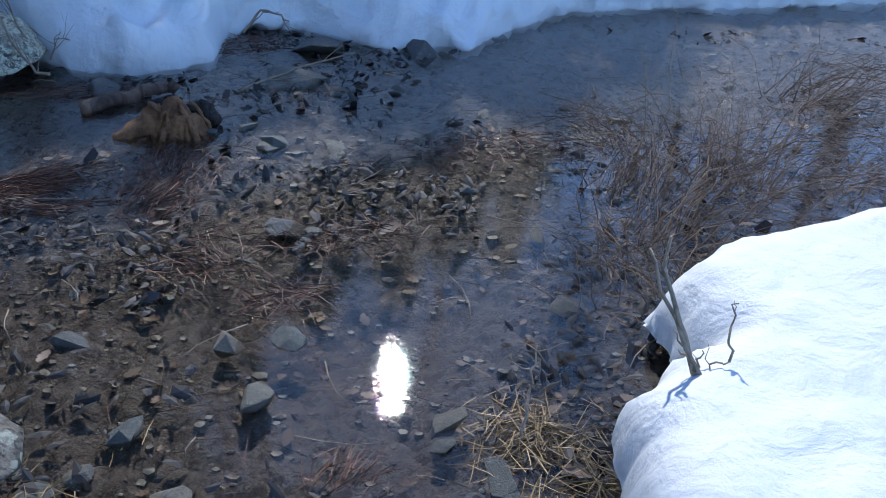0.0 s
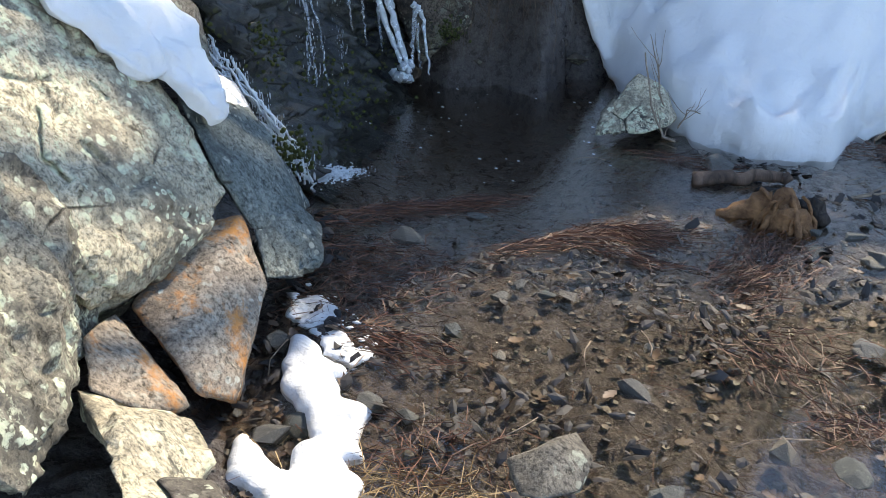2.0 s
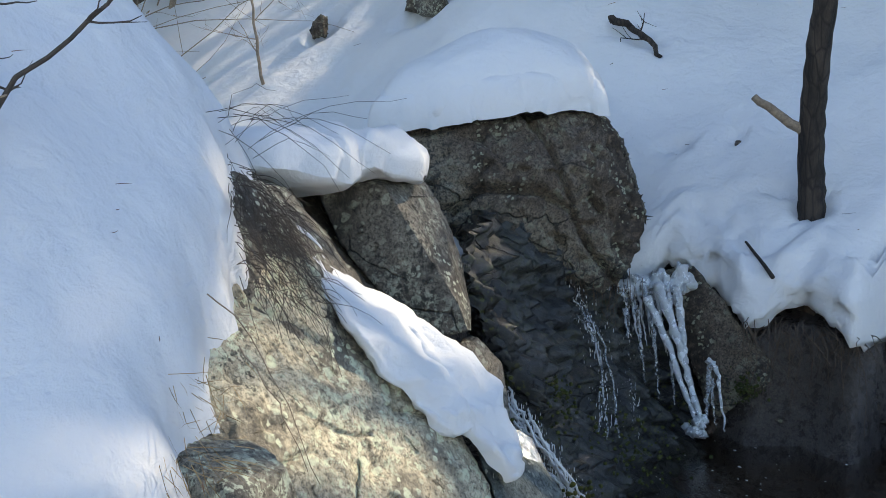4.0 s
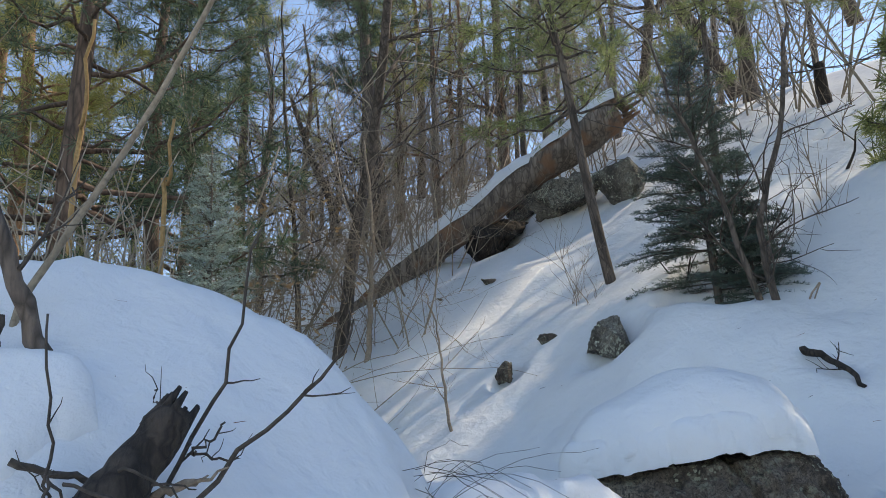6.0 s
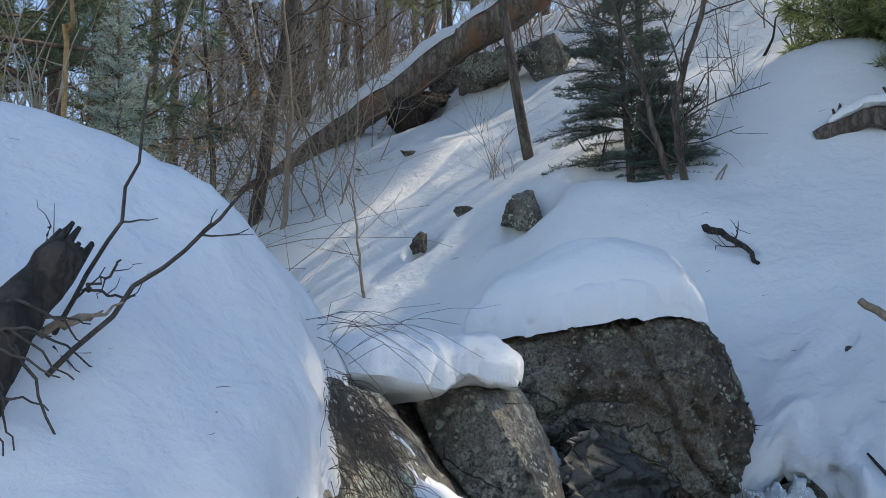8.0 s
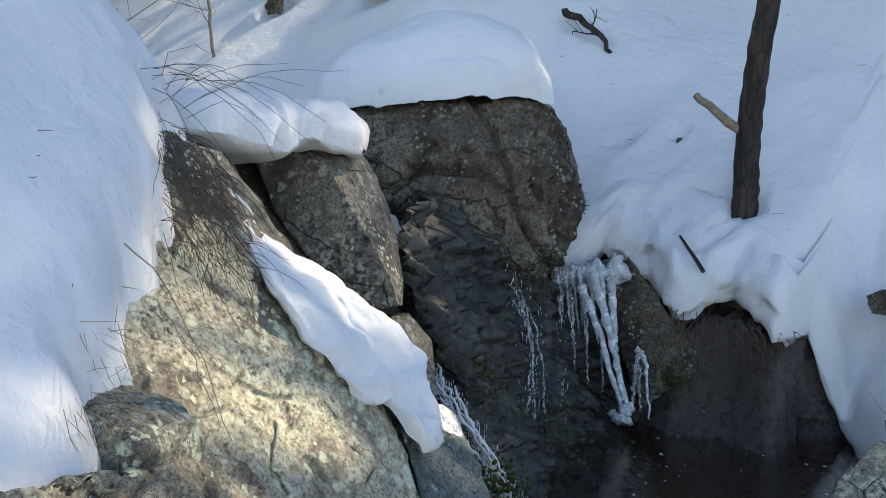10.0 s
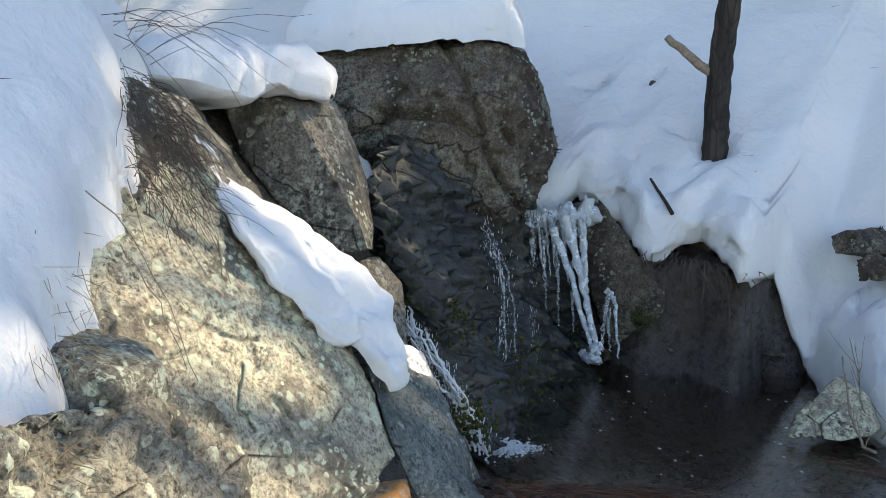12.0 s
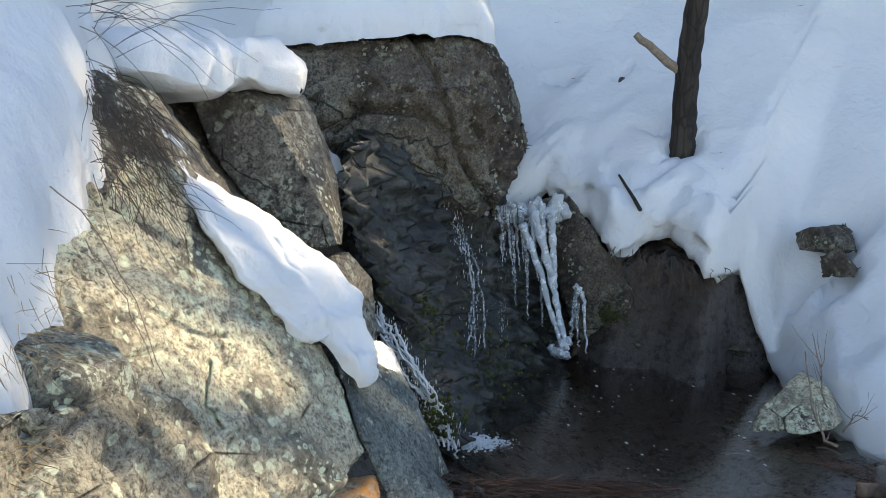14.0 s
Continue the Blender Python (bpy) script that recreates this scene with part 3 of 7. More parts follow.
solo("snow_hillside", Geo().add(v, grid_faces(len(q_grid), len(s_grid))), SNOW, (0, 6, 0), "deep settled snow on the shaded wooded hillside", "snow", kind="structure")

# the channel: pool under the fall, shallow gravel below it, a darker hollow on the way
def bed(x, y):
    z = -0.03 + 0.03 * fbm(x * 1.6, y * 1.6) + 0.016 * fbm(x * 7, y * 7, 4.0) + 0.017 * fbm(x * 22, y * 22, 9.0, 3)
    for cx, cy, r, depth in ((-3.1, 3.7, 0.9, 0.3), (-2.45, 3.35, 0.65, 0.1), (-0.45, 2.25, 0.33, 0.13), (-0.1, 2.3, 0.3, 0.1), (0.5, 4.5, 0.8, 0.06), (1.3, 4.4, 0.6, 0.06), (1.6, 3.3, 0.5, 0.06), (0.15, 2.5, 0.2, 0.04), (2.2, 4.2, 1.2, 0.08), (-0.1, 1.75, 0.25, 0.05)):
        z -= depth * math.exp(-((x - cx) ** 2 + (y - cy) ** 2) / (r * r))
    # the near shore climbs towards the camera's feet
    shore = 0.95 + 0.12 * x + (0.5 * (-1.2 - x) if x < -1.2 else 0.0) + 0.08 * fbm(x * 3, 0.5)
    if y < shore:
        z += 0.10 * min(1.0, (shore - y) / 0.25) + 0.12 * min(1.5, shore - y)
    return z


gx = np.concatenate([-np.geomspace(300, 5.2, 40), np.arange(-5, -3, 0.04), np.arange(-3, 2.6, 0.018), np.arange(2.6, 5, 0.04), np.geomspace(5.2, 300, 40)])
gy = np.concatenate([-np.geomspace(300, 0.7, 40), np.arange(-0.6, 0.9, 0.05), np.arange(0.9, 5.3, 0.018), np.arange(5.3, 7, 0.05), np.geomspace(7.2, 300, 40)])
v = []
for y in gy:
    for x in gx:
        q = behind_lip(x, y)
        if q > 0.1:
            z = bank(x, y, q) - 0.12 - min(0.6, 0.35 * q)
        else:
            z = bed(x, y)
            top = bank(x, y, 0.0) - 0.1
            if q > -0.12 and top > z:
                z += (top - z) * (q + 0.12) / 0.22
        if q < 0 and x < -5:
            z = -0.05 + 0.02 * (-5 - x)
        v.append((x, y, z))
solo("ground", Geo().add(v, grid_faces(len(gy), len(gx))), BED, (0, 0, 0), "dark gravelly stream bed with silt and leaf mould", "ground", kind="structure")
wx, wy = np.linspace(-6.5, 9, 60), np.linspace(-0.4, 8, 40)
solo("water", Geo().add([(x, y, 0.0) for y in wy for x in wx], grid_faces(40, 60)), WATER, (0, 0, 0), "shallow clear rippling stream with a dark pool", "water", kind="structure")

# ---------------------------------------------------------------- boulders by the fall
FALL_ROCK_CRACKS = [([(-4.63, 2.72, 1.4), (-4.55, 2.87, 1.52), (-4.35, 3.16, 1.48), (-4.25, 3.28, 1.41)], 0.033, 0.11900000000000001), ([(-4.25, 3.28, 1.41), (-4.14, 3.38, 1.18), (-4.03, 3.48, 1.03)], 0.030800000000000004, 0.102), ([(-4.42, 3.06, 2.09), (-4.36, 3.15, 1.93), (-4.29, 3.24, 1.71), (-4.24, 3.29, 1.44)], 0.0242, 0.085), ([(-4.16, 3.39, 1.49), (-4.12, 3.44, 1.42)], 0.033, 0.102), ([(-4.88, 2.51, 1.98), (-4.75, 2.75, 1.92), (-4.57, 3.02, 1.96)], 0.027500000000000004, 0.085)]
BOULDER_CRACKS = [([(-2.28, 0.84, 1.00), (-2.27, 0.84, 0.92), (-2.25, 0.84, 0.87), (-2.23, 0.88, 0.80)], 0.011, 0.05), ([(-2.38, 0.79, 1.09), (-2.36, 0.87, 1.05), (-2.36, 0.92, 1.05)], 0.01, 0.03), ([(-2.53, 1.08, 1.07), (-2.53, 1.26, 0.99), (-2.52, 1.34, 0.91)], 0.01, 0.035), ([(-2.40, 1.05, 0.81), (-2.39, 1.09, 0.75)], 0.018, 0.05), ([(-2.33, 0.67, 1.17), (-2.33, 0.78, 1.11)], 0.008, 0.02), ([(-2.48, 1.12, 0.96), (-2.47, 1.16, 0.91)], 0.01, 0.03)]
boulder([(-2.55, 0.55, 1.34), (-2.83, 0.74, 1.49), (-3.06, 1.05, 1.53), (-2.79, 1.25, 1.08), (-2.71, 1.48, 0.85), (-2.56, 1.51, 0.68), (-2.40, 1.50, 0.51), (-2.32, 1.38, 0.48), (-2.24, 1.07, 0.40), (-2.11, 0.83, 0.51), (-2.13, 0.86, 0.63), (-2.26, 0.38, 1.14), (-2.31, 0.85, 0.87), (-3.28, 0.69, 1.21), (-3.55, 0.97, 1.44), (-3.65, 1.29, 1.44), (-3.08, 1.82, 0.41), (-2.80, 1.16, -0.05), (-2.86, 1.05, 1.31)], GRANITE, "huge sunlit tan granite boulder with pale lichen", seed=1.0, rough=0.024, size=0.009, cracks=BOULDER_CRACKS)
boulder([(-1.82, 0.23, 1.12), (-2.02, 0.41, 1.05), (-2.16, 0.60, 0.99), (-2.23, 0.78, 0.89), (-2.14, 0.85, 0.76), (-1.98, 0.74, 0.59), (-1.87, 0.65, 0.47), (-1.69, 0.41, 0.55), (-1.51, 0.37, 0.55), (-1.65, 0.15, 0.87), (-2.68, 0.42, 0.76), (-2.39, 0.95, 0.33), (-2.17, 0.40, 0.24), (-1.69, 0.07, 1.13), (-1.68, 0.03, 0.89)], GRANITE_LICHEN, "rough lichen-crusted granite block beside the large boulder", seed=5.0, rough=0.05, size=0.012)
boulder([(-2.28, 1.03, 0.35), (-2.41, 1.41, 0.43), (-2.38, 1.54, 0.43), (-2.18, 1.46, 0.26), (-2.07, 1.30, 0.19), (-1.91, 1.09, 0.14), (-1.92, 0.99, 0.22), (-2.04, 0.99, 0.30), (-2.67, 1.59, 0.28), (-2.09, 1.23, -0.05), (-2.38, 1.18, 0.08)], RUSTY, "leaning granite slab with orange rust stains", seed=9.0, rough=0.018)
boulder([(-2.08, 0.78, 0.45), (-2.20, 0.94, 0.40), (-1.88, 0.93, 0.24), (-1.85, 0.81, 0.30), (-1.91, 0.69, 0.41), (-2.51, 1.10, 0.19), (-2.12, 1.07, 0.03)], RUSTY, "small rust-stained granite block in a gap", seed=12.0, rough=0.02)
boulder([(-1.91, 0.66, 0.44), (-1.88, 0.71, 0.36), (-1.79, 0.88, 0.27), (-1.61, 0.81, 0.28), (-1.59, 0.66, 0.31), (-1.43, 0.64, 0.37), (-1.69, 0.65, 0.50), (-1.38, 0.47, 0.53), (-2.24, 0.80, 0.18), (-1.87, 0.97, 0.02)], GRANITE, "pale lichen-spotted granite block on the shore", seed=15.0, rough=0.03)
boulder([(-1.51, 0.61, 0.43), (-1.46, 0.70, 0.39), (-1.29, 0.67, 0.40), (-1.31, 0.57, 0.44), (-1.68, 0.70, 0.27), (-1.60, 0.79, 0.24)], GRANITE_GREY, "small dark shore rock beside melting snow", seed=17.0, rough=0.02)
boulder([(-2.68, 1.53, 0.82), (-2.70, 1.69, 0.65), (-2.82, 1.93, 0.59), (-2.63, 1.95, 0.40), (-2.46, 1.85, 0.33), (-2.38, 1.66, 0.28), (-2.36, 1.56, 0.37), (-2.45, 1.51, 0.56), (-3.12, 2.16, 0.45), (-2.76, 2.18, 0.11), (-2.75, 1.72, 0.40)], SLAB, "blue-green slate slab leaning under the snow", seed=20.0, rough=0.02)
boulder([(-2.36, 1.56, 0.37), (-2.48, 1.85, 0.32), (-2.41, 1.91, 0.23), (-2.28, 1.77, 0.19), (-2.22, 1.66, 0.18), (-2.23, 1.49, 0.24), (-2.66, 2.09, 0.07), (-2.48, 1.66, 0.14)], SLAB, "blocky blue-green rock at the water's edge", seed=23.0, rough=0.025)
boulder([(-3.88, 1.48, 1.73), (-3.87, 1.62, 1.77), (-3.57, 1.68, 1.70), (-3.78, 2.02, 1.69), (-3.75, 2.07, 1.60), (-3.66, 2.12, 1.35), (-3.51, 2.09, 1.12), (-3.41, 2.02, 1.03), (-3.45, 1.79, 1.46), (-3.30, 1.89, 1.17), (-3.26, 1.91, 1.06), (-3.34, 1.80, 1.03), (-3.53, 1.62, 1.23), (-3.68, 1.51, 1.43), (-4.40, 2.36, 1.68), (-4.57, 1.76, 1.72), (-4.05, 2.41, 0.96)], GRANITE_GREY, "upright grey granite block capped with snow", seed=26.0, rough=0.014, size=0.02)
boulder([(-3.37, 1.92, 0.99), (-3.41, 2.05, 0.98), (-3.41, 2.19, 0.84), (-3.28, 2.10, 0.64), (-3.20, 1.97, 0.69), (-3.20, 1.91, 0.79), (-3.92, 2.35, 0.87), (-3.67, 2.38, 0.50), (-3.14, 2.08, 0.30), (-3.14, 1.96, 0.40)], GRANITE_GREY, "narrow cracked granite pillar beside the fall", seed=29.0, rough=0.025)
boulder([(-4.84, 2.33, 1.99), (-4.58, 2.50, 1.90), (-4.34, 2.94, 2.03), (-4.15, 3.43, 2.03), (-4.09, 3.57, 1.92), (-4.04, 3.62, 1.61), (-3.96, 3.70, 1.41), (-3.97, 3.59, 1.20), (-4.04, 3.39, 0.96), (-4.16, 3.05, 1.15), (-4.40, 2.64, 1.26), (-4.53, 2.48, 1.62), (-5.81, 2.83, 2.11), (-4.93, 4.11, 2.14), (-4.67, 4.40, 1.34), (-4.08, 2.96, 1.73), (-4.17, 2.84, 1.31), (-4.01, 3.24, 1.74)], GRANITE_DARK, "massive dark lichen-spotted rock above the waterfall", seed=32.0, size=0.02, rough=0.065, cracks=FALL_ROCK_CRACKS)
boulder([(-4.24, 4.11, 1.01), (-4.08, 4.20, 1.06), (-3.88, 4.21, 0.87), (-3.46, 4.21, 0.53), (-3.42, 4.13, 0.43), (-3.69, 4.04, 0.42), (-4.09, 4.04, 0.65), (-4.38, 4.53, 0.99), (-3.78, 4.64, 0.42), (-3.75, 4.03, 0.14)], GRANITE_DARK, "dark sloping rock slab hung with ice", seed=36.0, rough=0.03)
boulder([(-2.41, 3.94, 0.02), (-2.44, 4.04, 0.12), (-2.42, 4.17, 0.20), (-2.27, 3.98, 0.05)], GRANITE, "small tan rock leaning on a larger one", seed=39.0, rough=0.02)
boulder([(-2.34, 4.00, 0.04), (-2.40, 4.11, 0.18), (-2.37, 4.30, 0.30), (-2.23, 4.33, 0.25), (-2.08, 4.24, 0.12), (-2.07, 4.13, 0.10), (-2.17, 4.01, 0.06), (-2.53, 4.63, 0.19), (-2.22, 4.58, -0.01)], GRANITE, "angular tan rock at the pool's outlet", seed=41.0, rough=0.02)

boulder([(-3.10, 0.80, 1.80), (-3.30, 1.12, 1.72), (-3.18, 1.25, 1.47), (-3.03, 1.37, 1.21), (-2.83, 1.50, 0.93), (-2.81, 1.18, 1.07), (-2.71, 0.82, 1.20), (-2.64, 0.64, 1.33), (-2.84, 0.76, 1.54), (-3.77, 1.29, 1.71), (-3.20, 1.73, 0.81)], GRANITE_GREY, "grey granite ledge matted with dead grass", seed=44.0, rough=0.03)

boulder([(-2.01, 0.46, 1.08), (-2.56, 0.36, 1.00), (-2.29, 0.32, 1.05), (-2.35, 0.23, 1.21), (-2.15, 0.62, 1.07), (-2.34, 0.33, 0.80), (-2.13, 0.26, 0.86), (-2.31, 0.59, 1.10), (-2.43, 0.31, 1.17), (-2.30, 0.30, 1.02), (-2.17, 0.66, 0.85), (-2.37, 0.30, 0.65), (-2.42, 0.27, 1.25), (-2.30, 0.19, 1.17)], GRANITE_LICHEN, "lichen-grey rock wedged under the drift", seed=47.0, rough=0.03, size=0.02)

# added dark filler behind the cleft, standing for its deep shade
boulder([(-4.02, 1.38, 1.66), (-4.05, 1.57, 1.67), (-3.85, 1.61, 1.38), (-3.67, 1.74, 1.15), (-3.48, 1.88, 0.97), (-3.31, 1.67, 0.98), (-3.41, 1.43, 1.19), (-3.55, 1.30, 1.42), (-3.73, 1.27, 1.52), (-4.30, 1.83, 1.33), (-3.94, 2.00, 0.98)], GRANITE_DARK, "dark rock added to fill the shaded cleft beside the block", seed=55.0, rough=0.03, size=0.03)

# ---------------------------------------------------------------- rock face behind the fall, earth bank beside it
def face(name, line, height, lean, mat, label, rough, seed, kind="structure", tail=False):
    p = bent([(x, y, 0) for x, y in line], 170)
    n = np.gradient(p, axis=0)
    n = np.stack([n[:, 1], -n[:, 0], 0 * n[:, 0]], 1)
    n /= np.linalg.norm(n, axis=1, keepdims=True)
    hs = np.linspace(-0.35, height, 90)
    v = []
    for h in hs:
        for k in range(len(p)):
            x, y = p[k, 0], p[k, 1]
            shelf = 0.16 * (math.floor(h * 4.2 + 1.5 * fbm(k * 0.026, seed)) / 4.2)
            off = lean * h + shelf * 0.8 - rough * (fbm(x * 3, y * 3, h * 3 + seed, 6) + 0.9 * abs(fbm(x * 7, y * 7, h * 7)) + 0.6 * fbm(x * 16, y * 16, h * 16))
            v.append(p[k] - n[k] * off + np.array([0, 0, h * (0.55 + 0.45 * min(1.0, k / 57)) * (min(1.0, 0.15 + (len(p) - 1 - k) / 60) if tail else 1.0) if h > 0 else h]))
    return solo(name, Geo().add(v, grid_faces(len(hs), len(p))[:, ::-1]), mat, (0, 0, 0), label, "rock", kind=kind)


face("rock_face", [(-3.1, 2.45), (-3.2, 2.6), (-3.6, 3.0), (-3.93, 3.72), (-4.02, 4.2), (-4.05, 4.5)], 1.5, 0.34, WET_ROCK, "wet black mossy rock face under the waterfall", 0.13, 3.0)
face("earth_bank", [(-4.0, 4.2), (-3.67, 4.53), (-3.5, 4.88), (-3.24, 5.1), (-3.2, 5.3)], 1.15, 0.1, EARTH, "undercut dark earth bank with hanging roots", 0.19, 8.0, tail=True)

BANK_STONES = [((-3.63, 4.61, 0.45), 0.1), ((-3.33, 4.67, 0.36), 0.12), ((-3.22, 4.71, 0.23), 0.09), ((-3.44, 4.54, 0.20), 0.1), ((-3.58, 4.38, 0.23), 0.1), ((-3.23, 4.76, 0.42), 0.08), ((-3.30, 4.55, 0.12), 0.07), ((-3.62, 4.26, 0.16), 0.1), ((-3.07, 4.78, 0.14), 0.07)]
q = np.random.RandomState(71)
for k, (at, size) in enumerate(BANK_STONES):
    boulder([tuple(np.array(at) + q.normal(size=3) * size * np.array([0.7, 0.6, 0.5])) for m in range(12)], GRANITE_DARK, "dark angular stone set in the earth bank", size=size / 5, rough=size * 0.12, seed=80.0 + k, name="bank_stone", category="stone", group="stones in the earth bank")

# ---------------------------------------------------------------- snow on the near side
def plan(points):
    return [(p[0], p[1]) for p in points]


RIM = plan([(-3.41, 0.95, 2.03), (-3.12, 0.87, 1.85), (-2.89, 0.78, 1.67), (-2.71, 0.72, 1.50), (-2.50, 0.58, 1.36), (-2.38, 0.51, 1.28), (-2.19, 0.39, 1.18), (-1.94, 0.34, 1.05), (-2.00, 0.36, 1.19), (-1.87, 0.32, 1.10), (-1.79, 0.22, 1.11)])
snow_sheet("snow_mound", RIM + [(-1.45, 0.0), (-1.3, -1.0), (-1.2, -4.5), (-9, -4.5), (-9, 0.4), (-5, 1.5), (-3.9, 1.6)], mound, 0.24, 0.14, 0.035, "deep smooth snowdrift over the boulders", 0.085, 0.05, 2.0)


snow_sheet("snow_pillow", [(-2.95, -0.75), (-2.9, -0.42), (-2.84, -0.24), (-2.72, -0.2), (-2.66, -0.3), (-2.58, -0.4), (-2.5, -0.6), (-2.6, -0.8), (-2.8, -0.85)], lambda x, y: mound(x, y) + 0.13, 0.13, 0.1, 0.015, "soft pillow of snow beside the broken stump", 0.02, 0.015, 23.0)


def snow_tongue(name, line, widths, thick, label, seed, lumps=0.03, uneven=0.4):
    """A rounded strip of snow along a falling line of points."""
    p = bent(line, 40)
    w = np.interp(np.linspace(0, 1, 40), np.linspace(0, 1, len(widths)), widths)
    d = np.gradient(p, axis=0)
    d /= np.linalg.norm(d, axis=1, keepdims=True)
    side = np.cross(d, np.array([0, 0, 1.0]))
    side /= np.linalg.norm(side, axis=1, keepdims=True)
    up = np.cross(side, d)
    rows, v = 31, []
    for k in range(40):
        for j in range(rows):
            a = 2 * np.pi * (j / (rows - 1))
            rise = math.sin(a) ** 0.55 if math.sin(a) > 0 else 0.3 * math.sin(a)
            swell = 1 + uneven * fbm(p[k, 0] * 4, p[k, 1] * 3, seed + p[k, 2] * 3, 3) + 0.12 * fbm(k * 0.3, 2.0 * math.cos(a), seed + 5 + rise)
            end = math.sqrt(max(0.02, 1 - (abs(k - 19.5) / 19.5) ** 8))
            q = p[k] + side[k] * (math.cos(a) * w[k] * swell * end) + up[k] * (rise * thick * (0.4 + 0.6 * w[k] / w.max()) * swell * end) + up[k] * lumps * fbm(k * 0.2, 2 * math.cos(a), seed)
            v.append(q)
    return solo(name, Geo().add(v, grid_faces(40, rows)[:, ::-1]), SNOW, tuple(p[0]), label, "snow")


snow_tongue("snow_strip", [(-3.17, 1.06, 1.59), (-3.08, 1.12, 1.44), (-2.97, 1.22, 1.30), (-2.86, 1.33, 1.17), (-2.76, 1.40, 1.05), (-2.68, 1.43, 0.94), (-2.63, 1.43, 0.86)], [0.03, 0.08, 0.17, 0.22, 0.2, 0.14, 0.07], 0.05, "bright strip of snow lying in a rock cleft", 3.0)
snow_tongue("snow_strip", [(-3.01, 1.37, 1.23), (-2.90, 1.48, 1.12), (-2.78, 1.55, 1.00), (-2.68, 1.56, 0.88), (-2.58, 1.58, 0.77), (-2.53, 1.61, 0.70)], [0.06, 0.12, 0.12, 0.09, 0.085, 0.05], 0.06, "narrow tail of snow sliding down beside the cascade", 4.3)
snow_tongue("snow_tongue", [(-3.64, 0.91, 1.82), (-3.69, 1.10, 1.77), (-3.75, 1.32, 1.73), (-3.77, 1.55, 1.77), (-3.69, 1.76, 1.77), (-3.57, 1.89, 1.72)], [0.3, 0.36, 0.38, 0.34, 0.27, 0.13], 0.21, "rounded tongue of snow overhanging a granite block", 6.0, 0.02, 0.12)
CAP = [(-4.83, 2.33, 2.04), (-4.50, 2.53, 1.96), (-4.30, 2.91, 2.09), (-4.18, 3.23, 2.10), (-4.12, 3.45, 2.08), (-4.76, 4.00, 2.25), (-5.46, 3.72, 2.55), (-5.59, 2.81, 2.25)]



def cap_top(x, y):
    back = (x + 4.2) * -0.75 + (y - 2.9) * 0.55
    return 2.2 + 0.16 * math.tanh(back * 1.5) + 0.3 * math.exp(-((x + 4.75) ** 2 + (y - 3.2) ** 2) / 0.35)


snow_sheet("snow_drift", plan(CAP), cap_top, 0.22, 0.2, 0.025, "thick layered snow cap on the dark rock", 0.03, 0.02, 7.0)
mid_x, mid_y = np.mean(plan(CAP), axis=0)
snow_sheet("snow_layer", [(mid_x + 1.06 * (x - mid_x), mid_y + 1.06 * (y - mid_y)) for x, y in plan(CAP)], lambda x, y: cap_top(x, y) - 0.11, 0.17, 0.07, 0.02, "older lower layer of snow jutting over the dark rock", 0.05, 0.015, 8.0)

# melting snow on the shore, and the sunny bank
snow_sheet("snow_patch", [(-2.19, 1.54), (-2.11, 1.57), (-1.98, 1.54), (-1.90, 1.54), (-1.90, 1.47), (-1.82, 1.42), (-1.71, 1.43), (-1.67, 1.36), (-1.58, 1.29), (-1.61, 1.24), (-1.51, 1.18), (-1.45, 1.10), (-1.37, 1.03), (-1.57, 0.91), (-1.70, 0.97), (-1.81, 0.95), (-1.91, 1.07), (-1.91, 1.12), (-1.77, 1.09), (-1.71, 1.10), (-1.76, 1.18), (-1.73, 1.23), (-1.80, 1.28), (-1.99, 1.32), (-2.08, 1.41)], lambda x, y: 0.034 + 0.015 * fbm(x * 6, y * 6, 2.0), 0.036, 0.035, 0.012, "melting patch of snow on the shore", 0.025, 0.014, 11.0)
for k, rim in enumerate(([(-2.37, 1.73), (-2.31, 1.81), (-2.18, 1.78), (-2.14, 1.69), (-2.21, 1.63), (-2.31, 1.65)], [(-2.20, 1.63), (-2.11, 1.67), (-2.00, 1.66), (-1.90, 1.66), (-1.92, 1.58), (-2.03, 1.55)], [(-2.46, 1.74), (-2.40, 1.78), (-2.37, 1.72)])):
    snow_sheet("snow_crust", rim, lambda x, y: 0.010 + 0.008 * fbm(x * 20, y * 20, 5.0), 0.012, 0.012, 0.008, "thin lacy crust of icy snow on litter", 0.025, 0.008, 13.0 + k)
BANK = [(*(1.49, 2.60), 0), (*(1.16, 2.55), 0), (*(0.88, 2.46), 0), (*(0.67, 2.24), 0), (*(0.66, 2.01), 0), (*(0.70, 1.89), 0), (*(0.62, 1.88), 0), (*(0.57, 1.76), 0), (*(0.45, 1.63), 0), (*(0.44, 1.46), 0)]
snow_sheet("snow_bank", plan(BANK) + [(0.35, 0.9), (0.9, 0.2), (3.5, 0.2), (4.5, 1.6), (3.2, 2.75)], lambda x, y: 0.335 + 0.10 * min(1.5, max(0, x - 0.6)) + 0.06 * math.sin(x * 2.0 + y), 0.26, 0.2, 0.025, "bright sunlit snowbank at the stream's edge", 0.03, 0.02, 17.0)
snow_sheet("snow_field", [(0.6, 0.0), (-1.1, -0.35), (-1.1, -1.2), (-1.3, -5.5), (-4, -30), (40, -30), (40, 1.0), (6, 1.2), (3.6, 0.1)], lambda x, y: 0.25 - 0.03 * y, 0.2, 0.15, 0.25, "trodden snow behind the shore", 0.05, 0.04, 19.0, "structure")


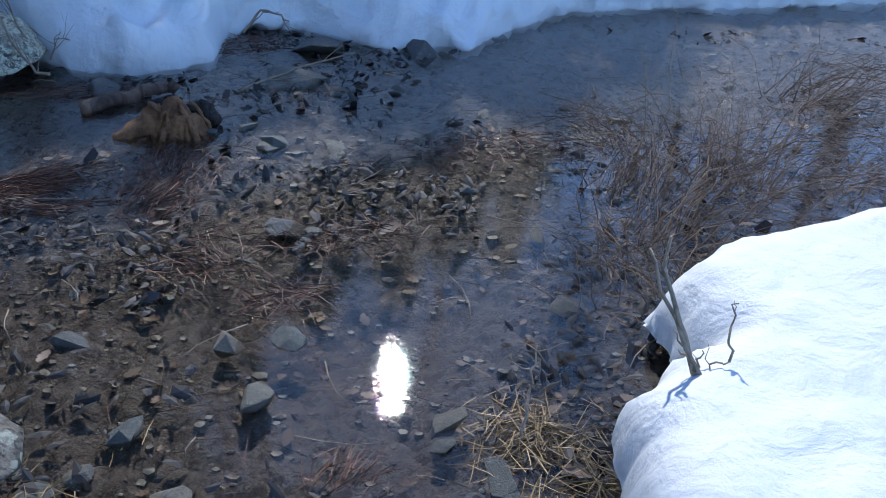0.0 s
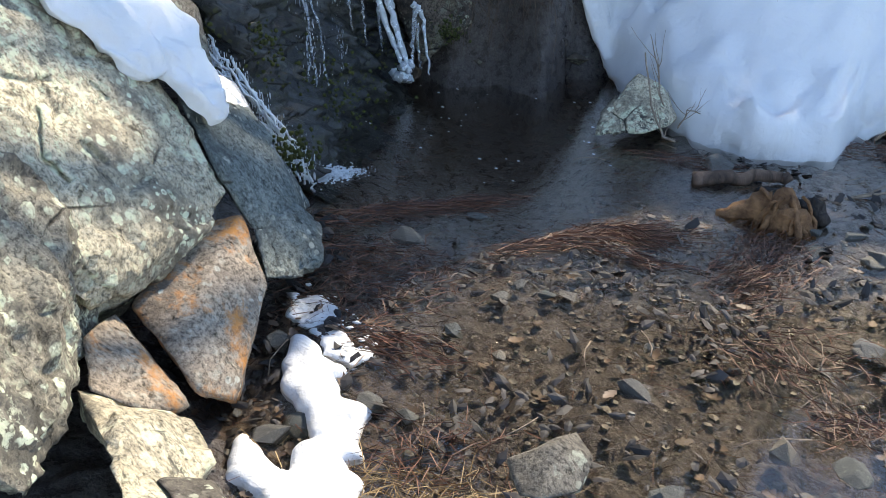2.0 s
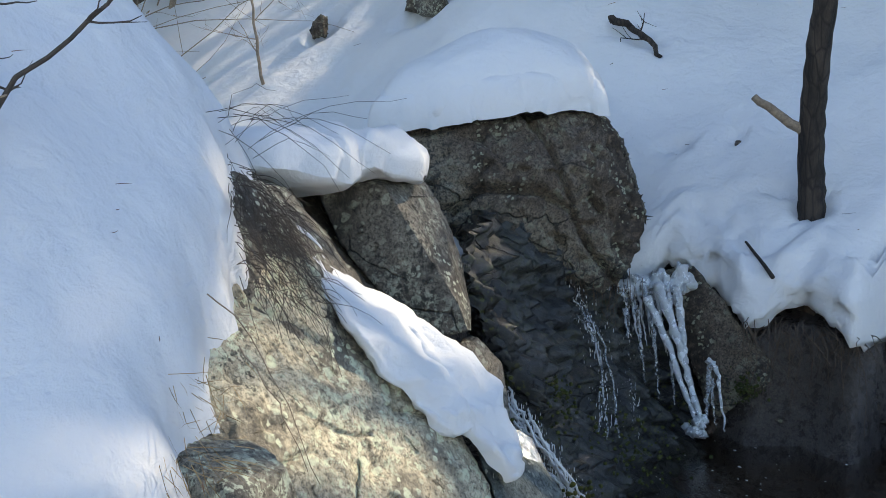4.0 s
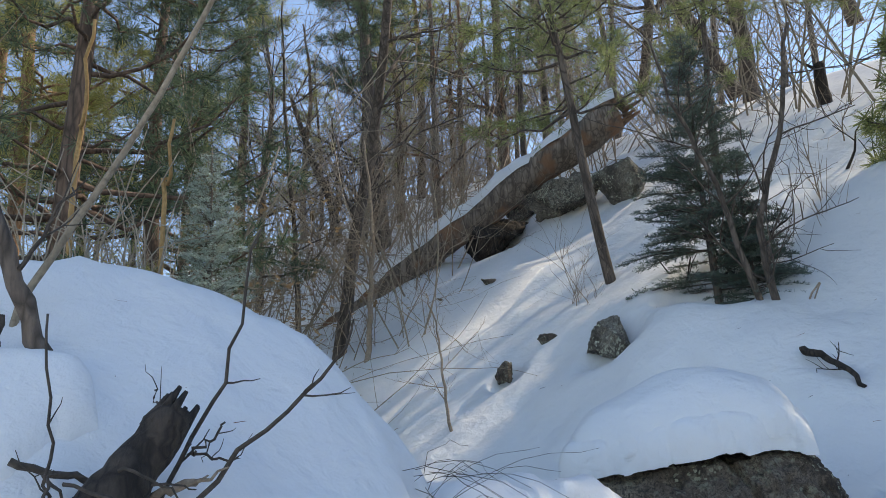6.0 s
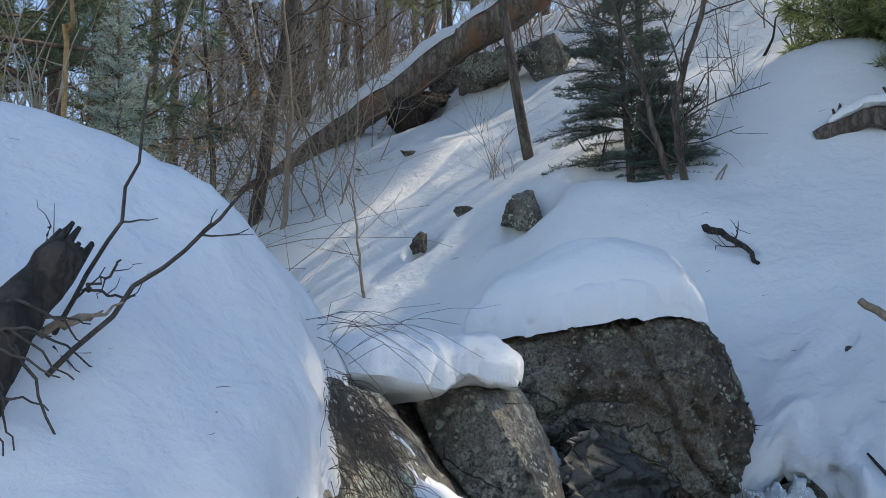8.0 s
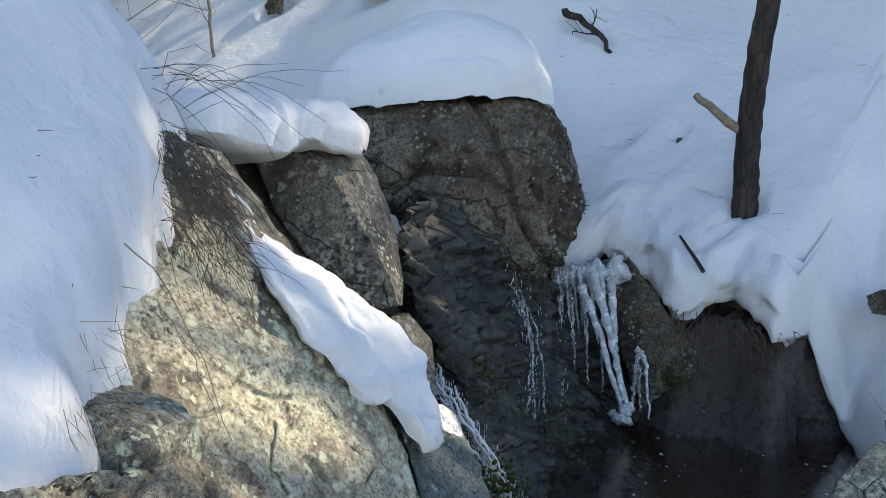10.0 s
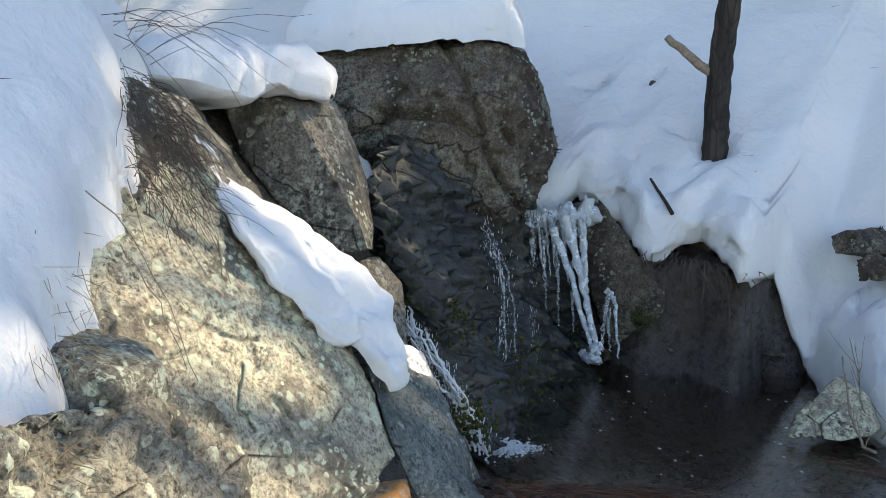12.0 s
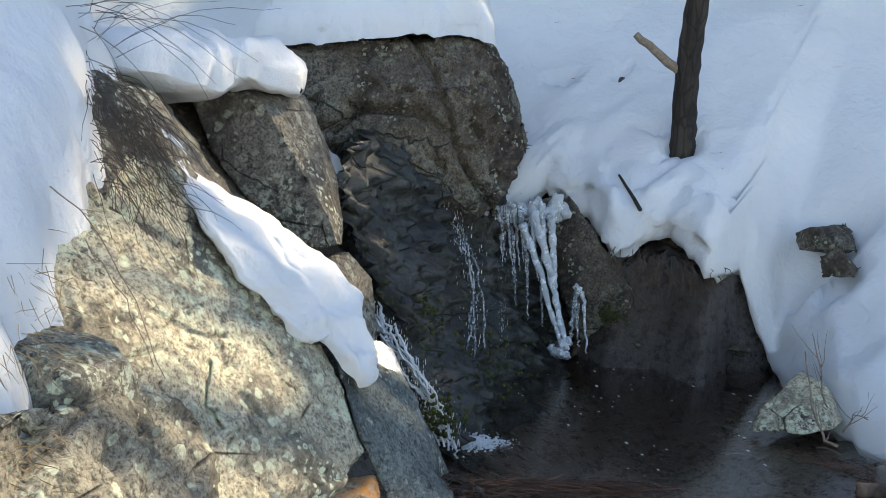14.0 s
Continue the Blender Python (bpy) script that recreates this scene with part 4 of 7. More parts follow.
# ---------------------------------------------------------------- stones in the stream
def stone_mesh(seed, flat):
    rng = np.random.RandomState(seed)
    bm = bmesh.new()
    for k in range(13):
        d = rng.normal(size=3)
        d /= np.linalg.norm(d)
        bm.verts.new(d * np.array([0.5, 0.38, flat]) * rng.uniform(0.85, 1.1))
    bmesh.ops.convex_hull(bm, input=bm.verts[:])
    bmesh.ops.delete(bm, geom=[v for v in bm.verts if not v.link_faces], context="VERTS")
    bmesh.ops.bevel(bm, geom=bm.edges[:], offset=0.022, segments=1, profile=0.6, affect="EDGES", clamp_overlap=True)
    bmesh.ops.triangulate(bm, faces=bm.faces[:])
    for v in bm.verts:
        v.co *= 1 + 0.09 * noise.noise(v.co * 4 + Vector((seed, 0, 0)))
    me = bpy.data.meshes.new("stone")
    bm.to_mesh(me)
    bm.free()
    me.materials.append(STONE)
    me.polygons.foreach_set("use_smooth", [False] * len(me.polygons))
    return me


STONE_MESHES = [stone_mesh(k, f) for k, f in enumerate((0.3, 0.22, 0.36, 0.18, 0.28, 0.4, 0.24, 0.33))]


def stone(at, size, look_of, label, turn, lift=0.0):
    ob = new("stone", STONE_MESHES[look_of % 8])
    ob.location = (at[0], at[1], -0.03 * size + lift)
    ob.rotation_euler = (0.25 * math.sin(turn * 3), 0.25 * math.cos(turn * 5), turn)
    ob.scale = (size, size, size * 0.7)
    return tagged(ob, label, "stone", "stones in the stream")


GREY, TAN, DARK, BLUE = "grey angular stone in shallow water", "tan wet stone in shallow water", "dark wet stone breaking the water", "blue-grey flat stone under shallow water"
STONES = [
    ((-1.13, 2.05), 0.15, TAN), ((-1.00, 1.48), 0.13, GREY), ((-0.66, 1.42), 0.22, TAN), ((-0.85, 1.70), 0.13, GREY), ((-1.80, 1.96), 0.1, GREY),
    ((-1.59, 1.94), 0.08, TAN), ((-1.81, 2.37), 0.08, "pale upright stone in shallow water"), ((-1.81, 2.26), 0.1, GREY), ((-1.68, 2.37), 0.08, "orange-brown flat stone in shallow water"), ((-1.62, 2.43), 0.11, TAN),
    ((-1.22, 2.31), 0.06, "small yellow stone under clear water"), ((-2.31, 2.76), 0.15, GREY), ((-2.41, 2.39), 0.19, TAN), ((-0.68, 2.09), 0.15, DARK), ((-0.48, 2.12), 0.16, GREY),
    ((-0.53, 1.86), 0.17, BLUE), ((0.03, 1.77), 0.14, DARK), ((-0.61, 2.79), 0.17, BLUE), ((-0.50, 2.76), 0.1, BLUE), ((-0.54, 2.65), 0.09, GREY),
    ((-0.83, 4.25), 0.42, "broad flat tan rock awash in the stream"), ((-0.22, 4.72), 0.38, "tan rounded rock below the snow edge"), ((-0.78, 4.76), 0.42, "flat grey rock under the snow edge"), ((-1.74, 4.02), 0.28, "greenish slab lying against driftwood"),
    ((-0.93, 3.65), 0.13, GREY), ((-1.02, 3.41), 0.12, TAN), ((-1.09, 3.59), 0.1, GREY), ((-0.51, 3.45), 0.17, BLUE), ((-0.56, 3.29), 0.12, GREY),
    ((-0.80, 3.49), 0.17, "reddish brown stone in shallow water"), ((-0.56, 4.14), 0.09, TAN), ((-0.27, 4.19), 0.12, TAN), ((-0.08, 3.66), 0.12, GREY), ((-1.83, 1.27), 0.16, "yellowish stone beside melting snow"),
]
SHORE = [
    ((-2.22, 1.51), 0.13, BLUE), ((-2.02, 1.17), 0.06, TAN), ((-1.87, 1.17), 0.15, TAN), ((-1.42, 1.14), 0.14, GREY), ((-1.74, 1.47), 0.12, TAN), ((-1.61, 1.50), 0.11, GREY),
    ((0.35, 2.79), 0.13, GREY), ((0.41, 2.36), 0.16, DARK), ((0.18, 5.12), 0.3, "dark rock half under the snow edge"), ((0.80, 3.89), 0.15, TAN), ((0.15, 3.89), 0.12, GREY), ((0.56, 4.00), 0.09, DARK),
    ((1.46, 4.37), 0.1, DARK), ((0.08, 3.13), 0.09, GREY), ((0.18, 1.57), 0.18, TAN), ((0.01, 1.70), 0.1, DARK), ((-0.64, 2.75), 0.1, BLUE), ((-0.70, 2.55), 0.08, BLUE), ((-0.52, 2.70), 0.08, GREY),
    ((-0.85, 1.66), 0.11, GREY), ((-0.91, 1.53), 0.1, GREY), ((-0.58, 4.08), 0.1, TAN), ((-0.29, 4.13), 0.1, TAN), ((-0.51, 3.38), 0.12, GREY), ((-0.80, 3.45), 0.14, "reddish brown stone in shallow water"),
]
for k, (at, size, label) in enumerate(STONES + SHORE):
    stone(at, size * 0.98, k, label, k * 2.4)
boulder([(-1.08, 1.26, 0.29), (-1.03, 1.38, 0.30), (-1.00, 1.44, 0.30), (-0.93, 1.40, 0.29), (-0.89, 1.29, 0.28), (-0.93, 1.18, 0.31), (-0.98, 1.17, 0.30), (-0.99, 1.32, 0.35), (-1.01, 1.46, 0.10), (-1.13, 1.35, 0.14)], GRANITE_GREY, "angular grey stone with a pale sunlit face in the stream", size=0.012, rough=0.01, seed=50.0, name="stone", category="stone")

# pebbles too many to count
rng = np.random.RandomState(5)
peb = Geo()
for k in range(5200):
    x, y = rng.uniform(-3.0, 2.6), rng.uniform(0.9, 5.4)
    if behind_lip(x, y) > -0.05:
        continue
    r = 0.008 + 0.034 * rng.beta(1, 4)
    if rng.rand() < 0.5 and fbm(x * 1.3, y * 1.3, 3.0) < 0:
        continue
    top = np.array([[math.cos(a) * r, math.sin(a) * r * 0.7, 0] for a in np.arange(6) * math.pi / 3 + rng.rand()]) * rng.uniform(0.7, 1.2, (6, 1))
    up = top * rng.uniform(0.6, 0.85) + [0, 0, r * rng.uniform(0.25, 0.5)]
    v = np.concatenate([top - [0, 0, r * 0.5], up, [[0, 0, r * rng.uniform(0.3, 0.6)]]]) + [x, y, bed(x, y) - r * 0.05]
    o = np.arange(6)
    f = np.concatenate([np.stack([o, (o + 1) % 6, 6 + o], 1), np.stack([(o + 1) % 6, 6 + (o + 1) % 6, 6 + o], 1), np.stack([6 + o, 6 + (o + 1) % 6, np.full(6, 12)], 1)])
    peb.add(v, f)


def pebble_material():
    n = Nodes("pebbles", 0.5)
    tone = n.ramp(n.island(), (0.0, (0.07, 0.07, 0.068)), (0.35, (0.17, 0.155, 0.13)), (0.6, (0.11, 0.13, 0.12)), (0.85, (0.2, 0.165, 0.125)), (1.0, (0.22, 0.2, 0.17)))
    return n.done(n.mix(n.ramp(n.noise(80.0, 4), (0.4, 0.6), (0.6, 0.0)), tone, (0.05, 0.045, 0.04)), n.bump(n.noise(120.0, 4), 0.4, 0.004))


solo("pebbles", peb, pebble_material(), (0, 2.5, -0.05), "small mixed gravel and pebbles on the stream bed", "gravel", kind="stuff", smooth=False)


# ---------------------------------------------------------------- fallen needles, leaves, twigs
def lie_needles(geo, cx, cy, rx, ry, turn, n, seed, aim=None, lift=0.02, length=(0.05, 0.14)):
    r = np.random.RandomState(seed)
    a, b = r.normal(size=n) * 0.5 * rx, r.normal(size=n) * 0.5 * ry
    c, s = math.cos(turn), math.sin(turn)
    x, y = cx + a * c - b * s, cy + a * s + b * c
    th = r.uniform(0, 2 * np.pi, n) if aim is None else aim + r.normal(size=n) * 0.45
    hump = lift * np.exp(-(2 * a / rx) ** 2 - (2 * b / ry) ** 2)
    base = np.stack([x, y, 0.003 + hump * r.uniform(0.2, 1.3, n)], 1)
    way = np.stack([np.cos(th), np.sin(th), r.normal(size=n) * 0.07], 1)
    way /= np.linalg.norm(way, axis=1, keepdims=True)
    geo.needles(base, way, r.uniform(*length, n), 0.0015, 0.06)


MATS = [
    ((-2.62, 2.52), 0.5, 0.13, 0.94, 800, 0.9), ((-2.42, 2.8), 0.3, 0.1, 0.94, 500, 0.9), ((-2.35, 2.20), 0.5, 0.3, 0.3, 700, None), ((-2.23, 1.93), 0.4, 0.35, 0.3, 600, None),
    ((-1.86, 2.8), 0.55, 0.11, 1.03, 900, 1.0), ((-1.72, 3.02), 0.35, 0.12, 0.65, 650, 0.65), ((-1.16, 3.16), 0.28, 0.45, 0.2, 900, 1.6), ((-1.14, 2.94), 0.2, 0.25, 0.3, 400, 1.3),
    ((-0.84, 2.60), 0.4, 0.3, 0.3, 260, None), ((-0.53, 2.32), 0.2, 0.14, 0.4, 300, None), ((-1.91, 1.73), 0.35, 0.2, 0.3, 350, 0.2), ((-1.49, 1.40), 0.4, 0.25, 0.5, 350, None), ((-0.30, 2.74), 0.5, 0.2, 0.2, 350, None), ((0.21, 3.55), 0.7, 0.3, 0.2, 500, None), ((-0.83, 2.51), 0.4, 0.25, 0.0, 160, -0.7), ((-1.70, 3.02), 0.25, 0.12, 0.2, 400, 0.2), ((-1.62, 2.84), 0.3, 0.08, 0.2, 200, 0.1), ((-1.86, 3.97), 0.4, 0.12, 0.2, 350, None), ((-1.17, 4.75), 0.3, 0.2, 0.2, 250, None), ((-0.25, 1.55), 0.15, 0.12, 0.2, 120, 1.2),
]
for k, (at, rx, ry, turn, n, aim) in enumerate(MATS):
    g = Geo()
    lie_needles(g, at[0], at[1], rx * 0.8, ry * 0.7, turn, int(n * 0.7), k, aim, 0.035)
    solo("needle_mat", g, NEEDLE_RED, (at[0], at[1], 0), "matted red-brown pine needles washed together in the stream", "pine needles", "needle mats", "stuff")
for k, (at, rx, ry, n) in enumerate([((-1.15, 1.23), 0.45, 0.22, 420), ((-1.06, 1.36), 0.3, 0.16, 150), ((0.24, 1.74), 0.18, 0.16, 260), ((0.39, 1.59), 0.3, 0.2, 300), ((-1.28, 1.13), 0.3, 0.2, 300)]):
    g = Geo()
    lie_needles(g, at[0], at[1], rx, ry, 0.2, n, 40 + k, None, 0.035)
    solo("needle_mat", g, NEEDLE_TAN, (at[0], at[1], 0), "sunlit straw-coloured dry pine needles on the shore", "pine needles", "dry needle mats", "stuff")
g = Geo()
r = np.random.RandomState(77)
n = 5200
x, y = r.uniform(-3.2, 2.8, n), r.uniform(0.85, 5.3, n)
ok = np.array([behind_lip(a, b) < 0.0 and fbm(a * 1.1, b * 1.1, 8.0) > -0.25 for a, b in zip(x, y)])
x, y = x[ok], y[ok]
th = r.uniform(0, 2 * np.pi, len(x))
z = np.array([max(bed(a, b), -0.03) for a, b in zip(x, y)]) + r.uniform(0.002, 0.02, len(x))
g.needles(np.stack([x, y, z], 1), np.stack([np.cos(th), np.sin(th), 0 * th], 1), r.uniform(0.06, 0.16, len(x)), 0.001, 0.05)
solo("loose_needles", g, NEEDLE_RED, (0, 2.5, -0.03), "scattered single pine needles over the stream bed", "pine needles", kind="stuff")


def oak_leaf(geo, at, size, turn, curl, r):
    """A lobed oak leaf as two curled halves."""
    us = np.linspace(0, 1, 11)
    w = 0.34 * np.sin(np.pi * us) ** 0.7 * (0.72 + 0.28 * np.cos(us * np.pi * 7))
    mid = np.stack([us - 0.5, 0 * us, curl * (us - 0.5) ** 2], 1)
    left = mid + np.stack([0.05 * np.cos(us * 20), w, curl * w], 1)
    right = mid + np.stack([0.05 * np.cos(us * 20), -w, curl * 0.7 * w], 1)
    v = np.concatenate([left, mid, right]) * size
    c, s = math.cos(turn), math.sin(turn)
    tilt = r.normal() * 0.25
    v = np.stack([v[:, 0] * c - v[:, 1] * s, v[:, 0] * s + v[:, 1] * c, v[:, 2] + v[:, 0] * tilt], 1) + np.asarray(at)
    geo.add(v, grid_faces(3, 11))


lit = Geo()
r = np.random.RandomState(9)
for k in range(1700):
    x, y = r.uniform(-2.4, 2.4), r.uniform(0.95, 5.2)
    near_shore = (0.2 < x < 0.75 and 1.2 < y < 2.6) or y < 1.35 or (x < -1.9 and y < 2.0)
    if behind_lip(x, y) > -0.02 or (not near_shore and r.rand() < 0.62):
        continue
    oak_leaf(lit, (x, y, bed(x, y) + r.uniform(0.004, 0.02)), r.uniform(0.03, 0.07), r.uniform(0, 6.28), r.uniform(-0.2, 0.6), r)
scraps = Geo()
r = np.random.RandomState(91)
for k in range(15000):
    x, y = r.uniform(-2.9, 2.6), r.uniform(1.0, 5.3)
    if behind_lip(x, y) > -0.02 or fbm(x * 2.1, y * 2.1, 6.0, 3) + 0.35 * fbm(x * 8, y * 8, 2.0, 2) < 0.02 - 0.35 * (r.rand() < 0.3):
        continue
    a, size, tilt = r.uniform(0, 6.28), 0.005 + 0.024 * r.rand() ** 2, r.normal(size=2) * 0.45
    rim = np.array([(math.cos(b) * (1.0 + 0.9 * r.rand()), math.sin(b) * (0.45 + 0.4 * r.rand())) for b in np.arange(5) * 1.257]) * size
    rim = np.stack([rim[:, 0] * math.cos(a) - rim[:, 1] * math.sin(a), rim[:, 0] * math.sin(a) + rim[:, 1] * math.cos(a)], 1)
    if bed(x, y) < -0.06:
        continue
    z = max(bed(x, y), -0.006) + r.uniform(0.0, 0.013)
    v = np.concatenate([np.column_stack([rim + [x, y], z + rim @ tilt]), [[x, y, z + size * 0.25]]])
    o = np.arange(5)
    scraps.add(v, np.stack([o, (o + 1) % 5, np.full(5, 5)], 1))
solo("leaf_scraps", scraps, SODDEN, (0, 2, 0), "wet blackened scraps of leaf and bark in the shallows", "leaves", kind="stuff", smooth=False)
solo("leaf_litter", lit, LEAF, (0, 2, 0), "sodden brown oak leaves on the stream bed and shore", "leaves", kind="stuff")
for k, at in enumerate([(1.24, 3.60), (1.64, 3.77), (1.04, 3.71), (1.57, 3.81), (0.37, 1.59), (-0.21, 2.76)]):
    g = Geo()
    oak_leaf(g, (at[0], at[1], 0.05 if k < 4 else 0.02), 0.1, 0.7 * k + 0.4, 0.5, r)
    solo("oak_leaf", g, LEAF, (at[0], at[1], 0.02), "pale dry lobed oak leaf caught among stems", "leaf", "oak leaves")

# driftwood, rotten stump and twigs by the far bank
def twig(geo, points, r0, r1, steps=9, jitter=0.004, seed=1, sides=5):
    p = bent(points, steps, jitter, np.random.RandomState(seed))
    geo.tube(p, np.linspace(r0, r1, steps), sides)
    return p


def forked(geo, points, r0, r1, forks, seed, spread=0.6, length=0.25, steps=10):
    """A stem with a few side shoots."""
    r = np.random.RandomState(seed)
    p = twig(geo, points, r0, r1, steps, 0.006, seed)
    for k in range(forks):
        i = r.randint(2, steps - 1)
        d = p[min(i + 1, steps - 1)] - p[i - 1]
        d /= np.linalg.norm(d)
        w = d + r.normal(size=3) * spread
        w /= np.linalg.norm(w)
        l = length * r.uniform(0.4, 1.1)
        rr = (r0 + (r1 - r0) * i / steps) * 0.6
        q = twig(geo, [p[i], p[i] + w * l * 0.5, p[i] + w * l + np.array([0, 0, 0.12 * l])], rr, rr * 0.35, 5, 0.003, seed + k)
        if l > 0.12 and r.rand() < 0.6:
            twig(geo, [q[2], q[2] + (w + r.normal(size=3) * 0.7) * l * 0.4], rr * 0.5, rr * 0.25, 3, 0.0, seed)
    return p


log = thing("driftwood_log", (-1.75, 4.1, 0), "dark rotten driftwood log at the water's edge", "log")
g = Geo()
p = bent([(-1.74, 3.75, 0.01), (-1.56, 3.89, 0.03), (-1.36, 4.02, 0.05)], 14, 0.008, np.random.RandomState(3))
g.tube(p, np.linspace(0.04, 0.026, 14) * (1 + 0.05 * np.sin(np.arange(14) * 2.7)), 10)
part("bark", g, BARK_PINE, log)
stump = thing("rotten_stump", (-1.35, 3.6, 0), "crumbling orange-brown rotten root in the stream", "stump")
g = Geo()
g.tube(bent([(-1.50, 3.49, -0.01), (-1.38, 3.55, 0.03), (-1.30, 3.61, 0.09)], 10, 0.006, np.random.RandomState(4)), np.linspace(0.025, 0.075, 10), 9)
part("root", g, ROTTEN, stump)
core = np.array((-1.23, 3.56, 0.02))
part("heart", Geo().blob(core + [0, 0, -0.02], (0.1, 0.07, 0.13), 0.7, 3, 4.0), ROTTEN, stump)
part("knob", Geo().blob(np.array((-1.15, 3.69, 0.04)), (0.07, 0.05, 0.055), 0.8, 3, 7.0), CHARRED, stump)
q = np.random.RandomState(12)
for k in range(30):
    a = k * 2.4
    out = np.array([math.cos(a), 0.7 * math.sin(a), 0.0])
    top = core + out * q.uniform(0.01, 0.07) + [0, 0, q.uniform(0.05, 0.13)]
    foot = core + out * q.uniform(0.06, 0.13) + [q.normal() * 0.035, q.normal() * 0.03, q.uniform(-0.16, -0.02)]
    g = Geo().tube(bent([top, 0.5 * (top + foot) + out * 0.025, foot], 8, 0.006, q), np.linspace(q.uniform(0.006, 0.014), q.uniform(0.006, 0.02), 8), 5)
    part("splinter", g, ROTTEN, stump)
for k, pts in enumerate([[(-1.14, 4.00, -0.03), (-0.92, 4.19, 0.04), (-0.52, 4.38, 0.11)], [(-1.15, 4.60, 0.12), (-1.04, 4.66, 0.23), (-0.91, 4.67, 0.17)], [(-1.96, 3.98, 0.09), (-2.07, 4.00, 0.13), (-2.24, 4.09, 0.48)]]):
    g = Geo()
    forked(g, pts, 0.009, 0.004, 4, 60 + k, 0.5, 0.15)
    solo("fallen_twig", g, TWIG, pts[0], "thin fallen twig lying over the water", "twig", "fallen twigs")
g = Geo()
r = np.random.RandomState(21)
for k in range(60):
    x, y = r.uniform(-2.2, 1.2), r.uniform(1.2, 4.9)
    if behind_lip(x, y) > -0.03:
        continue
    a, l = r.uniform(0, 6.28), r.uniform(0.06, 0.28)
    twig(g, [(x, y, 0.01), (x + 0.5 * l * math.cos(a), y + 0.5 * l * math.sin(a), 0.015), (x + l * math.cos(a + 0.2), y + l * math.sin(a + 0.2), 0.01)], 0.003, 0.0015, 4, 0.003, k, 4)
solo("twig_litter", g, TWIG, (0, 2, 0), "small broken twigs among the leaf litter", "twigs", kind="stuff")

# dead stems arching over the water from the sunny bank
def stem_clump(name, at, n, reach, aim, high, mat, label, seed):
    r = np.random.RandomState(seed)
    g = Geo()
    for k in range(n):
        a = aim + r.normal() * 0.55
        l = reach * r.uniform(0.35, 1.1)
        h = high * r.uniform(0.3, 1.2)
        b = np.array([at[0] + r.normal() * 0.12, at[1] + r.normal() * 0.12, 0.0])
        d = np.array([math.cos(a), math.sin(a), 0])
        e = b + d * l + [0, 0, h * r.uniform(0.0, 0.7)]
        p = twig(g, [b, b + d * l * 0.35 + [0, 0, h], b + d * l * 0.7 + [r.normal() * 0.04, r.normal() * 0.04, h * 0.9], e], 0.0022, 0.0009, 9, 0.006, seed + k, 4)
        for m in range(2):
            i = r.randint(3, 8)
            twig(g, [p[i], p[i] + (d * 0.5 + r.normal(size=3) * 0.6) * 0.12], 0.0012, 0.0006, 3, 0.0, k, 3)
    return solo(name, g, mat, (at[0], at[1], 0), label, "dead stems", "dead stem clumps", "stuff")


stem_clump("dead_stems", (0.78, 2.78), 45, 0.95, 0.85, 0.17, GRASS_DRY, "dead brown stems arching over the water", 1)
stem_clump("dead_stems", (0.79, 3.22), 60, 0.45, 0.9, 0.14, GRASS_DRY, "tangle of dead stems and leaves in the stream", 2)
stem_clump("dead_stems", (1.20, 3.26), 70, 1.1, 0.9, 0.22, GRASS_DRY, "long bleached stems trailing over the water", 3)
stem_clump("dead_stems", (1.83, 4.23), 70, 0.7, 0.4, 0.16, GRASS_DRY, "dense dead stems lying along the water", 4)
stem_clump("dead_stems", (0.65, 2.51), 50, 0.4, 2.2, 0.1, GRASS_DRY, "matted dead stems along the snow edge", 5)
stem_clump("dead_stems", (0.78, 3.66), 40, 0.4, 2.4, 0.1, GRASS_DRY, "matted dead stems caught on stones", 6)
stem_clump("dead_stems", (1.69, 3.30), 40, 0.6, 0.6, 0.1, GRASS_DRY, "dead stems under the shallow water", 7)
# upright shoots by the sunny bank
shrub = thing("willow_shoot", (*(0.75, 1.93), 0.0), "bare forked shoots growing out of the snowbank", "shrub")
for k, pts in enumerate([[(0.60, 1.58, 0.14), (0.64, 1.62, 0.28), (0.56, 1.71, 0.43), (0.50, 1.82, 0.57)], [(0.64, 1.62, 0.27), (0.59, 1.68, 0.40), (0.54, 1.77, 0.51), (0.55, 1.83, 0.60)], [(0.64, 1.62, 0.28), (0.66, 1.66, 0.33), (0.70, 1.66, 0.35)], [(0.70, 1.66, 0.35), (0.70, 1.71, 0.42), (0.72, 1.74, 0.47)], [(0.64, 1.63, 0.29), (0.63, 1.67, 0.33), (0.64, 1.69, 0.36)]]):
    g = Geo()
    forked(g, pts, 0.009 if k < 2 else 0.004, 0.004 if k < 2 else 0.002, 3 if k < 2 else 1, 90 + k, 0.4, 0.06)
    part("stem", g, TWIG_PALE, shrub)
g = Geo()
forked(g, [(0.18, 1.39, 0.34), (0.20, 1.46, 0.42), (0.21, 1.52, 0.49)], 0.004, 0.002, 3, 95, 0.6, 0.08)
solo("thin_shoot", g, TWIG, (0.18, 1.39, 0.34), "thin bare shoot standing in the shallows", "twig", "thin shoots")
g = Geo()
forked(g, [(0.73, 3.02, 0.32), (0.72, 3.11, 0.54), (0.66, 3.17, 0.67)], 0.003, 0.0015, 4, 96, 0.5, 0.15)
solo("thin_shoot", g, TWIG, (0.73, 3.02, 0.32), "thin bare shoot standing in the shallows", "twig", "thin shoots")
g = Geo()
forked(g, [(0.81, 3.02, 0.37), (0.81, 3.10, 0.55), (0.81, 3.17, 0.76)], 0.003, 0.0015, 4, 97, 0.5, 0.15)
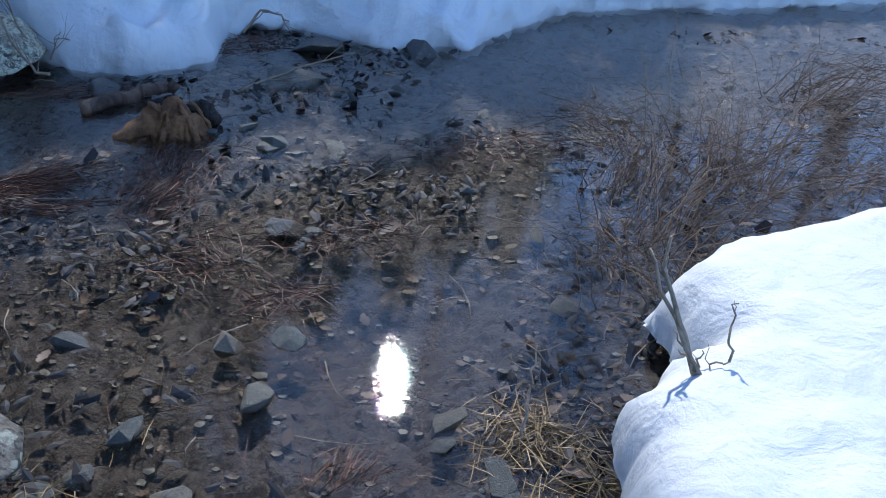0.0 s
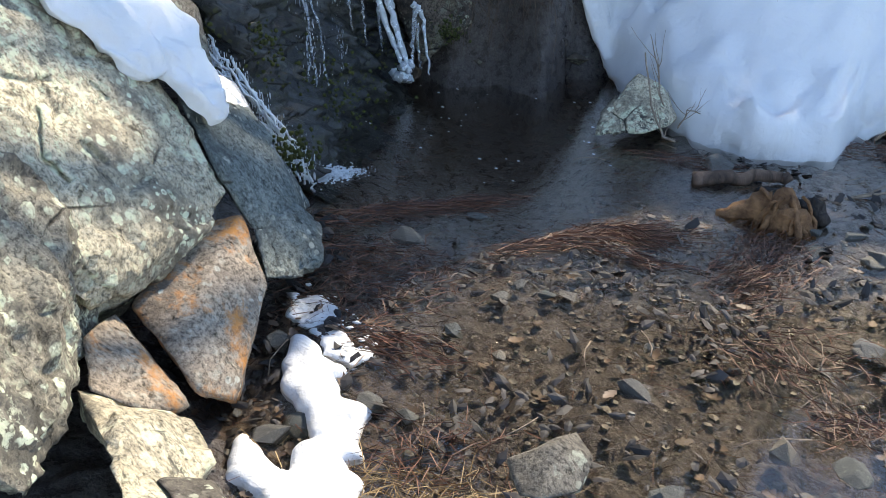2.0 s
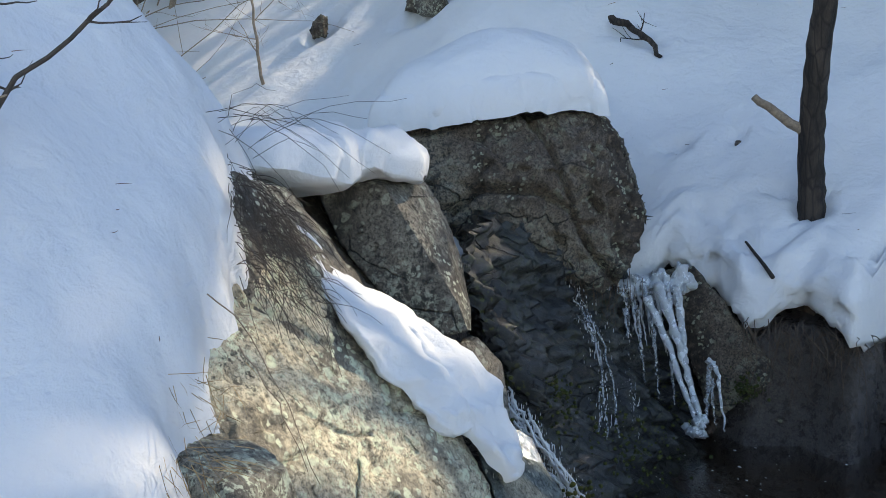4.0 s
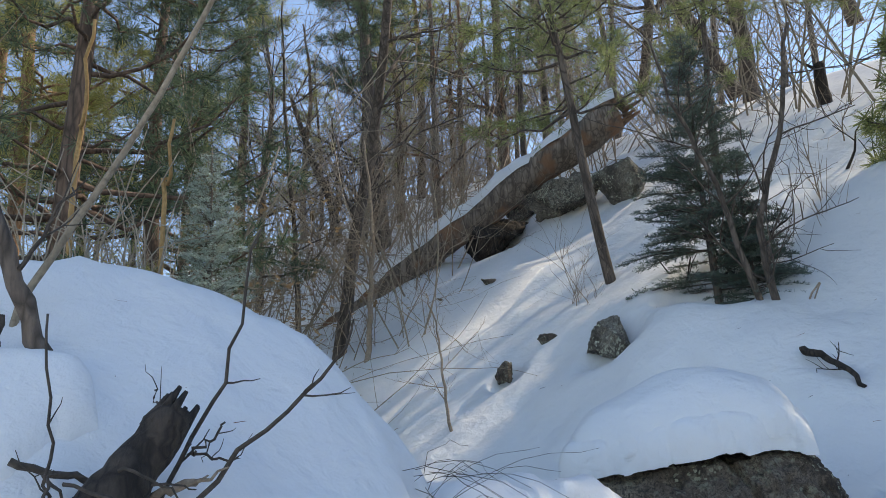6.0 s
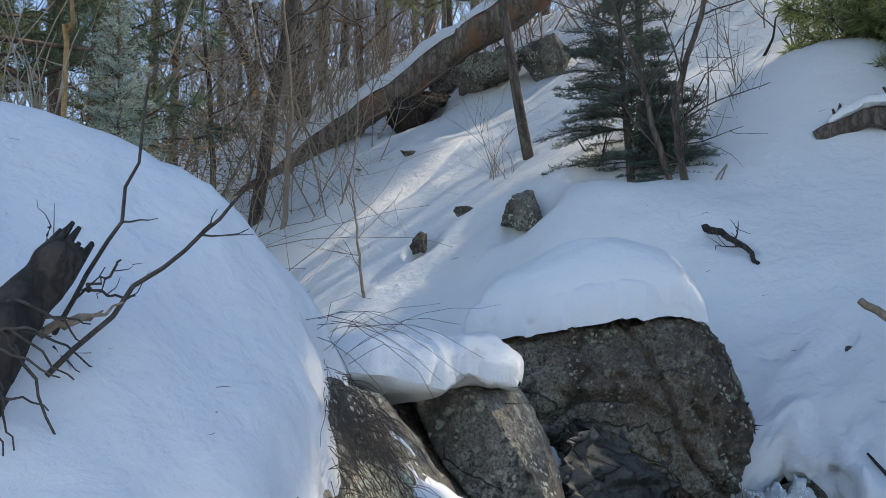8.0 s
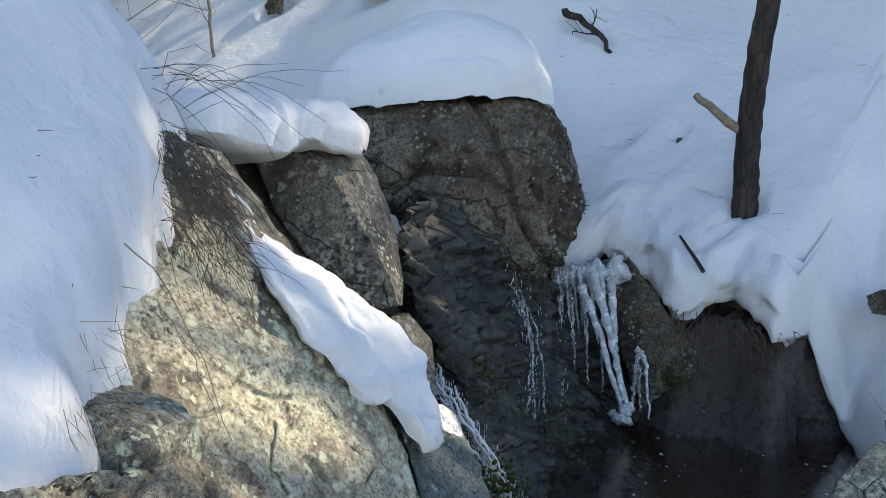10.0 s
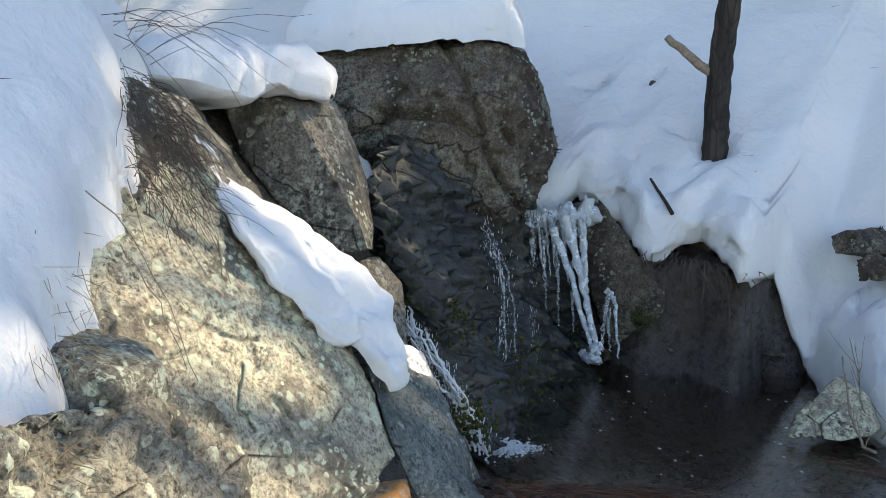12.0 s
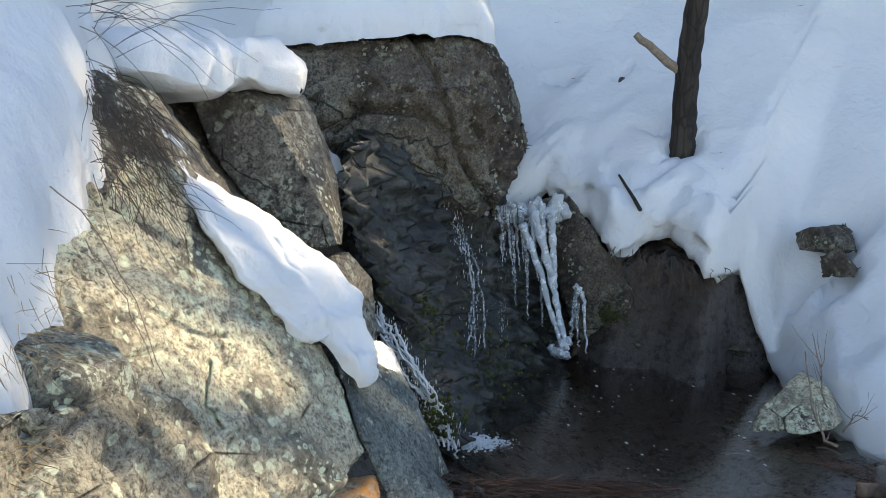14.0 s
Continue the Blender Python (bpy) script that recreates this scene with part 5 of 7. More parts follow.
solo("thin_shoot", g, TWIG, (0.81, 3.02, 0.37), "thin bare shoot standing in the shallows", "twig", "thin shoots")
g = Geo()
forked(g, [(-2.13, 4.21, 0.11), (-2.22, 4.25, 0.33), (-2.31, 4.27, 0.53)], 0.006, 0.002, 6, 98, 0.6, 0.2)
solo("thin_shoot", g, TWIG, (-2.13, 4.21, 0.11), "thin bare twig beside the pool's outlet", "twig", "thin shoots")
g = Geo()
forked(g, [(-2.06, 4.22, 0.07), (-2.02, 4.28, 0.16), (-1.85, 4.32, 0.11)], 0.005, 0.002, 8, 99, 0.8, 0.15)
solo("thin_shoot", g, TWIG, (-2.06, 4.22, 0.07), "thin bare twig beside the pool's outlet", "twig", "thin shoots")

# crumbs of ice and slush on the shore litter
g = Geo()
r = np.random.RandomState(31)
for k in range(120):
    u = r.rand()
    c = np.array((-2.32, 1.81)) * (1 - u) + np.array((-1.91, 1.63)) * u + r.normal(size=2) * [0.055, 0.05]
    if fbm(c[0] * 14, c[1] * 14, 4.0) < -0.1:
        continue
    s = r.uniform(0.003, 0.011) * r.rand() ** 0.4
    g.blob((c[0], c[1], 0.006 + s * 0.15), (s * 1.3, s * 0.8, s * 0.3), 1.3, 2, k * 1.7)
solo("slush", g, SNOW, (-2.0, 1.75, 0), "loose crumbs of ice over needles", "ice", kind="stuff")

# ---------------------------------------------------------------- the fall: water, foam, ice, roots, moss
def droplets(geo, points, n, spread, seed, size=0.003):
    r = np.random.RandomState(seed)
    p = bent(points, 60)
    for k in range(n):
        q = p[r.randint(60)] + r.normal(size=3) * spread
        s = size * r.uniform(0.5, 1.6)
        geo.blob(q, (s * 0.6, s * 0.6, s * r.uniform(1.0, 5.0)), 0.0, 1)


fall = thing("waterfall", (-3.4, 2.9, 0.0), "thin waterfall dripping down mossy rock into a pool", "waterfall")
for k, (pts, n, sp) in enumerate([
    ([(-3.86, 2.32, 1.12), (-3.68, 2.33, 0.85), (-3.52, 2.29, 0.64), (-3.40, 2.21, 0.59)], 130, 0.025),
    ([(-3.42, 2.22, 0.64), (-3.30, 2.29, 0.47), (-3.19, 2.38, 0.27), (-3.05, 2.44, 0.10)], 260, 0.035),
    ([(-4.22, 3.19, 1.02), (-4.07, 3.25, 0.86), (-3.93, 3.25, 0.59), (-3.77, 3.15, 0.27)], 110, 0.05),
    ([(-4.17, 3.20, 0.85), (-4.03, 3.08, 0.45), (-3.83, 3.01, 0.14)], 60, 0.03),
    ([(-3.99, 3.53, 0.72), (-3.78, 3.39, 0.16)], 25, 0.02),
    ([(-3.84, 3.40, 0.47), (-3.78, 3.40, 0.31)], 18, 0.015),
]):
    g = Geo()
    droplets(g, pts, int(n * 2.6), sp, k)
    tagged(part("water_strand", g, FOAM if k < 3 else ICE_CLEAR, fall), kind="stuff")
RILLS = [[(-3.86, 2.32, 1.12), (-3.68, 2.33, 0.85), (-3.52, 2.29, 0.64), (-3.40, 2.21, 0.59)], [(-3.42, 2.22, 0.64), (-3.30, 2.29, 0.47), (-3.19, 2.38, 0.27), (-3.05, 2.44, 0.05)], [(-3.36, 2.26, 0.6), (-3.22, 2.36, 0.36), (-3.12, 2.5, 0.02)], [(-4.22, 3.19, 1.02), (-4.07, 3.25, 0.86), (-3.93, 3.25, 0.59), (-3.77, 3.15, 0.2)]]
q = np.random.RandomState(18)
for k, pts in enumerate(RILLS):
    g = Geo()
    for m in range(5 if k != 3 else 3):
        way = np.array(pts) + q.normal(size=(len(pts), 3)) * 0.03
        g.tube(bent(way, 26, 0.006, q), 0.004 * (1 + 0.8 * np.abs(np.sin(np.arange(26) * 1.3 + m))), 5)
    tagged(part("rivulet", g, ICE_CLEAR if k == 3 else FOAM, fall), "white rivulet running down the rock", kind="stuff")
g = Geo()
r = np.random.RandomState(8)
c0, c1 = np.array((-3.15, 2.58)), np.array((-3.02, 2.81))
for k in range(800):
    u = r.beta(1, 2.2)
    c = c0 + (c1 - c0) * u + r.normal(size=2) * 0.045 * (1 - 0.4 * u)
    s = r.uniform(0.003, 0.009) * (1.2 - 0.7 * u)
    g.blob((c[0], c[1], 0.004 + 0.03 * (1 - u) * r.rand()), (s, s, s * 0.7), 0.3, 1, k)
tagged(part("foam", g, FOAM, fall), "white bubbling foam on dark water", kind="stuff")
g = Geo()
for k in range(45):
    c = np.array((-3.08, 3.68)) + r.normal(size=2) * [0.5, 0.45]
    s = r.uniform(0.003, 0.009)
    g.blob((c[0], c[1], 0.001), (s * 1.6, s, s * 0.4), 0.2, 1, k)
tagged(part("bubbles", g, FOAM, fall), kind="stuff")


def icicle(geo, points, r0, r1, lumps, seed, sides=9):
    p = bent(points, 22, 0.004, np.random.RandomState(seed))
    k = np.arange(22)
    rad = np.linspace(r0, r1, 22) * (1 + lumps * np.sin(k * 1.9 + seed) * np.random.RandomState(seed).uniform(0.4, 1, 22))
    geo.tube(p, np.maximum(rad, 0.0015), sides)


ice = thing("icicle_cluster", (-3.90, 3.83, 0.99), "lumpy milky icicles hanging from a snowy ledge", "icicles")
ICICLES = [
    ([(-3.97, 3.77, 0.99), (-3.85, 3.79, 0.72), (-3.74, 3.79, 0.46), (-3.61, 3.78, 0.17)], 0.034, 0.016, 0.35),
    ([(-4.00, 3.71, 0.91), (-3.87, 3.75, 0.65), (-3.72, 3.76, 0.33), (-3.64, 3.76, 0.20)], 0.028, 0.01, 0.3),
    ([(-3.88, 3.85, 0.96), (-3.81, 3.82, 0.72), (-3.76, 3.80, 0.53)], 0.03, 0.01, 0.3),
    ([(-3.66, 3.87, 0.56), (-3.61, 3.90, 0.48), (-3.52, 3.86, 0.16)], 0.022, 0.004, 0.25),
    ([(-3.65, 3.88, 0.54), (-3.63, 3.83, 0.35), (-3.60, 3.80, 0.19)], 0.02, 0.004, 0.3),
    ([(-4.03, 3.67, 0.84), (-3.98, 3.65, 0.57), (-3.94, 3.63, 0.40)], 0.012, 0.002, 0.2),
    ([(-3.96, 3.72, 0.78), (-3.91, 3.70, 0.51), (-3.86, 3.67, 0.31)], 0.012, 0.002, 0.2),
    ([(-3.89, 3.78, 0.71), (-3.82, 3.75, 0.41), (-3.79, 3.73, 0.28)], 0.014, 0.002, 0.2),
    ([(-3.63, 3.87, 0.45), (-3.59, 3.84, 0.29), (-3.56, 3.83, 0.19)], 0.012, 0.003, 0.2),
    ([(-4.09, 3.62, 0.91), (-4.05, 3.61, 0.70)], 0.012, 0.002, 0.2),
    ([(-3.30, 4.50, 0.62), (-3.25, 4.47, 0.39), (-3.18, 4.44, 0.16)], 0.012, 0.03, 0.3),
    ([(-3.32, 4.38, 0.28), (-3.24, 4.42, 0.21), (-3.18, 4.44, 0.16)], 0.008, 0.018, 0.3),
]
ICE_HUB = np.array((0.0, 0.0, 1.8))
for k, (pts, r0, r1, lump) in enumerate(ICICLES):
    g = Geo()
    icicle(g, [tuple(ICE_HUB + 1.02 * (np.array(q) - ICE_HUB)) for q in pts], r0, r1, lump, k)
    part("icicle", g, ICE if k < 4 or k > 9 else ICE_CLEAR, ice)
for k in range(14):
    g = Geo()
    u = k / 13
    a = np.array((-4.36, 3.70, 0.97)) * (1 - u) + np.array((-4.05, 4.12, 1.02)) * u
    g.blob(a + [0, 0, -0.03 - 0.05 * math.sin(k * 2.1) ** 2], (0.055, 0.05, 0.06 + 0.03 * math.sin(k * 1.7)), 0.7, 3, k)
    part("ice_lump", g, ICE, ice, "glassy lump of ice under the snow lip")
q = np.random.RandomState(61)
for k in range(26):
    u = (k + 0.5) / 26
    a = np.array((-4.34, 3.68, 0.96)) * (1 - u) + np.array((-3.98, 3.95, 0.94)) * u + q.normal(size=3) * [0.04, 0.03, 0.03]
    l = q.uniform(0.08, 0.3) + 0.25 * math.exp(-((u - 0.55) / 0.2) ** 2)
    g = Geo()
    icicle(g, [a, a + [0.12 * l, 0.0, -0.5 * l], a + [0.28 * l, -0.02, -l]], q.uniform(0.012, 0.024), 0.002, 0.3, 20 + k, 7)
    part("icicle", g, ICE if k % 3 else ICE_CLEAR, ice)
for k in range(14):
    part("ice_lump", Geo().blob(np.array((-3.72, 3.84, 0.13)) + q.normal(size=3) * [0.03, 0.03, 0.03], (0.03, 0.024, 0.03), 0.9, 2, k), ICE, ice)
# a thin sheet of ice beside the cascade
g = Geo()
rows = []
for k in range(12):
    u = k / 11
    a = np.array((-2.94, 1.84, 0.71)) * (1 - u) + np.array((-2.71, 1.96, 0.37)) * u
    b = np.array((-2.96, 2.00, 0.65)) * (1 - u) + np.array((-2.71, 2.02, 0.35)) * u
    for j in range(6):
        w = j / 5
        rows.append(a * (1 - w) + b * w + np.array([0.0, 0.0, 0.02 * math.sin(w * 3.1) + 0.012 * fbm(k * 0.6, j * 0.6)]))
g.add(rows, grid_faces(12, 6))
solo("ice_sheet", g, ICE_CLEAR, (-2.82, 1.91, 0.55), "thin milky ice sheet along the cascade", "ice")
# moss cushions and hanging roots
g = Geo()
r = np.random.RandomState(14)
for (a, n, sp) in (((-3.49, 2.51, 0.57), 60, 0.1), ((-3.07, 2.34, 0.23), 40, 0.06), ((-3.60, 2.50, 0.66), 30, 0.06), ((-3.55, 4.05, 0.39), 30, 0.05), ((-3.40, 2.99, 0.22), 40, 0.12)):
    for k in range(n * 4):
        c = np.array(a) + r.normal(size=3) * sp * [1, 1, 0.9]
        s = r.uniform(0.004, 0.013)
        g.blob(c, (s, s, s), 0.4, 1, k)
solo("moss_cushion", g, MOSS, (-3.49, 2.51, 0.57), "olive green moss cushions on wet rock", "moss", kind="stuff")
g = Geo()
for k in range(80):
    u = r.rand()
    a = np.array((-3.57, 4.08, 0.78)) * (1 - u) + np.array((-3.09, 4.54, 0.71)) * u + r.normal(size=3) * 0.03
    l = 0.1 + 0.55 * r.rand() ** 2
    twig(g, [a, a + [0.06 + r.normal() * 0.05, -0.07 + r.normal() * 0.04, -0.4 * l], a + [0.05 + r.normal() * 0.08, -0.06 + r.normal() * 0.06, -l]], 0.003, 0.001, 6, 0.006, k, 4)
for k in range(90):
    u = r.rand()
    a = np.array((-4.30, 2.89, 1.29)) * (1 - u) + np.array((-4.01, 3.59, 1.06)) * u + r.normal(size=3) * 0.05
    l = r.uniform(0.1, 0.4)
    twig(g, [a, a + [0.03, -0.03, -0.5 * l], a + [r.normal() * 0.05, r.normal() * 0.05, -l]], 0.002, 0.001, 5, 0.006, k, 4)
solo("hanging_roots", g, ROOT, (-3.5, 4.7, 0.3), "brown hanging roots and grass under the bank", "roots", kind="stuff")
# dead grass combed down over the grey ledge
g = Geo()
for k in range(320):
    u, w = r.rand(), r.rand()
    a = np.array((-2.99, 0.80, 1.83)) * (1 - u) + np.array((-2.63, 0.70, 1.43)) * u
    b = np.array((-3.16, 1.06, 1.66)) * (1 - u) + np.array((-2.85, 1.10, 1.23)) * u
    c = a * (1 - w) + b * w + np.array([0.02, -0.02, 0.03])
    d = np.array([0.4, 0.3, -0.7]) + r.normal(size=3) * 0.27
    l = r.uniform(0.08, 0.24)
    twig(g, [c, c + d * l * 0.5 + [0, 0, 0.03], c + d * l + r.normal(size=3) * 0.02], 0.0014, 0.0007, 6, 0.004, k, 4)
solo("dead_grass", g, TWIG_DARK, (-2.90, 0.88, 1.54), "flattened dead grass and stems over a rock ledge", "dead grass", kind="stuff")
g = Geo()
for k in range(18):
    a = np.array((-3.12, 0.87, 1.91)) + r.normal(size=3) * [0.05, 0.05, 0.06]
    e = np.array((-3.19, 1.25, 1.87)) + r.normal(size=3) * [0.15, 0.15, 0.13]
    twig(g, [a, 0.5 * (a + e) + np.array([0, 0, 0.06]), e], 0.0013, 0.0006, 7, 0.006, k, 4)
solo("grass_tuft", g, TWIG_DARK, (-3.12, 0.87, 1.91), "dark thin dead stems sticking out of snow", "dead grass")
for k, pts in enumerate([[(-2.24, 0.48, 1.51), (-2.35, 0.67, 1.29), (-2.22, 0.74, 0.98)], [(-1.85, 0.25, 1.07), (-1.90, 0.33, 0.93), (-1.85, 0.33, 0.78)], [(-2.39, 0.60, 1.34), (-2.32, 0.68, 1.17), (-2.25, 0.72, 1.01)]]):
    g = Geo()
    forked(g, pts, 0.002, 0.001, 3, 110 + k, 0.6, 0.1)
    solo("rock_twig", g, TWIG, tuple(pts[1]), "thin dead twig trailing over the boulder", "twig", "twigs on the boulders")
g = Geo()
for (cx, n, ln) in (((-2.03, 0.38, 1.18), 60, 0.1), ((-1.85, 0.29, 0.97), 90, 0.12), ((-2.15, 0.45, 1.30), 40, 0.09)):
    c = np.array(cx) + r.normal(size=(n, 3)) * [0.04, 0.04, 0.04]
    w = np.array([0.6, 0.3, -0.5]) + r.normal(size=(n, 3)) * 0.5
    g.needles(c, w / np.linalg.norm(w, axis=1, keepdims=True), r.uniform(0.5, 1.2, n) * ln, 0.001, 0.06)
solo("rock_needles", g, NEEDLE_TAN, (-1.90, 0.30, 0.95), "dry pine needles lodged on the boulder", "pine needles", kind="stuff")


# ---------------------------------------------------------------- trees
def unit(v):
    return v / (np.linalg.norm(v, axis=-1, keepdims=True) + 1e-9)


def pine_tree(height, radius, first, spread, seed, needles, bark, label, tuft=15, lean=(0.0, 0.0), dense=1.3, blade=0.004):
    """A long-needled pine: trunk, limbs, and tufts of needles towards the limbs' ends."""
    r = np.random.RandomState(seed)
    tree = thing("pine_tree", (0, 0, 0), label, "tree", "pines")
    zs = np.linspace(-0.4, height, 16)
    px = lean[0] * np.maximum(zs, 0) + 0.012 * height * np.sin(zs / height * 5 + seed)
    py = lean[1] * np.maximum(zs, 0) + 0.012 * height * np.cos(zs / height * 4 + seed)
    trunk = np.stack([px, py, zs], 1)
    g = Geo().tube(trunk, radius * np.clip(1 - zs / height, 0.03, 1) ** 0.8, 10)
    part("trunk", g, bark, tree)
    limbs, base, ways = Geo(), [], []
    for k in range(int(height * 5.5 * dense)):
        u = r.uniform(0, 1) ** 0.9
        z = height * (first + (0.985 - first) * u)
        c = np.array([np.interp(z, zs, px), np.interp(z, zs, py), z])
        a = r.uniform(0, 2 * np.pi)
        l = spread * (0.25 + 0.75 * (1 - u) ** 0.75) * r.uniform(0.55, 1.1)
        d = np.array([math.cos(a), math.sin(a), r.uniform(-0.12, 0.3)])
        p = bent([c, c + d * l * 0.5 + [0, 0, -0.05 * l], c + d * l + [0, 0, 0.13 * l]], 7, 0.03 * l, r)
        limbs.tube(p, np.linspace(0.012 + 0.011 * l, 0.004, 7), 4, False)
        m = max(4, int(l / 0.13 * 2.2 * dense))
        t = r.uniform(0.35, 1.0, m) ** 0.8
        q = np.stack([np.interp(t, np.linspace(0, 1, 7), p[:, j]) for j in range(3)], 1)
        out = r.normal(size=(m, 3)) * [1, 1, 0.6]
        q2 = q + out * (0.10 + 0.12 * l) * (1.15 - t)[:, None]
        for a0, b0 in zip(q, q2):
            limbs.add([a0 - [0, 0, 0.004], a0 + [0, 0, 0.004], b0], [(0, 1, 2)])
        base.append(q2)
        ways.append(unit(d * 0.7 + out * 0.5 + [0, 0, 0.25]))
    tagged(part("branchwork", limbs, bark, tree), kind="stuff")
    base, ways = np.concatenate(base), np.concatenate(ways)
    n = len(base)
    b = np.repeat(base, tuft, axis=0)
    w = unit(np.repeat(ways, tuft, axis=0) * 0.55 + r.normal(size=(n * tuft, 3)) * 0.62)
    np.random.seed(seed)
    part("crown", Geo().needles(b + w * 0.02, w, r.uniform(0.1, 0.21, n * tuft), blade, 0.1), needles, tree, smooth=False)
    return tree


def fir_tree(height, radius, spread, seed, needles, label, first=0.06, droop=0.15, category="tree"):
    """A young fir: tiers of flat sprays."""
    r = np.random.RandomState(seed)
    tree = thing("fir_tree", (0, 0, 0), label, category)
    g = Geo().tube(np.stack([0.01 * np.sin(np.arange(9)), 0.01 * np.cos(np.arange(9)), np.linspace(-0.3, height, 9)], 1), np.linspace(radius, 0.006, 9), 8)
    part("trunk", g, BARK_DARK, tree)
    limbs, base, ways, size = Geo(), [], [], []
    z = height * first
    while z < height * 0.985:
        u = z / height
        for k in range(r.randint(8, 11)):
            a = r.uniform(0, 2 * np.pi)
            l = spread * (1 - u) ** 0.85 * r.uniform(0.6, 1.15) + 0.05
            d = np.array([math.cos(a), math.sin(a), 0.05 + 0.45 * u - droop * r.rand()])
            c = np.array([0, 0, z + r.normal() * 0.03])
            p = bent([c, c + d * l * 0.55, c + d * l + [0, 0, -0.08 * l]], 6, 0.012, r)
            limbs.tube(p, np.linspace(0.004 + 0.006 * l, 0.002, 6), 4, False)
            side = unit(np.cross(d, [0, 0, 1.0]))
            m = int(l / 0.035) + 2
            for t in np.linspace(0.18, 1, m):
                q = np.array([np.interp(t, np.linspace(0, 1, 6), p[:, j]) for j in range(3)])
                for s in (-1, 1):
                    tw = unit(unit(d) * 0.75 + side * s * (0.8 + 0.2 * r.normal()) + [0, 0, 0.12 * r.normal()])
                    tl = (0.06 + 0.33 * l * (1 - t)) * r.uniform(0.7, 1.2)
                    e = q + tw * tl
                    limbs.add([q - [0, 0, 0.002], q + [0, 0, 0.002], e], [(0, 1, 2)])
                    kk = max(3, int(tl / 0.011))
                    tt = r.uniform(0.05, 1.05, kk)
                    base.append(q + tw * (tl * tt)[:, None])
                    ways.append(unit(tw * 0.6 + r.normal(size=(kk, 3)) * 0.65 + [0, 0, 0.25]))
        z += 0.11 + 0.05 * r.rand() + 0.03 * height * 0.1
    tagged(part("branchwork", limbs, BARK_DARK, tree), kind="stuff")
    base, ways = np.concatenate(base), np.concatenate(ways)
    np.random.seed(seed)
    part("crown", Geo().needles(base, ways, r.uniform(0.025, 0.05, len(base)), 0.0028, 0.05), needles, tree, smooth=False)
    return tree


def grow(geo, p, d, length, radius, depth, r, wander=0.35, forks=3, sides=5):
    """A bare branch and its twigs."""
    pts = [p]
    for k in range(5):
        d = unit(d + r.normal(size=3) * wander * 0.32 + [0, 0, 0.05])
        pts.append(pts[-1] + d * length / 5)
    geo.tube(pts, np.linspace(radius, radius * 0.45, 6), sides if depth > 0 else 3, depth > 1)
    if depth:
        for k in range(forks + r.randint(0, 2)):
            i = r.randint(1, 6)
            w = unit(d + r.normal(size=3) * 0.75)
            grow(geo, np.asarray(pts[i]), w, length * r.uniform(0.4, 0.75), radius * 0.5, depth - 1, r, wander, forks, max(3, sides - 1))


def bare_tree(name, line, r0, r1, boughs, length, depth, seed, bark, label, group="bare trees", start=0.25, category="tree"):
    """A leafless tree along a given line of trunk points."""
    r = np.random.RandomState(seed)
    tree = thing(name, tuple(line[0]), label, category, group)
    p = bent(line, 18, 0.012, r)
    part("trunk", Geo().tube(p, np.linspace(r0, r1, 18), 9), bark, tree)
    for k in range(boughs):
        g = Geo()
        t = r.uniform(start, 1.0)
        i = int(t * 17)
        d = unit(p[min(i + 1, 17)] - p[max(i - 1, 0)])
        w = unit(d * 0.5 + r.normal(size=3) * [0.8, 0.8, 0.35])
        grow(g, p[i], w, length * r.uniform(0.5, 1.1), max(0.004, (r0 + (r1 - r0) * t) * 0.4), depth, r)
        part("branch", g, bark, tree)
    return tree


def thicket(seed, stems, height, bark, label):
    """A leafless shrub of many stems."""
    r = np.random.RandomState(seed)
    bush = thing("bare_shrub", (0, 0, 0), label, "shrub", "bare shrubs")
    for k in range(stems):
        g = Geo()
        b = np.array([r.normal() * 0.25, r.normal() * 0.25, -0.15])
        grow(g, b, unit(np.array([r.normal() * 0.35, r.normal() * 0.35, 1.0])), height * r.uniform(0.5, 1.1), 0.012 * r.uniform(0.6, 1.3), 2, r, 0.4, 4)
        part("stem", g, bark, bush)
    return bush


def ground_z(x, y):
    return max(hill(x, y), -0.05) + 0.08


def at_spot(x, y, turn=0.0, scale=1.0, sink=0.0):
    return Matrix.Translation((x, y, ground_z(x, y) - sink)) @ Matrix.Rotation(turn, 4, "Z") @ Matrix.Scale(scale, 4)


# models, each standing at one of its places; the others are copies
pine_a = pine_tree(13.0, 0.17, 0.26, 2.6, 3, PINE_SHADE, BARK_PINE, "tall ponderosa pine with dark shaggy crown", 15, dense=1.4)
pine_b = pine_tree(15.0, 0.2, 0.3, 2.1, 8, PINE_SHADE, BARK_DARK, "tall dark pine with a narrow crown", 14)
pine_c = pine_tree(11.0, 0.14, 0.2, 2.0, 12, PINE_SUNLIT, BARK_PINE, "sunlit pine with yellow-green needles", 14)
pine_d = pine_tree(8.5, 0.085, 0.32, 1.7, 17, PINE, BARK_DARK, "slender young pine on the slope", 13, lean=(0.02, -0.03))
pine_shade_low = pine_tree(2.3, 0.05, 0.06, 0.75, 21, PINE, BARK_DARK, "young bushy pine added to shade the far bank", 8, dense=3.0, blade=0.006)
pine_shade_high = pine_tree(7.5, 0.1, 0.83, 1.7, 19, PINE, BARK_DARK, "high-crowned pine added up the hillside to shade the drift", 10, dense=2.2, blade=0.006)
far_a = pine_tree(13.0, 0.16, 0.22, 2.2, 31, PINE, BARK_PINE, "distant pine in the woods", 6, dense=0.75, blade=0.008)
far_b = pine_tree(15.0, 0.17, 0.3, 1.9, 37, PINE_SUNLIT, BARK_DARK, "distant sunlit pine in the woods", 6, dense=0.75, blade=0.008)
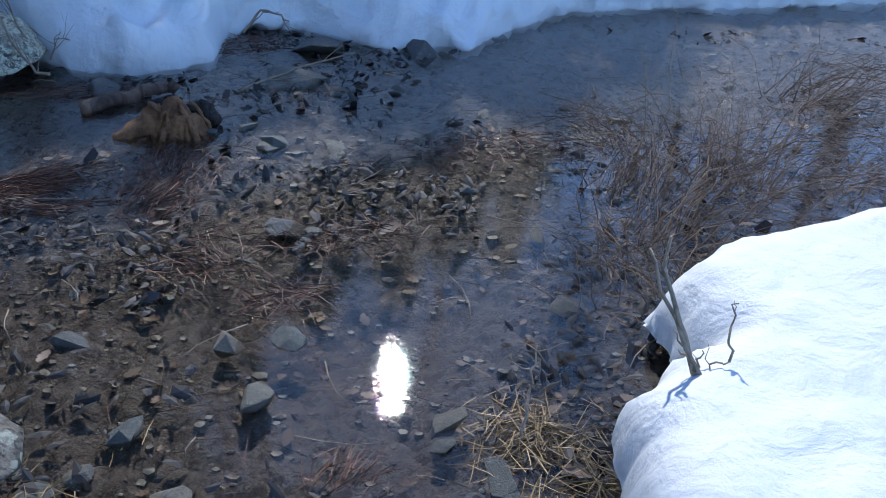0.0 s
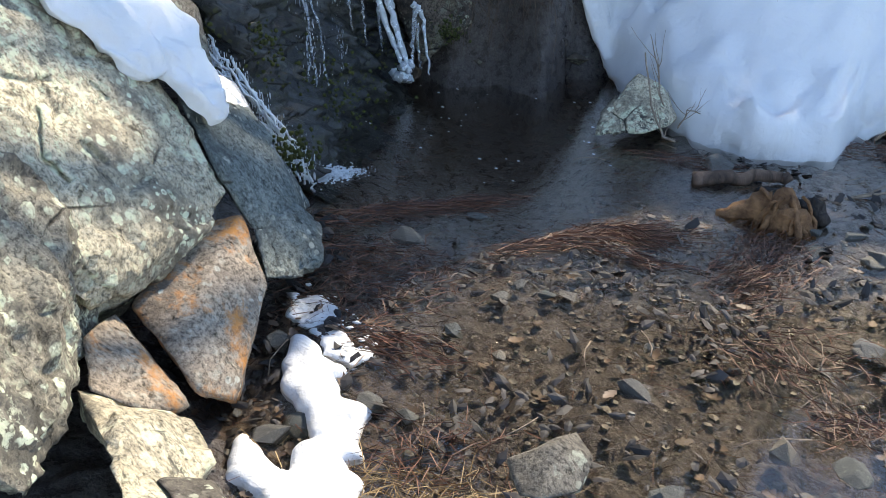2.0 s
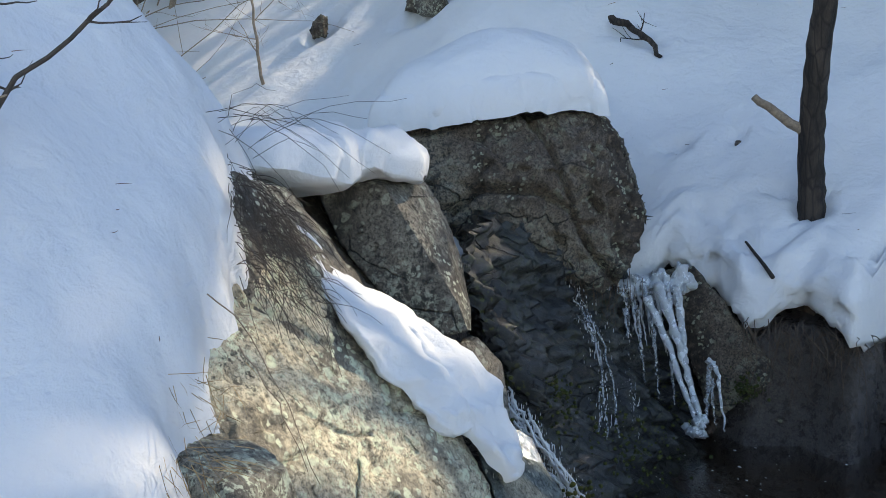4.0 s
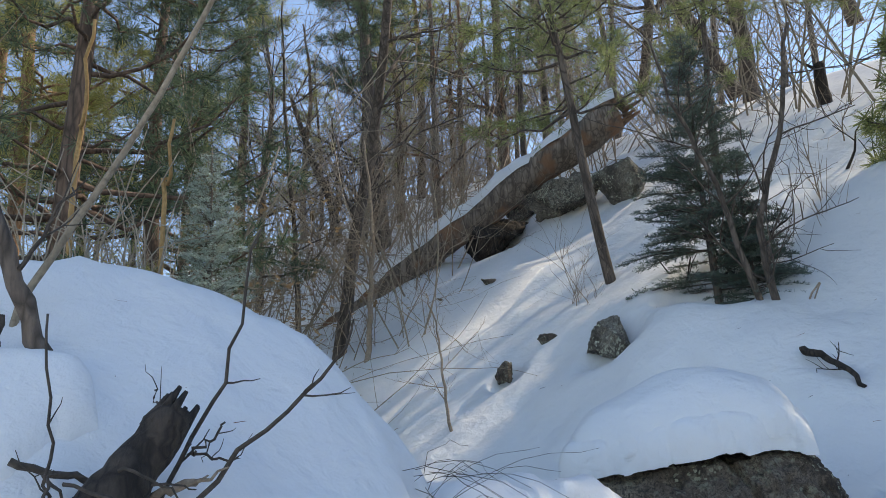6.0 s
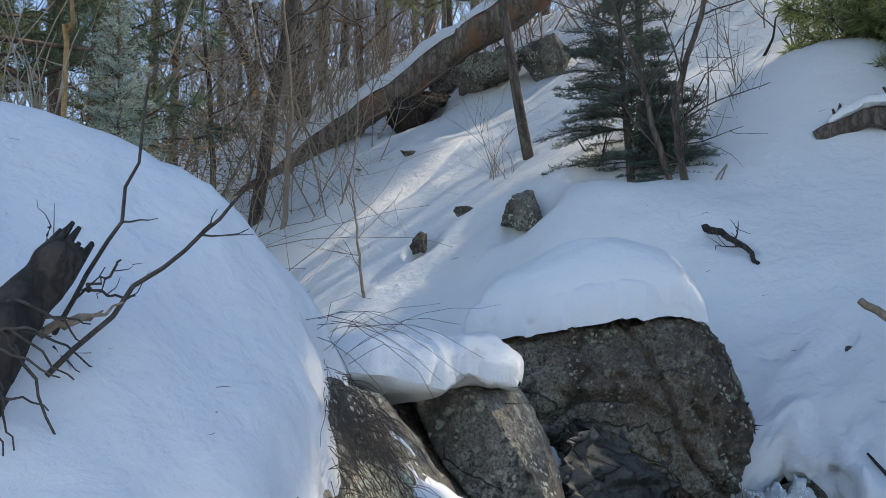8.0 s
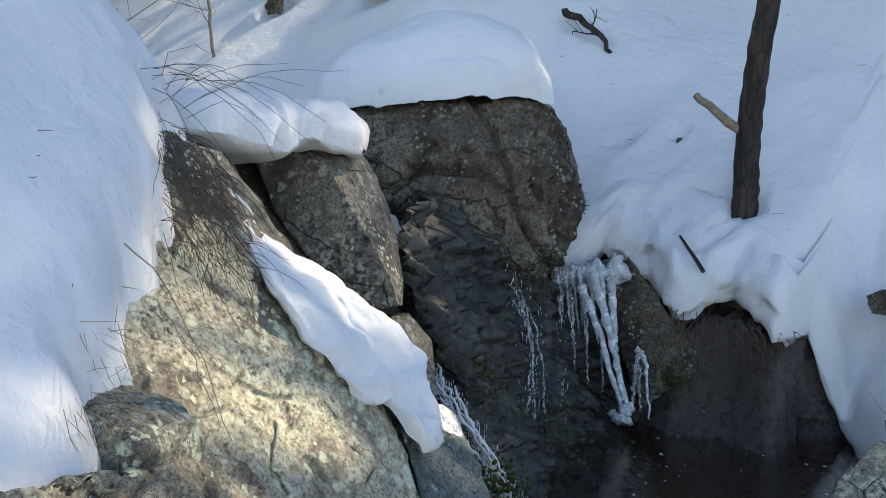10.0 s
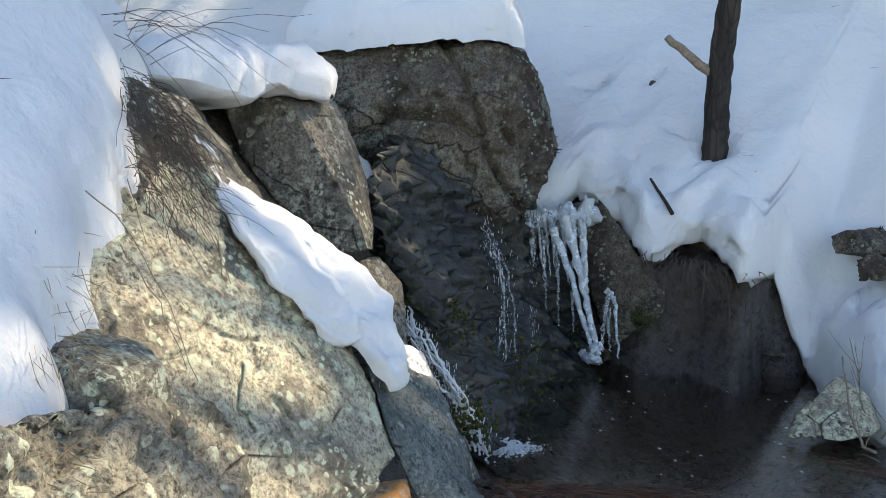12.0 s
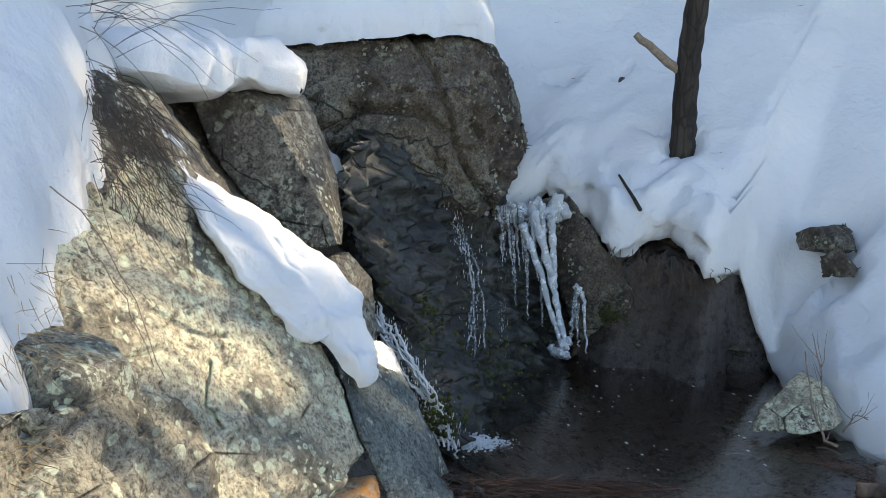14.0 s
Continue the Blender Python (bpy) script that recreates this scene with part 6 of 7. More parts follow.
pine_o = pine_tree(14.0, 0.16, 0.34, 1.9, 23, PINE_SUNLIT, BARK_ORANGE, "old pine with orange plated bark", 13)


def stand(model, spots):
    """The first spot takes the model itself, the rest copies of it."""
    for k, (x, y, turn, scale) in enumerate(spots):
        m = at_spot(x, y, turn, scale)
        if k == 0:
            model.matrix_basis = m
        else:
            copy_thing(model, m).matrix_basis = m


r = np.random.RandomState(42)


def scatter(n, a0, a1, d0, d1, s0, s1, keep=lambda x, y: True):
    """Spots in a sector round the shore: bearings to the left of +y, and distances."""
    out = []
    while len(out) < n:
        a, d = radians(r.uniform(a0, a1)), r.uniform(d0, d1)
        x, y = -d * math.sin(a), d * math.cos(a)
        if keep(x, y) and not (y > 4 and -5.3 < x + 0.0734 * (y - 1) < 3.5):
            out.append((x, y, r.uniform(0, 6.28), r.uniform(s0, s1)))
    return out


def spot(p, turn=0.0, scale=1.0):
    return (p[0], p[1], turn, scale)


stand(pine_a, [spot((-9.24, -0.70, 4.64), 0.3, 1.0), spot((-13.58, 0.32, 5.84), 1.8, 0.95)])
stand(pine_b, [spot((-18.97, 5.43, 9.36), 0.5, 0.95), spot((-24.44, 6.67, 11.51), 2.2, 0.9)])
stand(pine_c, [spot((-27.64, 5.95, 12.24), 0.0, 0.62), spot((-23.17, 8.05, 10.78), 0.9, 1.0), spot((-22.88, 2.85, 9.00), 2.9, 1.1), (-19.5, -1.2, 1.1, 0.9), (-17.5, 0.9, 2.3, 0.75), (-21.0, 6.6, 0.2, 0.8), (-24.0, 9.6, 3.1, 0.8)])
# copies from (-5.4, 9.5) on are added to shade the fall and bank
stand(pine_d, [spot((-10.27, 6.27), 0.4, 0.95), spot((-11.04, 8.95), 1.4, 0.8), spot((-17.56, 8.74), 2.0, 1.0), (-5.4, 9.5, 1.0, 1.0), (-5.9, 11.5, 2.0, 1.1), (-4.95, 8.1, 0.5, 0.72), (-4.7, 10.5, 2.5, 0.8), (-7.2, 9.5, 3.0, 1.0), (-6.6, 13.0, 3.0, 1.2)])
at = pine_d.matrix_basis.translation.copy()
pine_d.matrix_basis = Matrix.Translation(at) @ Matrix.Rotation(radians(9), 4, Vector((0.9, -0.42, 0.0))) @ Matrix.Translation(-at) @ pine_d.matrix_basis
# added high crowns that shade the drift and leave the boulder in sun
stand(pine_shade_high, [(-3.8, 9.4, 1.0, 0.9), (-4.9, 9.2, 3.0, 0.9), (-2.75, 9.8, 2.0, 1.12), (-3.25, 9.6, 3.0, 1.0)])
# added rows of low pines, placed to shade the bank, pool and stream
stand(pine_shade_low, [(-6.0 + 0.75 * k, 11.4 + 0.7 * math.sin(k * 2.3), k * 1.3, 0.9 + 0.2 * math.sin(k * 1.7)) for k in range(5)] + [(-5.2 + 0.75 * k, 10.1 + 0.3 * math.sin(k * 1.9), k * 2.1, 0.75 + 0.15 * math.sin(k * 2.7)) for k in range(4)] + [(-7.4 + 0.62 * k, 9.25 + 0.3 * math.sin(k * 1.7), k * 1.1, (1.1 if k < 8 else 0.85) + 0.2 * math.sin(k * 2.9)) for k in range(14)])
stand(pine_o, [spot((-11.40, -1.59, 5.85), 0.0, 0.9), spot((-16.06, -2.49, 7.46), 2.0, 1.0)])
stand(far_a, scatter(2, 60, 73, 26, 50, 0.9, 1.2) + scatter(3, 83, 112, 26, 50, 0.8, 1.1) + scatter(8, 112, 240, 14, 40, 0.8, 1.1))
stand(far_b, scatter(3, 50, 73, 28, 55, 0.8, 1.2) + scatter(2, 82, 98, 34, 50, 0.7, 0.9) + scatter(8, -70, -12, 16, 40, 0.9, 1.2) + scatter(4, 38, 62, 24, 36, 0.6, 0.9))

fir = fir_tree(3.6, 0.055, 1.12, 5, FIR, "dense young dark green fir on the snowy slope", 0.1)
fir.matrix_basis = at_spot(*(-8.15, 6.21), 0.0, 1.0, 0.05)
fir2 = fir_tree(2.4, 0.04, 0.7, 6, FIR, "small young fir beside a larger one")
fir2.matrix_basis = at_spot(*(-7.68, 6.35), 1.0, 0.8, 0.05)
blue = fir_tree(6.0, 0.09, 1.3, 9, BLUE_FIR, "pale blue-green spruce behind the snowdrift")
blue_top = (-8.42, 0.60, 5.38)
blue.matrix_basis = at_spot(*blue_top[:2], 0.0, (blue_top[2] - ground_z(*blue_top[:2])) / 6.0)

shrub_a = thicket(1, 7, 2.6, TWIG, "bare brown shrub with many thin stems")
shrub_b = thicket(2, 6, 3.4, TWIG_PALE, "tall bare grey shrub with fine twigs")
shrub_c = thicket(3, 8, 1.8, TWIG, "low bare tangled shrub")
shrub_d = thicket(4, 6, 2.4, TWIG_PALE, "bare shrub with tan dead leaves still clinging")
q = np.random.RandomState(44)
g = Geo()
for k in range(420):
    c = np.array([q.normal() * 0.5, q.normal() * 0.5, q.uniform(0.5, 2.3)])
    oak_leaf(g, c, q.uniform(0.05, 0.11), q.uniform(0, 6.28), q.uniform(0.2, 0.8), q)
tagged(part("clinging_leaves", g, BRUSH_LEAF, shrub_d, origin=(0, 0, 0)), kind="stuff")
stand(shrub_d, [spot((-8.34, 0.50, 4.09), 0.0, 0.9), spot((-9.33, 0.17, 4.34), 1.0, 1.1), spot((-7.84, -1.18, 3.89), 2.0, 1.0), spot((-10.31, -0.34, 4.58), 3.0, 1.1), spot((-12.16, 1.75, 4.83), 4.0, 1.1), spot((-10.77, -1.03, 4.68), 5.0, 1.2), spot((-14.50, 2.71, 5.22), 2.5, 1.3), spot((-15.60, 1.70, 5.65), 3.5, 1.5)])
stand(shrub_a, [spot((-13.30, 3.53), 0.0, 0.8), spot((-16.51, 3.78), 1.0, 1.1)] + scatter(20, 66, 84, 15, 32, 1.0, 1.8) + scatter(12, 48, 66, 18, 34, 0.9, 1.8))
stand(shrub_b, [spot((-6.68, -0.60, 3.78), 0.0, 0.9), spot((-6.44, -0.05, 3.56), 2.0, 0.8)] + scatter(22, 72, 102, 11, 28, 1.0, 1.9) + scatter(14, 50, 72, 22, 38, 1.2, 2.2) + [spot((-14.56, 10.51, 10.75), 0.4, 1.7), spot((-13.90, 11.12, 11.03), 1.4, 1.9), spot((-13.46, 11.66, 11.00), 2.0, 1.6), spot((-12.21, 11.60, 10.67), 2.4, 1.9), spot((-11.68, 12.11, 10.69), 3.4, 1.8), spot((-10.48, 11.87, 10.40), 4.4, 1.9)])
stand(shrub_c, [spot((-10.29, 5.67), 0.0, 0.5), spot((-16.63, 5.38), 2.0, 0.7)] + scatter(14, 50, 80, 16, 30, 0.8, 1.4))

# single bare trees
bare_tree("leaning_tree", [(*(-13.79, 3.12), 3.9), (-13.62, 3.33, 5.61), (-12.62, 3.50, 7.62), (-11.30, 3.46, 9.55), (-10.41, 3.36, 10.75)], 0.12, 0.05, 9, 1.5, 2, 31, BARK_DARK, "dark leaning trunk rising through bare shrubs")
bare_tree("sapling", [(*(-16.19, 2.96), 4.9), (-14.70, 2.61, 6.48), (-14.03, 2.34, 8.34), (-13.09, 2.13, 10.13)], 0.06, 0.012, 12, 1.2, 2, 32, BARK_DARK, "straight thin bare sapling")
bare_tree("sapling", [(*(-12.91, 3.33), 3.6), (-12.55, 3.35, 4.79), (-12.22, 3.33, 5.94), (-11.81, 3.12, 7.15)], 0.05, 0.015, 10, 1.0, 2, 33, TWIG, "thin bare sapling among shrubs")
bare_tree("crooked_oak", [(*(-22.69, 5.30, 8.10)[:2], 5.0), (-22.34, 5.23, 9.29), (-21.91, 4.52, 10.89), (-21.29, 3.78, 12.57)], 0.2, 0.05, 10, 3.0, 3, 34, BARK_DARK, "crooked bare oak with spreading limbs")
bare_tree("slope_tree", [(*(-7.13, 6.14), 3.2), (-7.16, 6.13, 3.76), (-7.04, 5.99, 4.50), (-6.66, 6.04, 5.23), (-6.13, 5.93, 6.28)], 0.05, 0.02, 10, 1.3, 2, 35, BARK_DARK, "bare dark stem beside the fir")
bare_tree("slope_tree", [(*(-7.33, 6.24), 3.2), (-7.32, 5.96, 4.16), (-7.32, 5.71, 5.08), (-7.33, 5.33, 5.91), (-7.25, 5.07, 6.60)], 0.04, 0.012, 10, 1.2, 2, 36, BARK_DARK, "thin bare stem leaning across the fir")
bare_tree("slope_sapling", [(*(-9.41, 3.37), 2.4), (-9.46, 3.31, 3.06), (-9.39, 3.25, 3.68), (-9.33, 3.10, 4.19)], 0.022, 0.006, 8, 0.7, 2, 37, TWIG, "small bare sapling standing in snow")
bare_tree("hill_tree", [(-15.07, 13.54, 10.47), (-14.47, 12.98, 12.19), (-13.68, 12.00, 14.25)], 0.22, 0.14, 8, 2.5, 2, 38, BARK_DARK, "tall dark trunk high on the slope", start=0.4)
bare_tree("hill_tree", [(-15.90, 13.85, 11.08), (-15.77, 12.75, 12.76), (-15.66, 11.46, 14.27), (-15.33, 10.48, 15.50)], 0.2, 0.12, 8, 2.5, 2, 39, BARK_DARK, "leaning dark trunk high on the slope", start=0.4)
bare_tree("hill_tree", [(-19.38, 13.57, 12.74), (-17.92, 13.23, 15.34), (-16.95, 12.53, 17.14)], 0.16, 0.1, 8, 2.5, 2, 40, BARK_DARK, "straight dark trunk behind the fallen log", start=0.3)
bare_tree("hill_tree", [(-14.13, 16.22, 12.47), (-13.83, 15.58, 13.76), (-13.33, 15.08, 14.92)], 0.2, 0.12, 8, 2.5, 2, 41, BARK_DARK, "dark trunk at the top of the slope", start=0.3)
bare_tree("hill_tree", [(-20.45, 9.56, 10.23), (-19.80, 9.26, 11.95), (-18.34, 8.62, 14.86)], 0.17, 0.1, 8, 2.5, 2, 43, BARK_GREY, "grey dead trunk beyond the fallen log", start=0.3)
for k, (u, a) in enumerate([(0, 70.0), (1, 66.0), (2, 62.0), (3, 60.0), (4, 75.0), (5, 72.5), (6, 68.0), (7, 64.0), (8, 57.0), (9, 53.0), (10, 50.0), (11, 46.0), (12, 79.0), (13, 82.0), (14, 86.0), (15, 90.0)]):
    d = 20.0 + (u * 7 % 13)
    x, y = -d * math.sin(radians(a)), d * math.cos(radians(a))
    z = ground_z(x, y)
    bare_tree("bare_oak", [(x, y, z - 0.3), (x + 0.2, y, z + 2.5), (x - 0.2 + 0.05 * u, y + 0.2, z + 5.0), (x + 0.3, y, z + 7.5)], 0.11, 0.03, 12, 2.2, 2, 200 + u, BARK_DARK if u % 3 else BARK_GREY, "slender bare oak in the woods", start=0.2)
# bare trees up the hill behind the far bank, whose shadows dapple the stream
for k, (x, y, h) in enumerate([(-0.2, 12.0, 8.0), (2.6, 9.5, 7.0), (-3.4, 12.5, 8.5), (4.6, 12.0, 8.0)]):
    z = ground_z(x, y)
    bare_tree("bare_oak", [(x, y, z - 0.3), (x + 0.1, y, z + h * 0.35), (x - 0.2, y + 0.1, z + h * 0.7), (x, y, z + h)], 0.045, 0.018, 12, 2.2, 2, 300 + k, BARK_DARK, "bare oak up the far hillside", start=0.25)

# two unseen oaks, lined up with the sun to band the boulder with shadow
bare_tree("forked_oak", [(-3.45, 10.0, 3.3), (-3.22, 10.0, 6.0), (-3.05, 10.0, 7.8), (-2.94, 10.0, 8.82), (-2.87, 10.0, 9.5), (-2.7, 10.0, 11.5)], 0.11, 0.07, 6, 1.2, 1, 310, BARK_DARK, "unseen bare oak added to cast a shadow band on the boulder", start=0.75)
bare_tree("forked_oak", [(-3.5, 10.15, 3.3), (-3.2, 10.1, 6.2), (-3.1, 10.0, 7.9), (-3.33, 10.0, 8.59), (-3.64, 10.0, 9.41), (-4.0, 10.0, 10.4)], 0.1, 0.06, 6, 1.2, 1, 311, BARK_DARK, "unseen leaning oak added to cast the boulder's upper shadow band", start=0.8)

# dead trunk on the snowy bank above the pool
snag = thing("dead_tree", (-3.70, 4.88, 1.32), "dark dead trunk standing in the snow with one side branch", "tree")
part("trunk", Geo().tube(bent([(-3.70, 4.88, 1.13), (-3.72, 4.91, 1.45), (-3.70, 4.87, 1.92), (-3.58, 4.78, 2.53), (-3.47, 4.72, 2.95), (-3.24, 4.52, 3.80)], 40, 0.002, r), np.linspace(0.092, 0.06, 40) * (1 + 0.05 * np.sin(np.arange(40) * 2.9)), 14), CHARRED, snag)
g = Geo()
twig(g, [(-3.74, 4.84, 1.90), (-3.83, 4.72, 2.01), (-3.91, 4.57, 2.13)], 0.035, 0.024, 8, 0.004, 3, 7)
part("branch", g, TWIG, snag)

# ---------------------------------------------------------------- the fallen log and rocks on the slope
log = thing("fallen_log", (-15.04, 5.91, 6.76), "huge fallen barkless pine trunk resting across the slope", "log")
p = bent([(-16.27, 2.85, 4.56), (-15.81, 4.28, 5.67), (-15.01, 5.90, 6.87), (-14.10, 7.25, 7.91), (-13.15, 8.39, 8.73)], 30, 0.02, r)
rad = np.linspace(0.2, 0.36, 30)
part("trunk", Geo().tube(p, rad, 14), BARK_GREY, log)
for k in range(14):
    a = k * 0.45
    e = p[-1] + np.array([0, 0.24 * math.cos(a), 0.24 * math.sin(a)])
    part("splinter", Geo().tube([e, e + unit(p[-1] - p[-3]) * (0.15 + 0.3 * r.rand())], [0.07, 0.015], 5), BARK_GREY, log)
v = []
for k in range(30):
    for j in range(7):
        a = math.pi * (0.2 + 0.62 * j / 6)
        side = unit(np.cross(p[min(k + 1, 29)] - p[max(k - 1, 0)], [0, 0, 1.0]))
        rr = rad[k] + 0.03 + 0.28 * math.sin(math.pi * j / 6) * (0.6 + 0.6 * fbm(k * 0.25, 3.0))
        v.append(p[k] + side * math.cos(a) * rr + np.array([0, 0, 1]) * math.sin(a) * rr)
solo("snow_on_log", Geo().add(v, grid_faces(30, 7)), SNOW, tuple(p[10]), "ridge of snow lying along the fallen log", "snow")


def slope_rock(u, size, label, mat=GRANITE_DARK, seed=0.0, lift=0.0):
    """A rock half sunk in the slope at a plan spot."""
    r = np.random.RandomState(int(seed * 10))
    z = ground_z(u[0], u[1]) + lift
    c = [np.array([u[0], u[1], z]) + r.normal(size=3) * np.array(size) * 0.55 for k in range(16)]
    return boulder([tuple(q) for q in c], mat, label, size=max(size) / 14, rough=max(size) * 0.14, seed=seed, name="rock", category="rock", group="rocks on the slope")


slope_rock((-8.42, 4.92), (0.4, 0.4, 0.36), "mossy rock showing through the snow", GRANITE_GREY, 1.1, 0.41)
slope_rock((-9.87, 4.27), (0.16, 0.16, 0.24), "small dark rock in the snow", GRANITE_DARK, 2.3, 0.11)
slope_rock((-9.89, 4.92), (0.16, 0.16, 0.1), "low rock half buried in snow", GRANITE_DARK, 3.1, 0.12)
slope_rock((-12.33, 5.39), (0.25, 0.25, 0.12), "dark rock edge below a snow hummock", GRANITE_DARK, 3.7, 0.2)
slope_rock((-13.71, 7.76), (0.7, 0.6, 0.5), "large grey outcrop below the fallen log", GRANITE_GREY, 4.4, 0.5)
slope_rock((-12.92, 8.24), (0.6, 0.5, 0.45), "grey outcrop patched with snow", GRANITE_GREY, 5.2, 0.4)
# near-black lump in place of the shade in the hollow
slope_rock((-14.99, 6.33), (0.7, 0.6, 0.55), "black rock standing in for the shaded hollow under the log", CHARRED, 6.6, 0.25)
slope_rock((-15.62, 7.55), (0.6, 0.6, 0.4), "dark rock under the fallen log", GRANITE_DARK, 7.5, 0.25)
slope_rock((-2.78, 5.23), (0.22, 0.2, 0.16), "dark rock in a hollow of the snow", GRANITE_DARK, 8.8, -0.28)
slope_rock((-2.55, 4.99), (0.12, 0.1, 0.08), "dark grassy rock in a hollow of the snow", GRANITE_DARK, 9.9, -0.16)
slope_rock((-4.85, 4.86), (0.12, 0.08, 0.06), "rock tip in a melted hole in the snow", GRANITE_DARK, 10.9, 0.04)
slope_rock((-4.54, 5.18), (0.05, 0.05, 0.05), "small rock tip in a melted hole in the snow", GRANITE_DARK, 10.2, 0.07)
slope_rock((-3.96, 4.90), (0.13, 0.06, 0.05), "bare spot beside the dead trunk", EARTH, 11.4, 0.05)
# dark rock used as the shade of a gap below the snow
slope_rock((-8.02, 8.33), (0.15, 0.15, 0.06), "dark rock standing in for the shaded gap under a snow edge", GRANITE_DARK, 12.4, 0.05)


def slope_log(name, line, r0, r1, label, mat, seed, shoots=5, length=0.4, category="log"):
    ob = thing(name, tuple(line[0]), label, category)
    p = bent(line, 12, 0.012, np.random.RandomState(seed))
    part("trunk", Geo().tube(p, np.linspace(r0, r1, 12), 9), mat, ob)
    q = np.random.RandomState(seed)
    for k in range(shoots):
        g = Geo()
        grow(g, p[q.randint(2, 11)], unit(q.normal(size=3) + [0, 0, 0.6]), length * q.uniform(0.4, 1), r1 * 0.45, 1, q)
        part("branch", g, mat, ob)
    return ob


slope_log("fallen_branch", [(-6.22, 5.48, 2.99), (-6.00, 5.55, 2.90), (-5.60, 5.49, 2.59)], 0.04, 0.018, "dark dead branch lying on the snow", CHARRED, 51, 4, 0.25, "branch")
slope_log("half_buried_log", [(-6.64, 7.56, 4.12), (-6.3, 7.85, 4.26), (-5.9, 8.02, 4.18), (-5.43, 8.1, 3.98)], 0.09, 0.15, "rotten log half buried under snow", BARK_DARK, 52, 4, 0.35)
snow_tongue("snow_on_log", [(-6.55, 7.64, 4.26), (-6.2, 7.92, 4.4), (-5.8, 8.08, 4.3), (-5.3, 8.15, 4.1)], [0.08, 0.14, 0.15, 0.1], 0.1, "thick snow lying on a rotten log", 31.0)
slope_log("half_buried_log", [(-9.18, 9.40, 6.08), (-8.87, 9.63, 5.90), (-8.45, 9.80, 6.02)], 0.1, 0.06, "broken branchy log in the snow", CHARRED, 53, 6, 0.8)
slope_log("deadfall", [(-8.99, 5.97, 4.20), (-8.50, 6.32, 4.09), (-7.84, 6.76, 4.20)], 0.1, 0.07, "dark deadfall under the young fir", CHARRED, 54, 8, 0.7)
slope_log("deadfall", [(-8.79, 5.96, 4.01), (-8.41, 6.53, 4.28), (-8.07, 6.92, 4.75)], 0.06, 0.04, "dead branches piled under the fir", CHARRED, 55, 8, 0.7)
g = Geo()
twig(g, [(-3.85, 4.43, 1.21), (-3.69, 4.36, 1.12), (-3.53, 4.28, 1.03)], 0.008, 0.014, 7, 0.001, 56, 8)
solo("buried_stick", g, CHARRED, (-3.85, 4.43, 1.21), "dark stick sunk in the snow", "stick")
slope_log("tree_stump", [(-11.55, 12.02, 8.63), (-11.44, 11.89, 9.05), (-11.35, 11.79, 9.35)], 0.13, 0.1, "charred stump high on the slope", CHARRED, 57, 2, 0.5, "stump")
g = Geo()
twig(g, [(-7.09, 6.33, 3.28), (-6.95, 6.38, 3.66), (-6.84, 6.45, 3.81), (-6.91, 6.42, 3.68), (-6.97, 6.40, 3.49)], 0.012, 0.006, 14, 0.003, 5, 5)
solo("bent_vine", g, TWIG, (-7.09, 6.33, 3.28), "dark looped vine stem in snow", "vine")
for k, pts in enumerate([[(-8.30, 8.19, 4.67), (-8.20, 8.02, 5.37), (-8.10, 7.82, 6.00)], [(-7.95, 8.01, 4.01), (-7.96, 7.80, 4.69), (-7.93, 7.64, 5.17)], [(-9.70, 10.26, 6.91), (-9.59, 10.19, 7.23), (-9.36, 10.25, 7.51)]]):
    g = Geo()
    forked(g, pts, 0.014, 0.006, 9, 130 + k, 0.9, 0.9)
    solo("slope_twigs", g, TWIG, pts[0], "bare curling twigs over the snow slope", "shrub", "twigs on the slope", "stuff")

# ---------------------------------------------------------------- on the near snowdrift
near = thing("dead_sapling", (-2.92, -0.35, 2.26), "dark bare sapling leaning out of the drift", "tree")
part("trunk", Geo().tube(bent([(-2.93, -0.32, 2.20), (-2.90, -0.39, 2.39), (-2.87, -0.46, 2.58), (-2.83, -0.53, 2.76), (-2.78, -0.63, 3.00), (-2.70, -0.73, 3.25)], 20, 0.005, r), np.linspace(0.031, 0.021, 20) * (1 + 0.12 * np.sin(np.arange(20) * 2.3)), 12), BARK_DARK, near)
for k, (pts, a, b) in enumerate([([(-2.71, -0.65, 3.16), (-2.64, -0.60, 3.30), (-2.55, -0.54, 3.46), (-2.47, -0.50, 3.58)], 0.022, 0.014), ([(-2.88, -0.49, 2.46), (-2.86, -0.50, 2.30), (-2.82, -0.54, 2.19)], 0.012, 0.006), ([(-2.85, -0.45, 2.59), (-2.82, -0.37, 2.73), (-2.79, -0.32, 2.83)], 0.008, 0.003)]):
    g = Geo()
    forked(g, pts, a, b, 3, 140 + k, 0.5, 0.2)
    part("branch", g, TWIG if k == 0 else TWIG_DARK, near)
whip = thing("long_whip", (-3.10, -0.51, 2.42), "long pale bare stem slanting across the drift", "stem")
g = Geo()
twig(g, [(-3.11, -0.53, 2.30), (-3.07, -0.44, 2.58), (-2.96, -0.21, 2.97), (-2.79, -0.01, 3.33), (-2.59, 0.13, 3.63), (-2.50, 0.17, 3.74)], 0.014, 0.007, 24, 0.003, 8, 7)
part("stem", g, TWIG_PALE, whip)
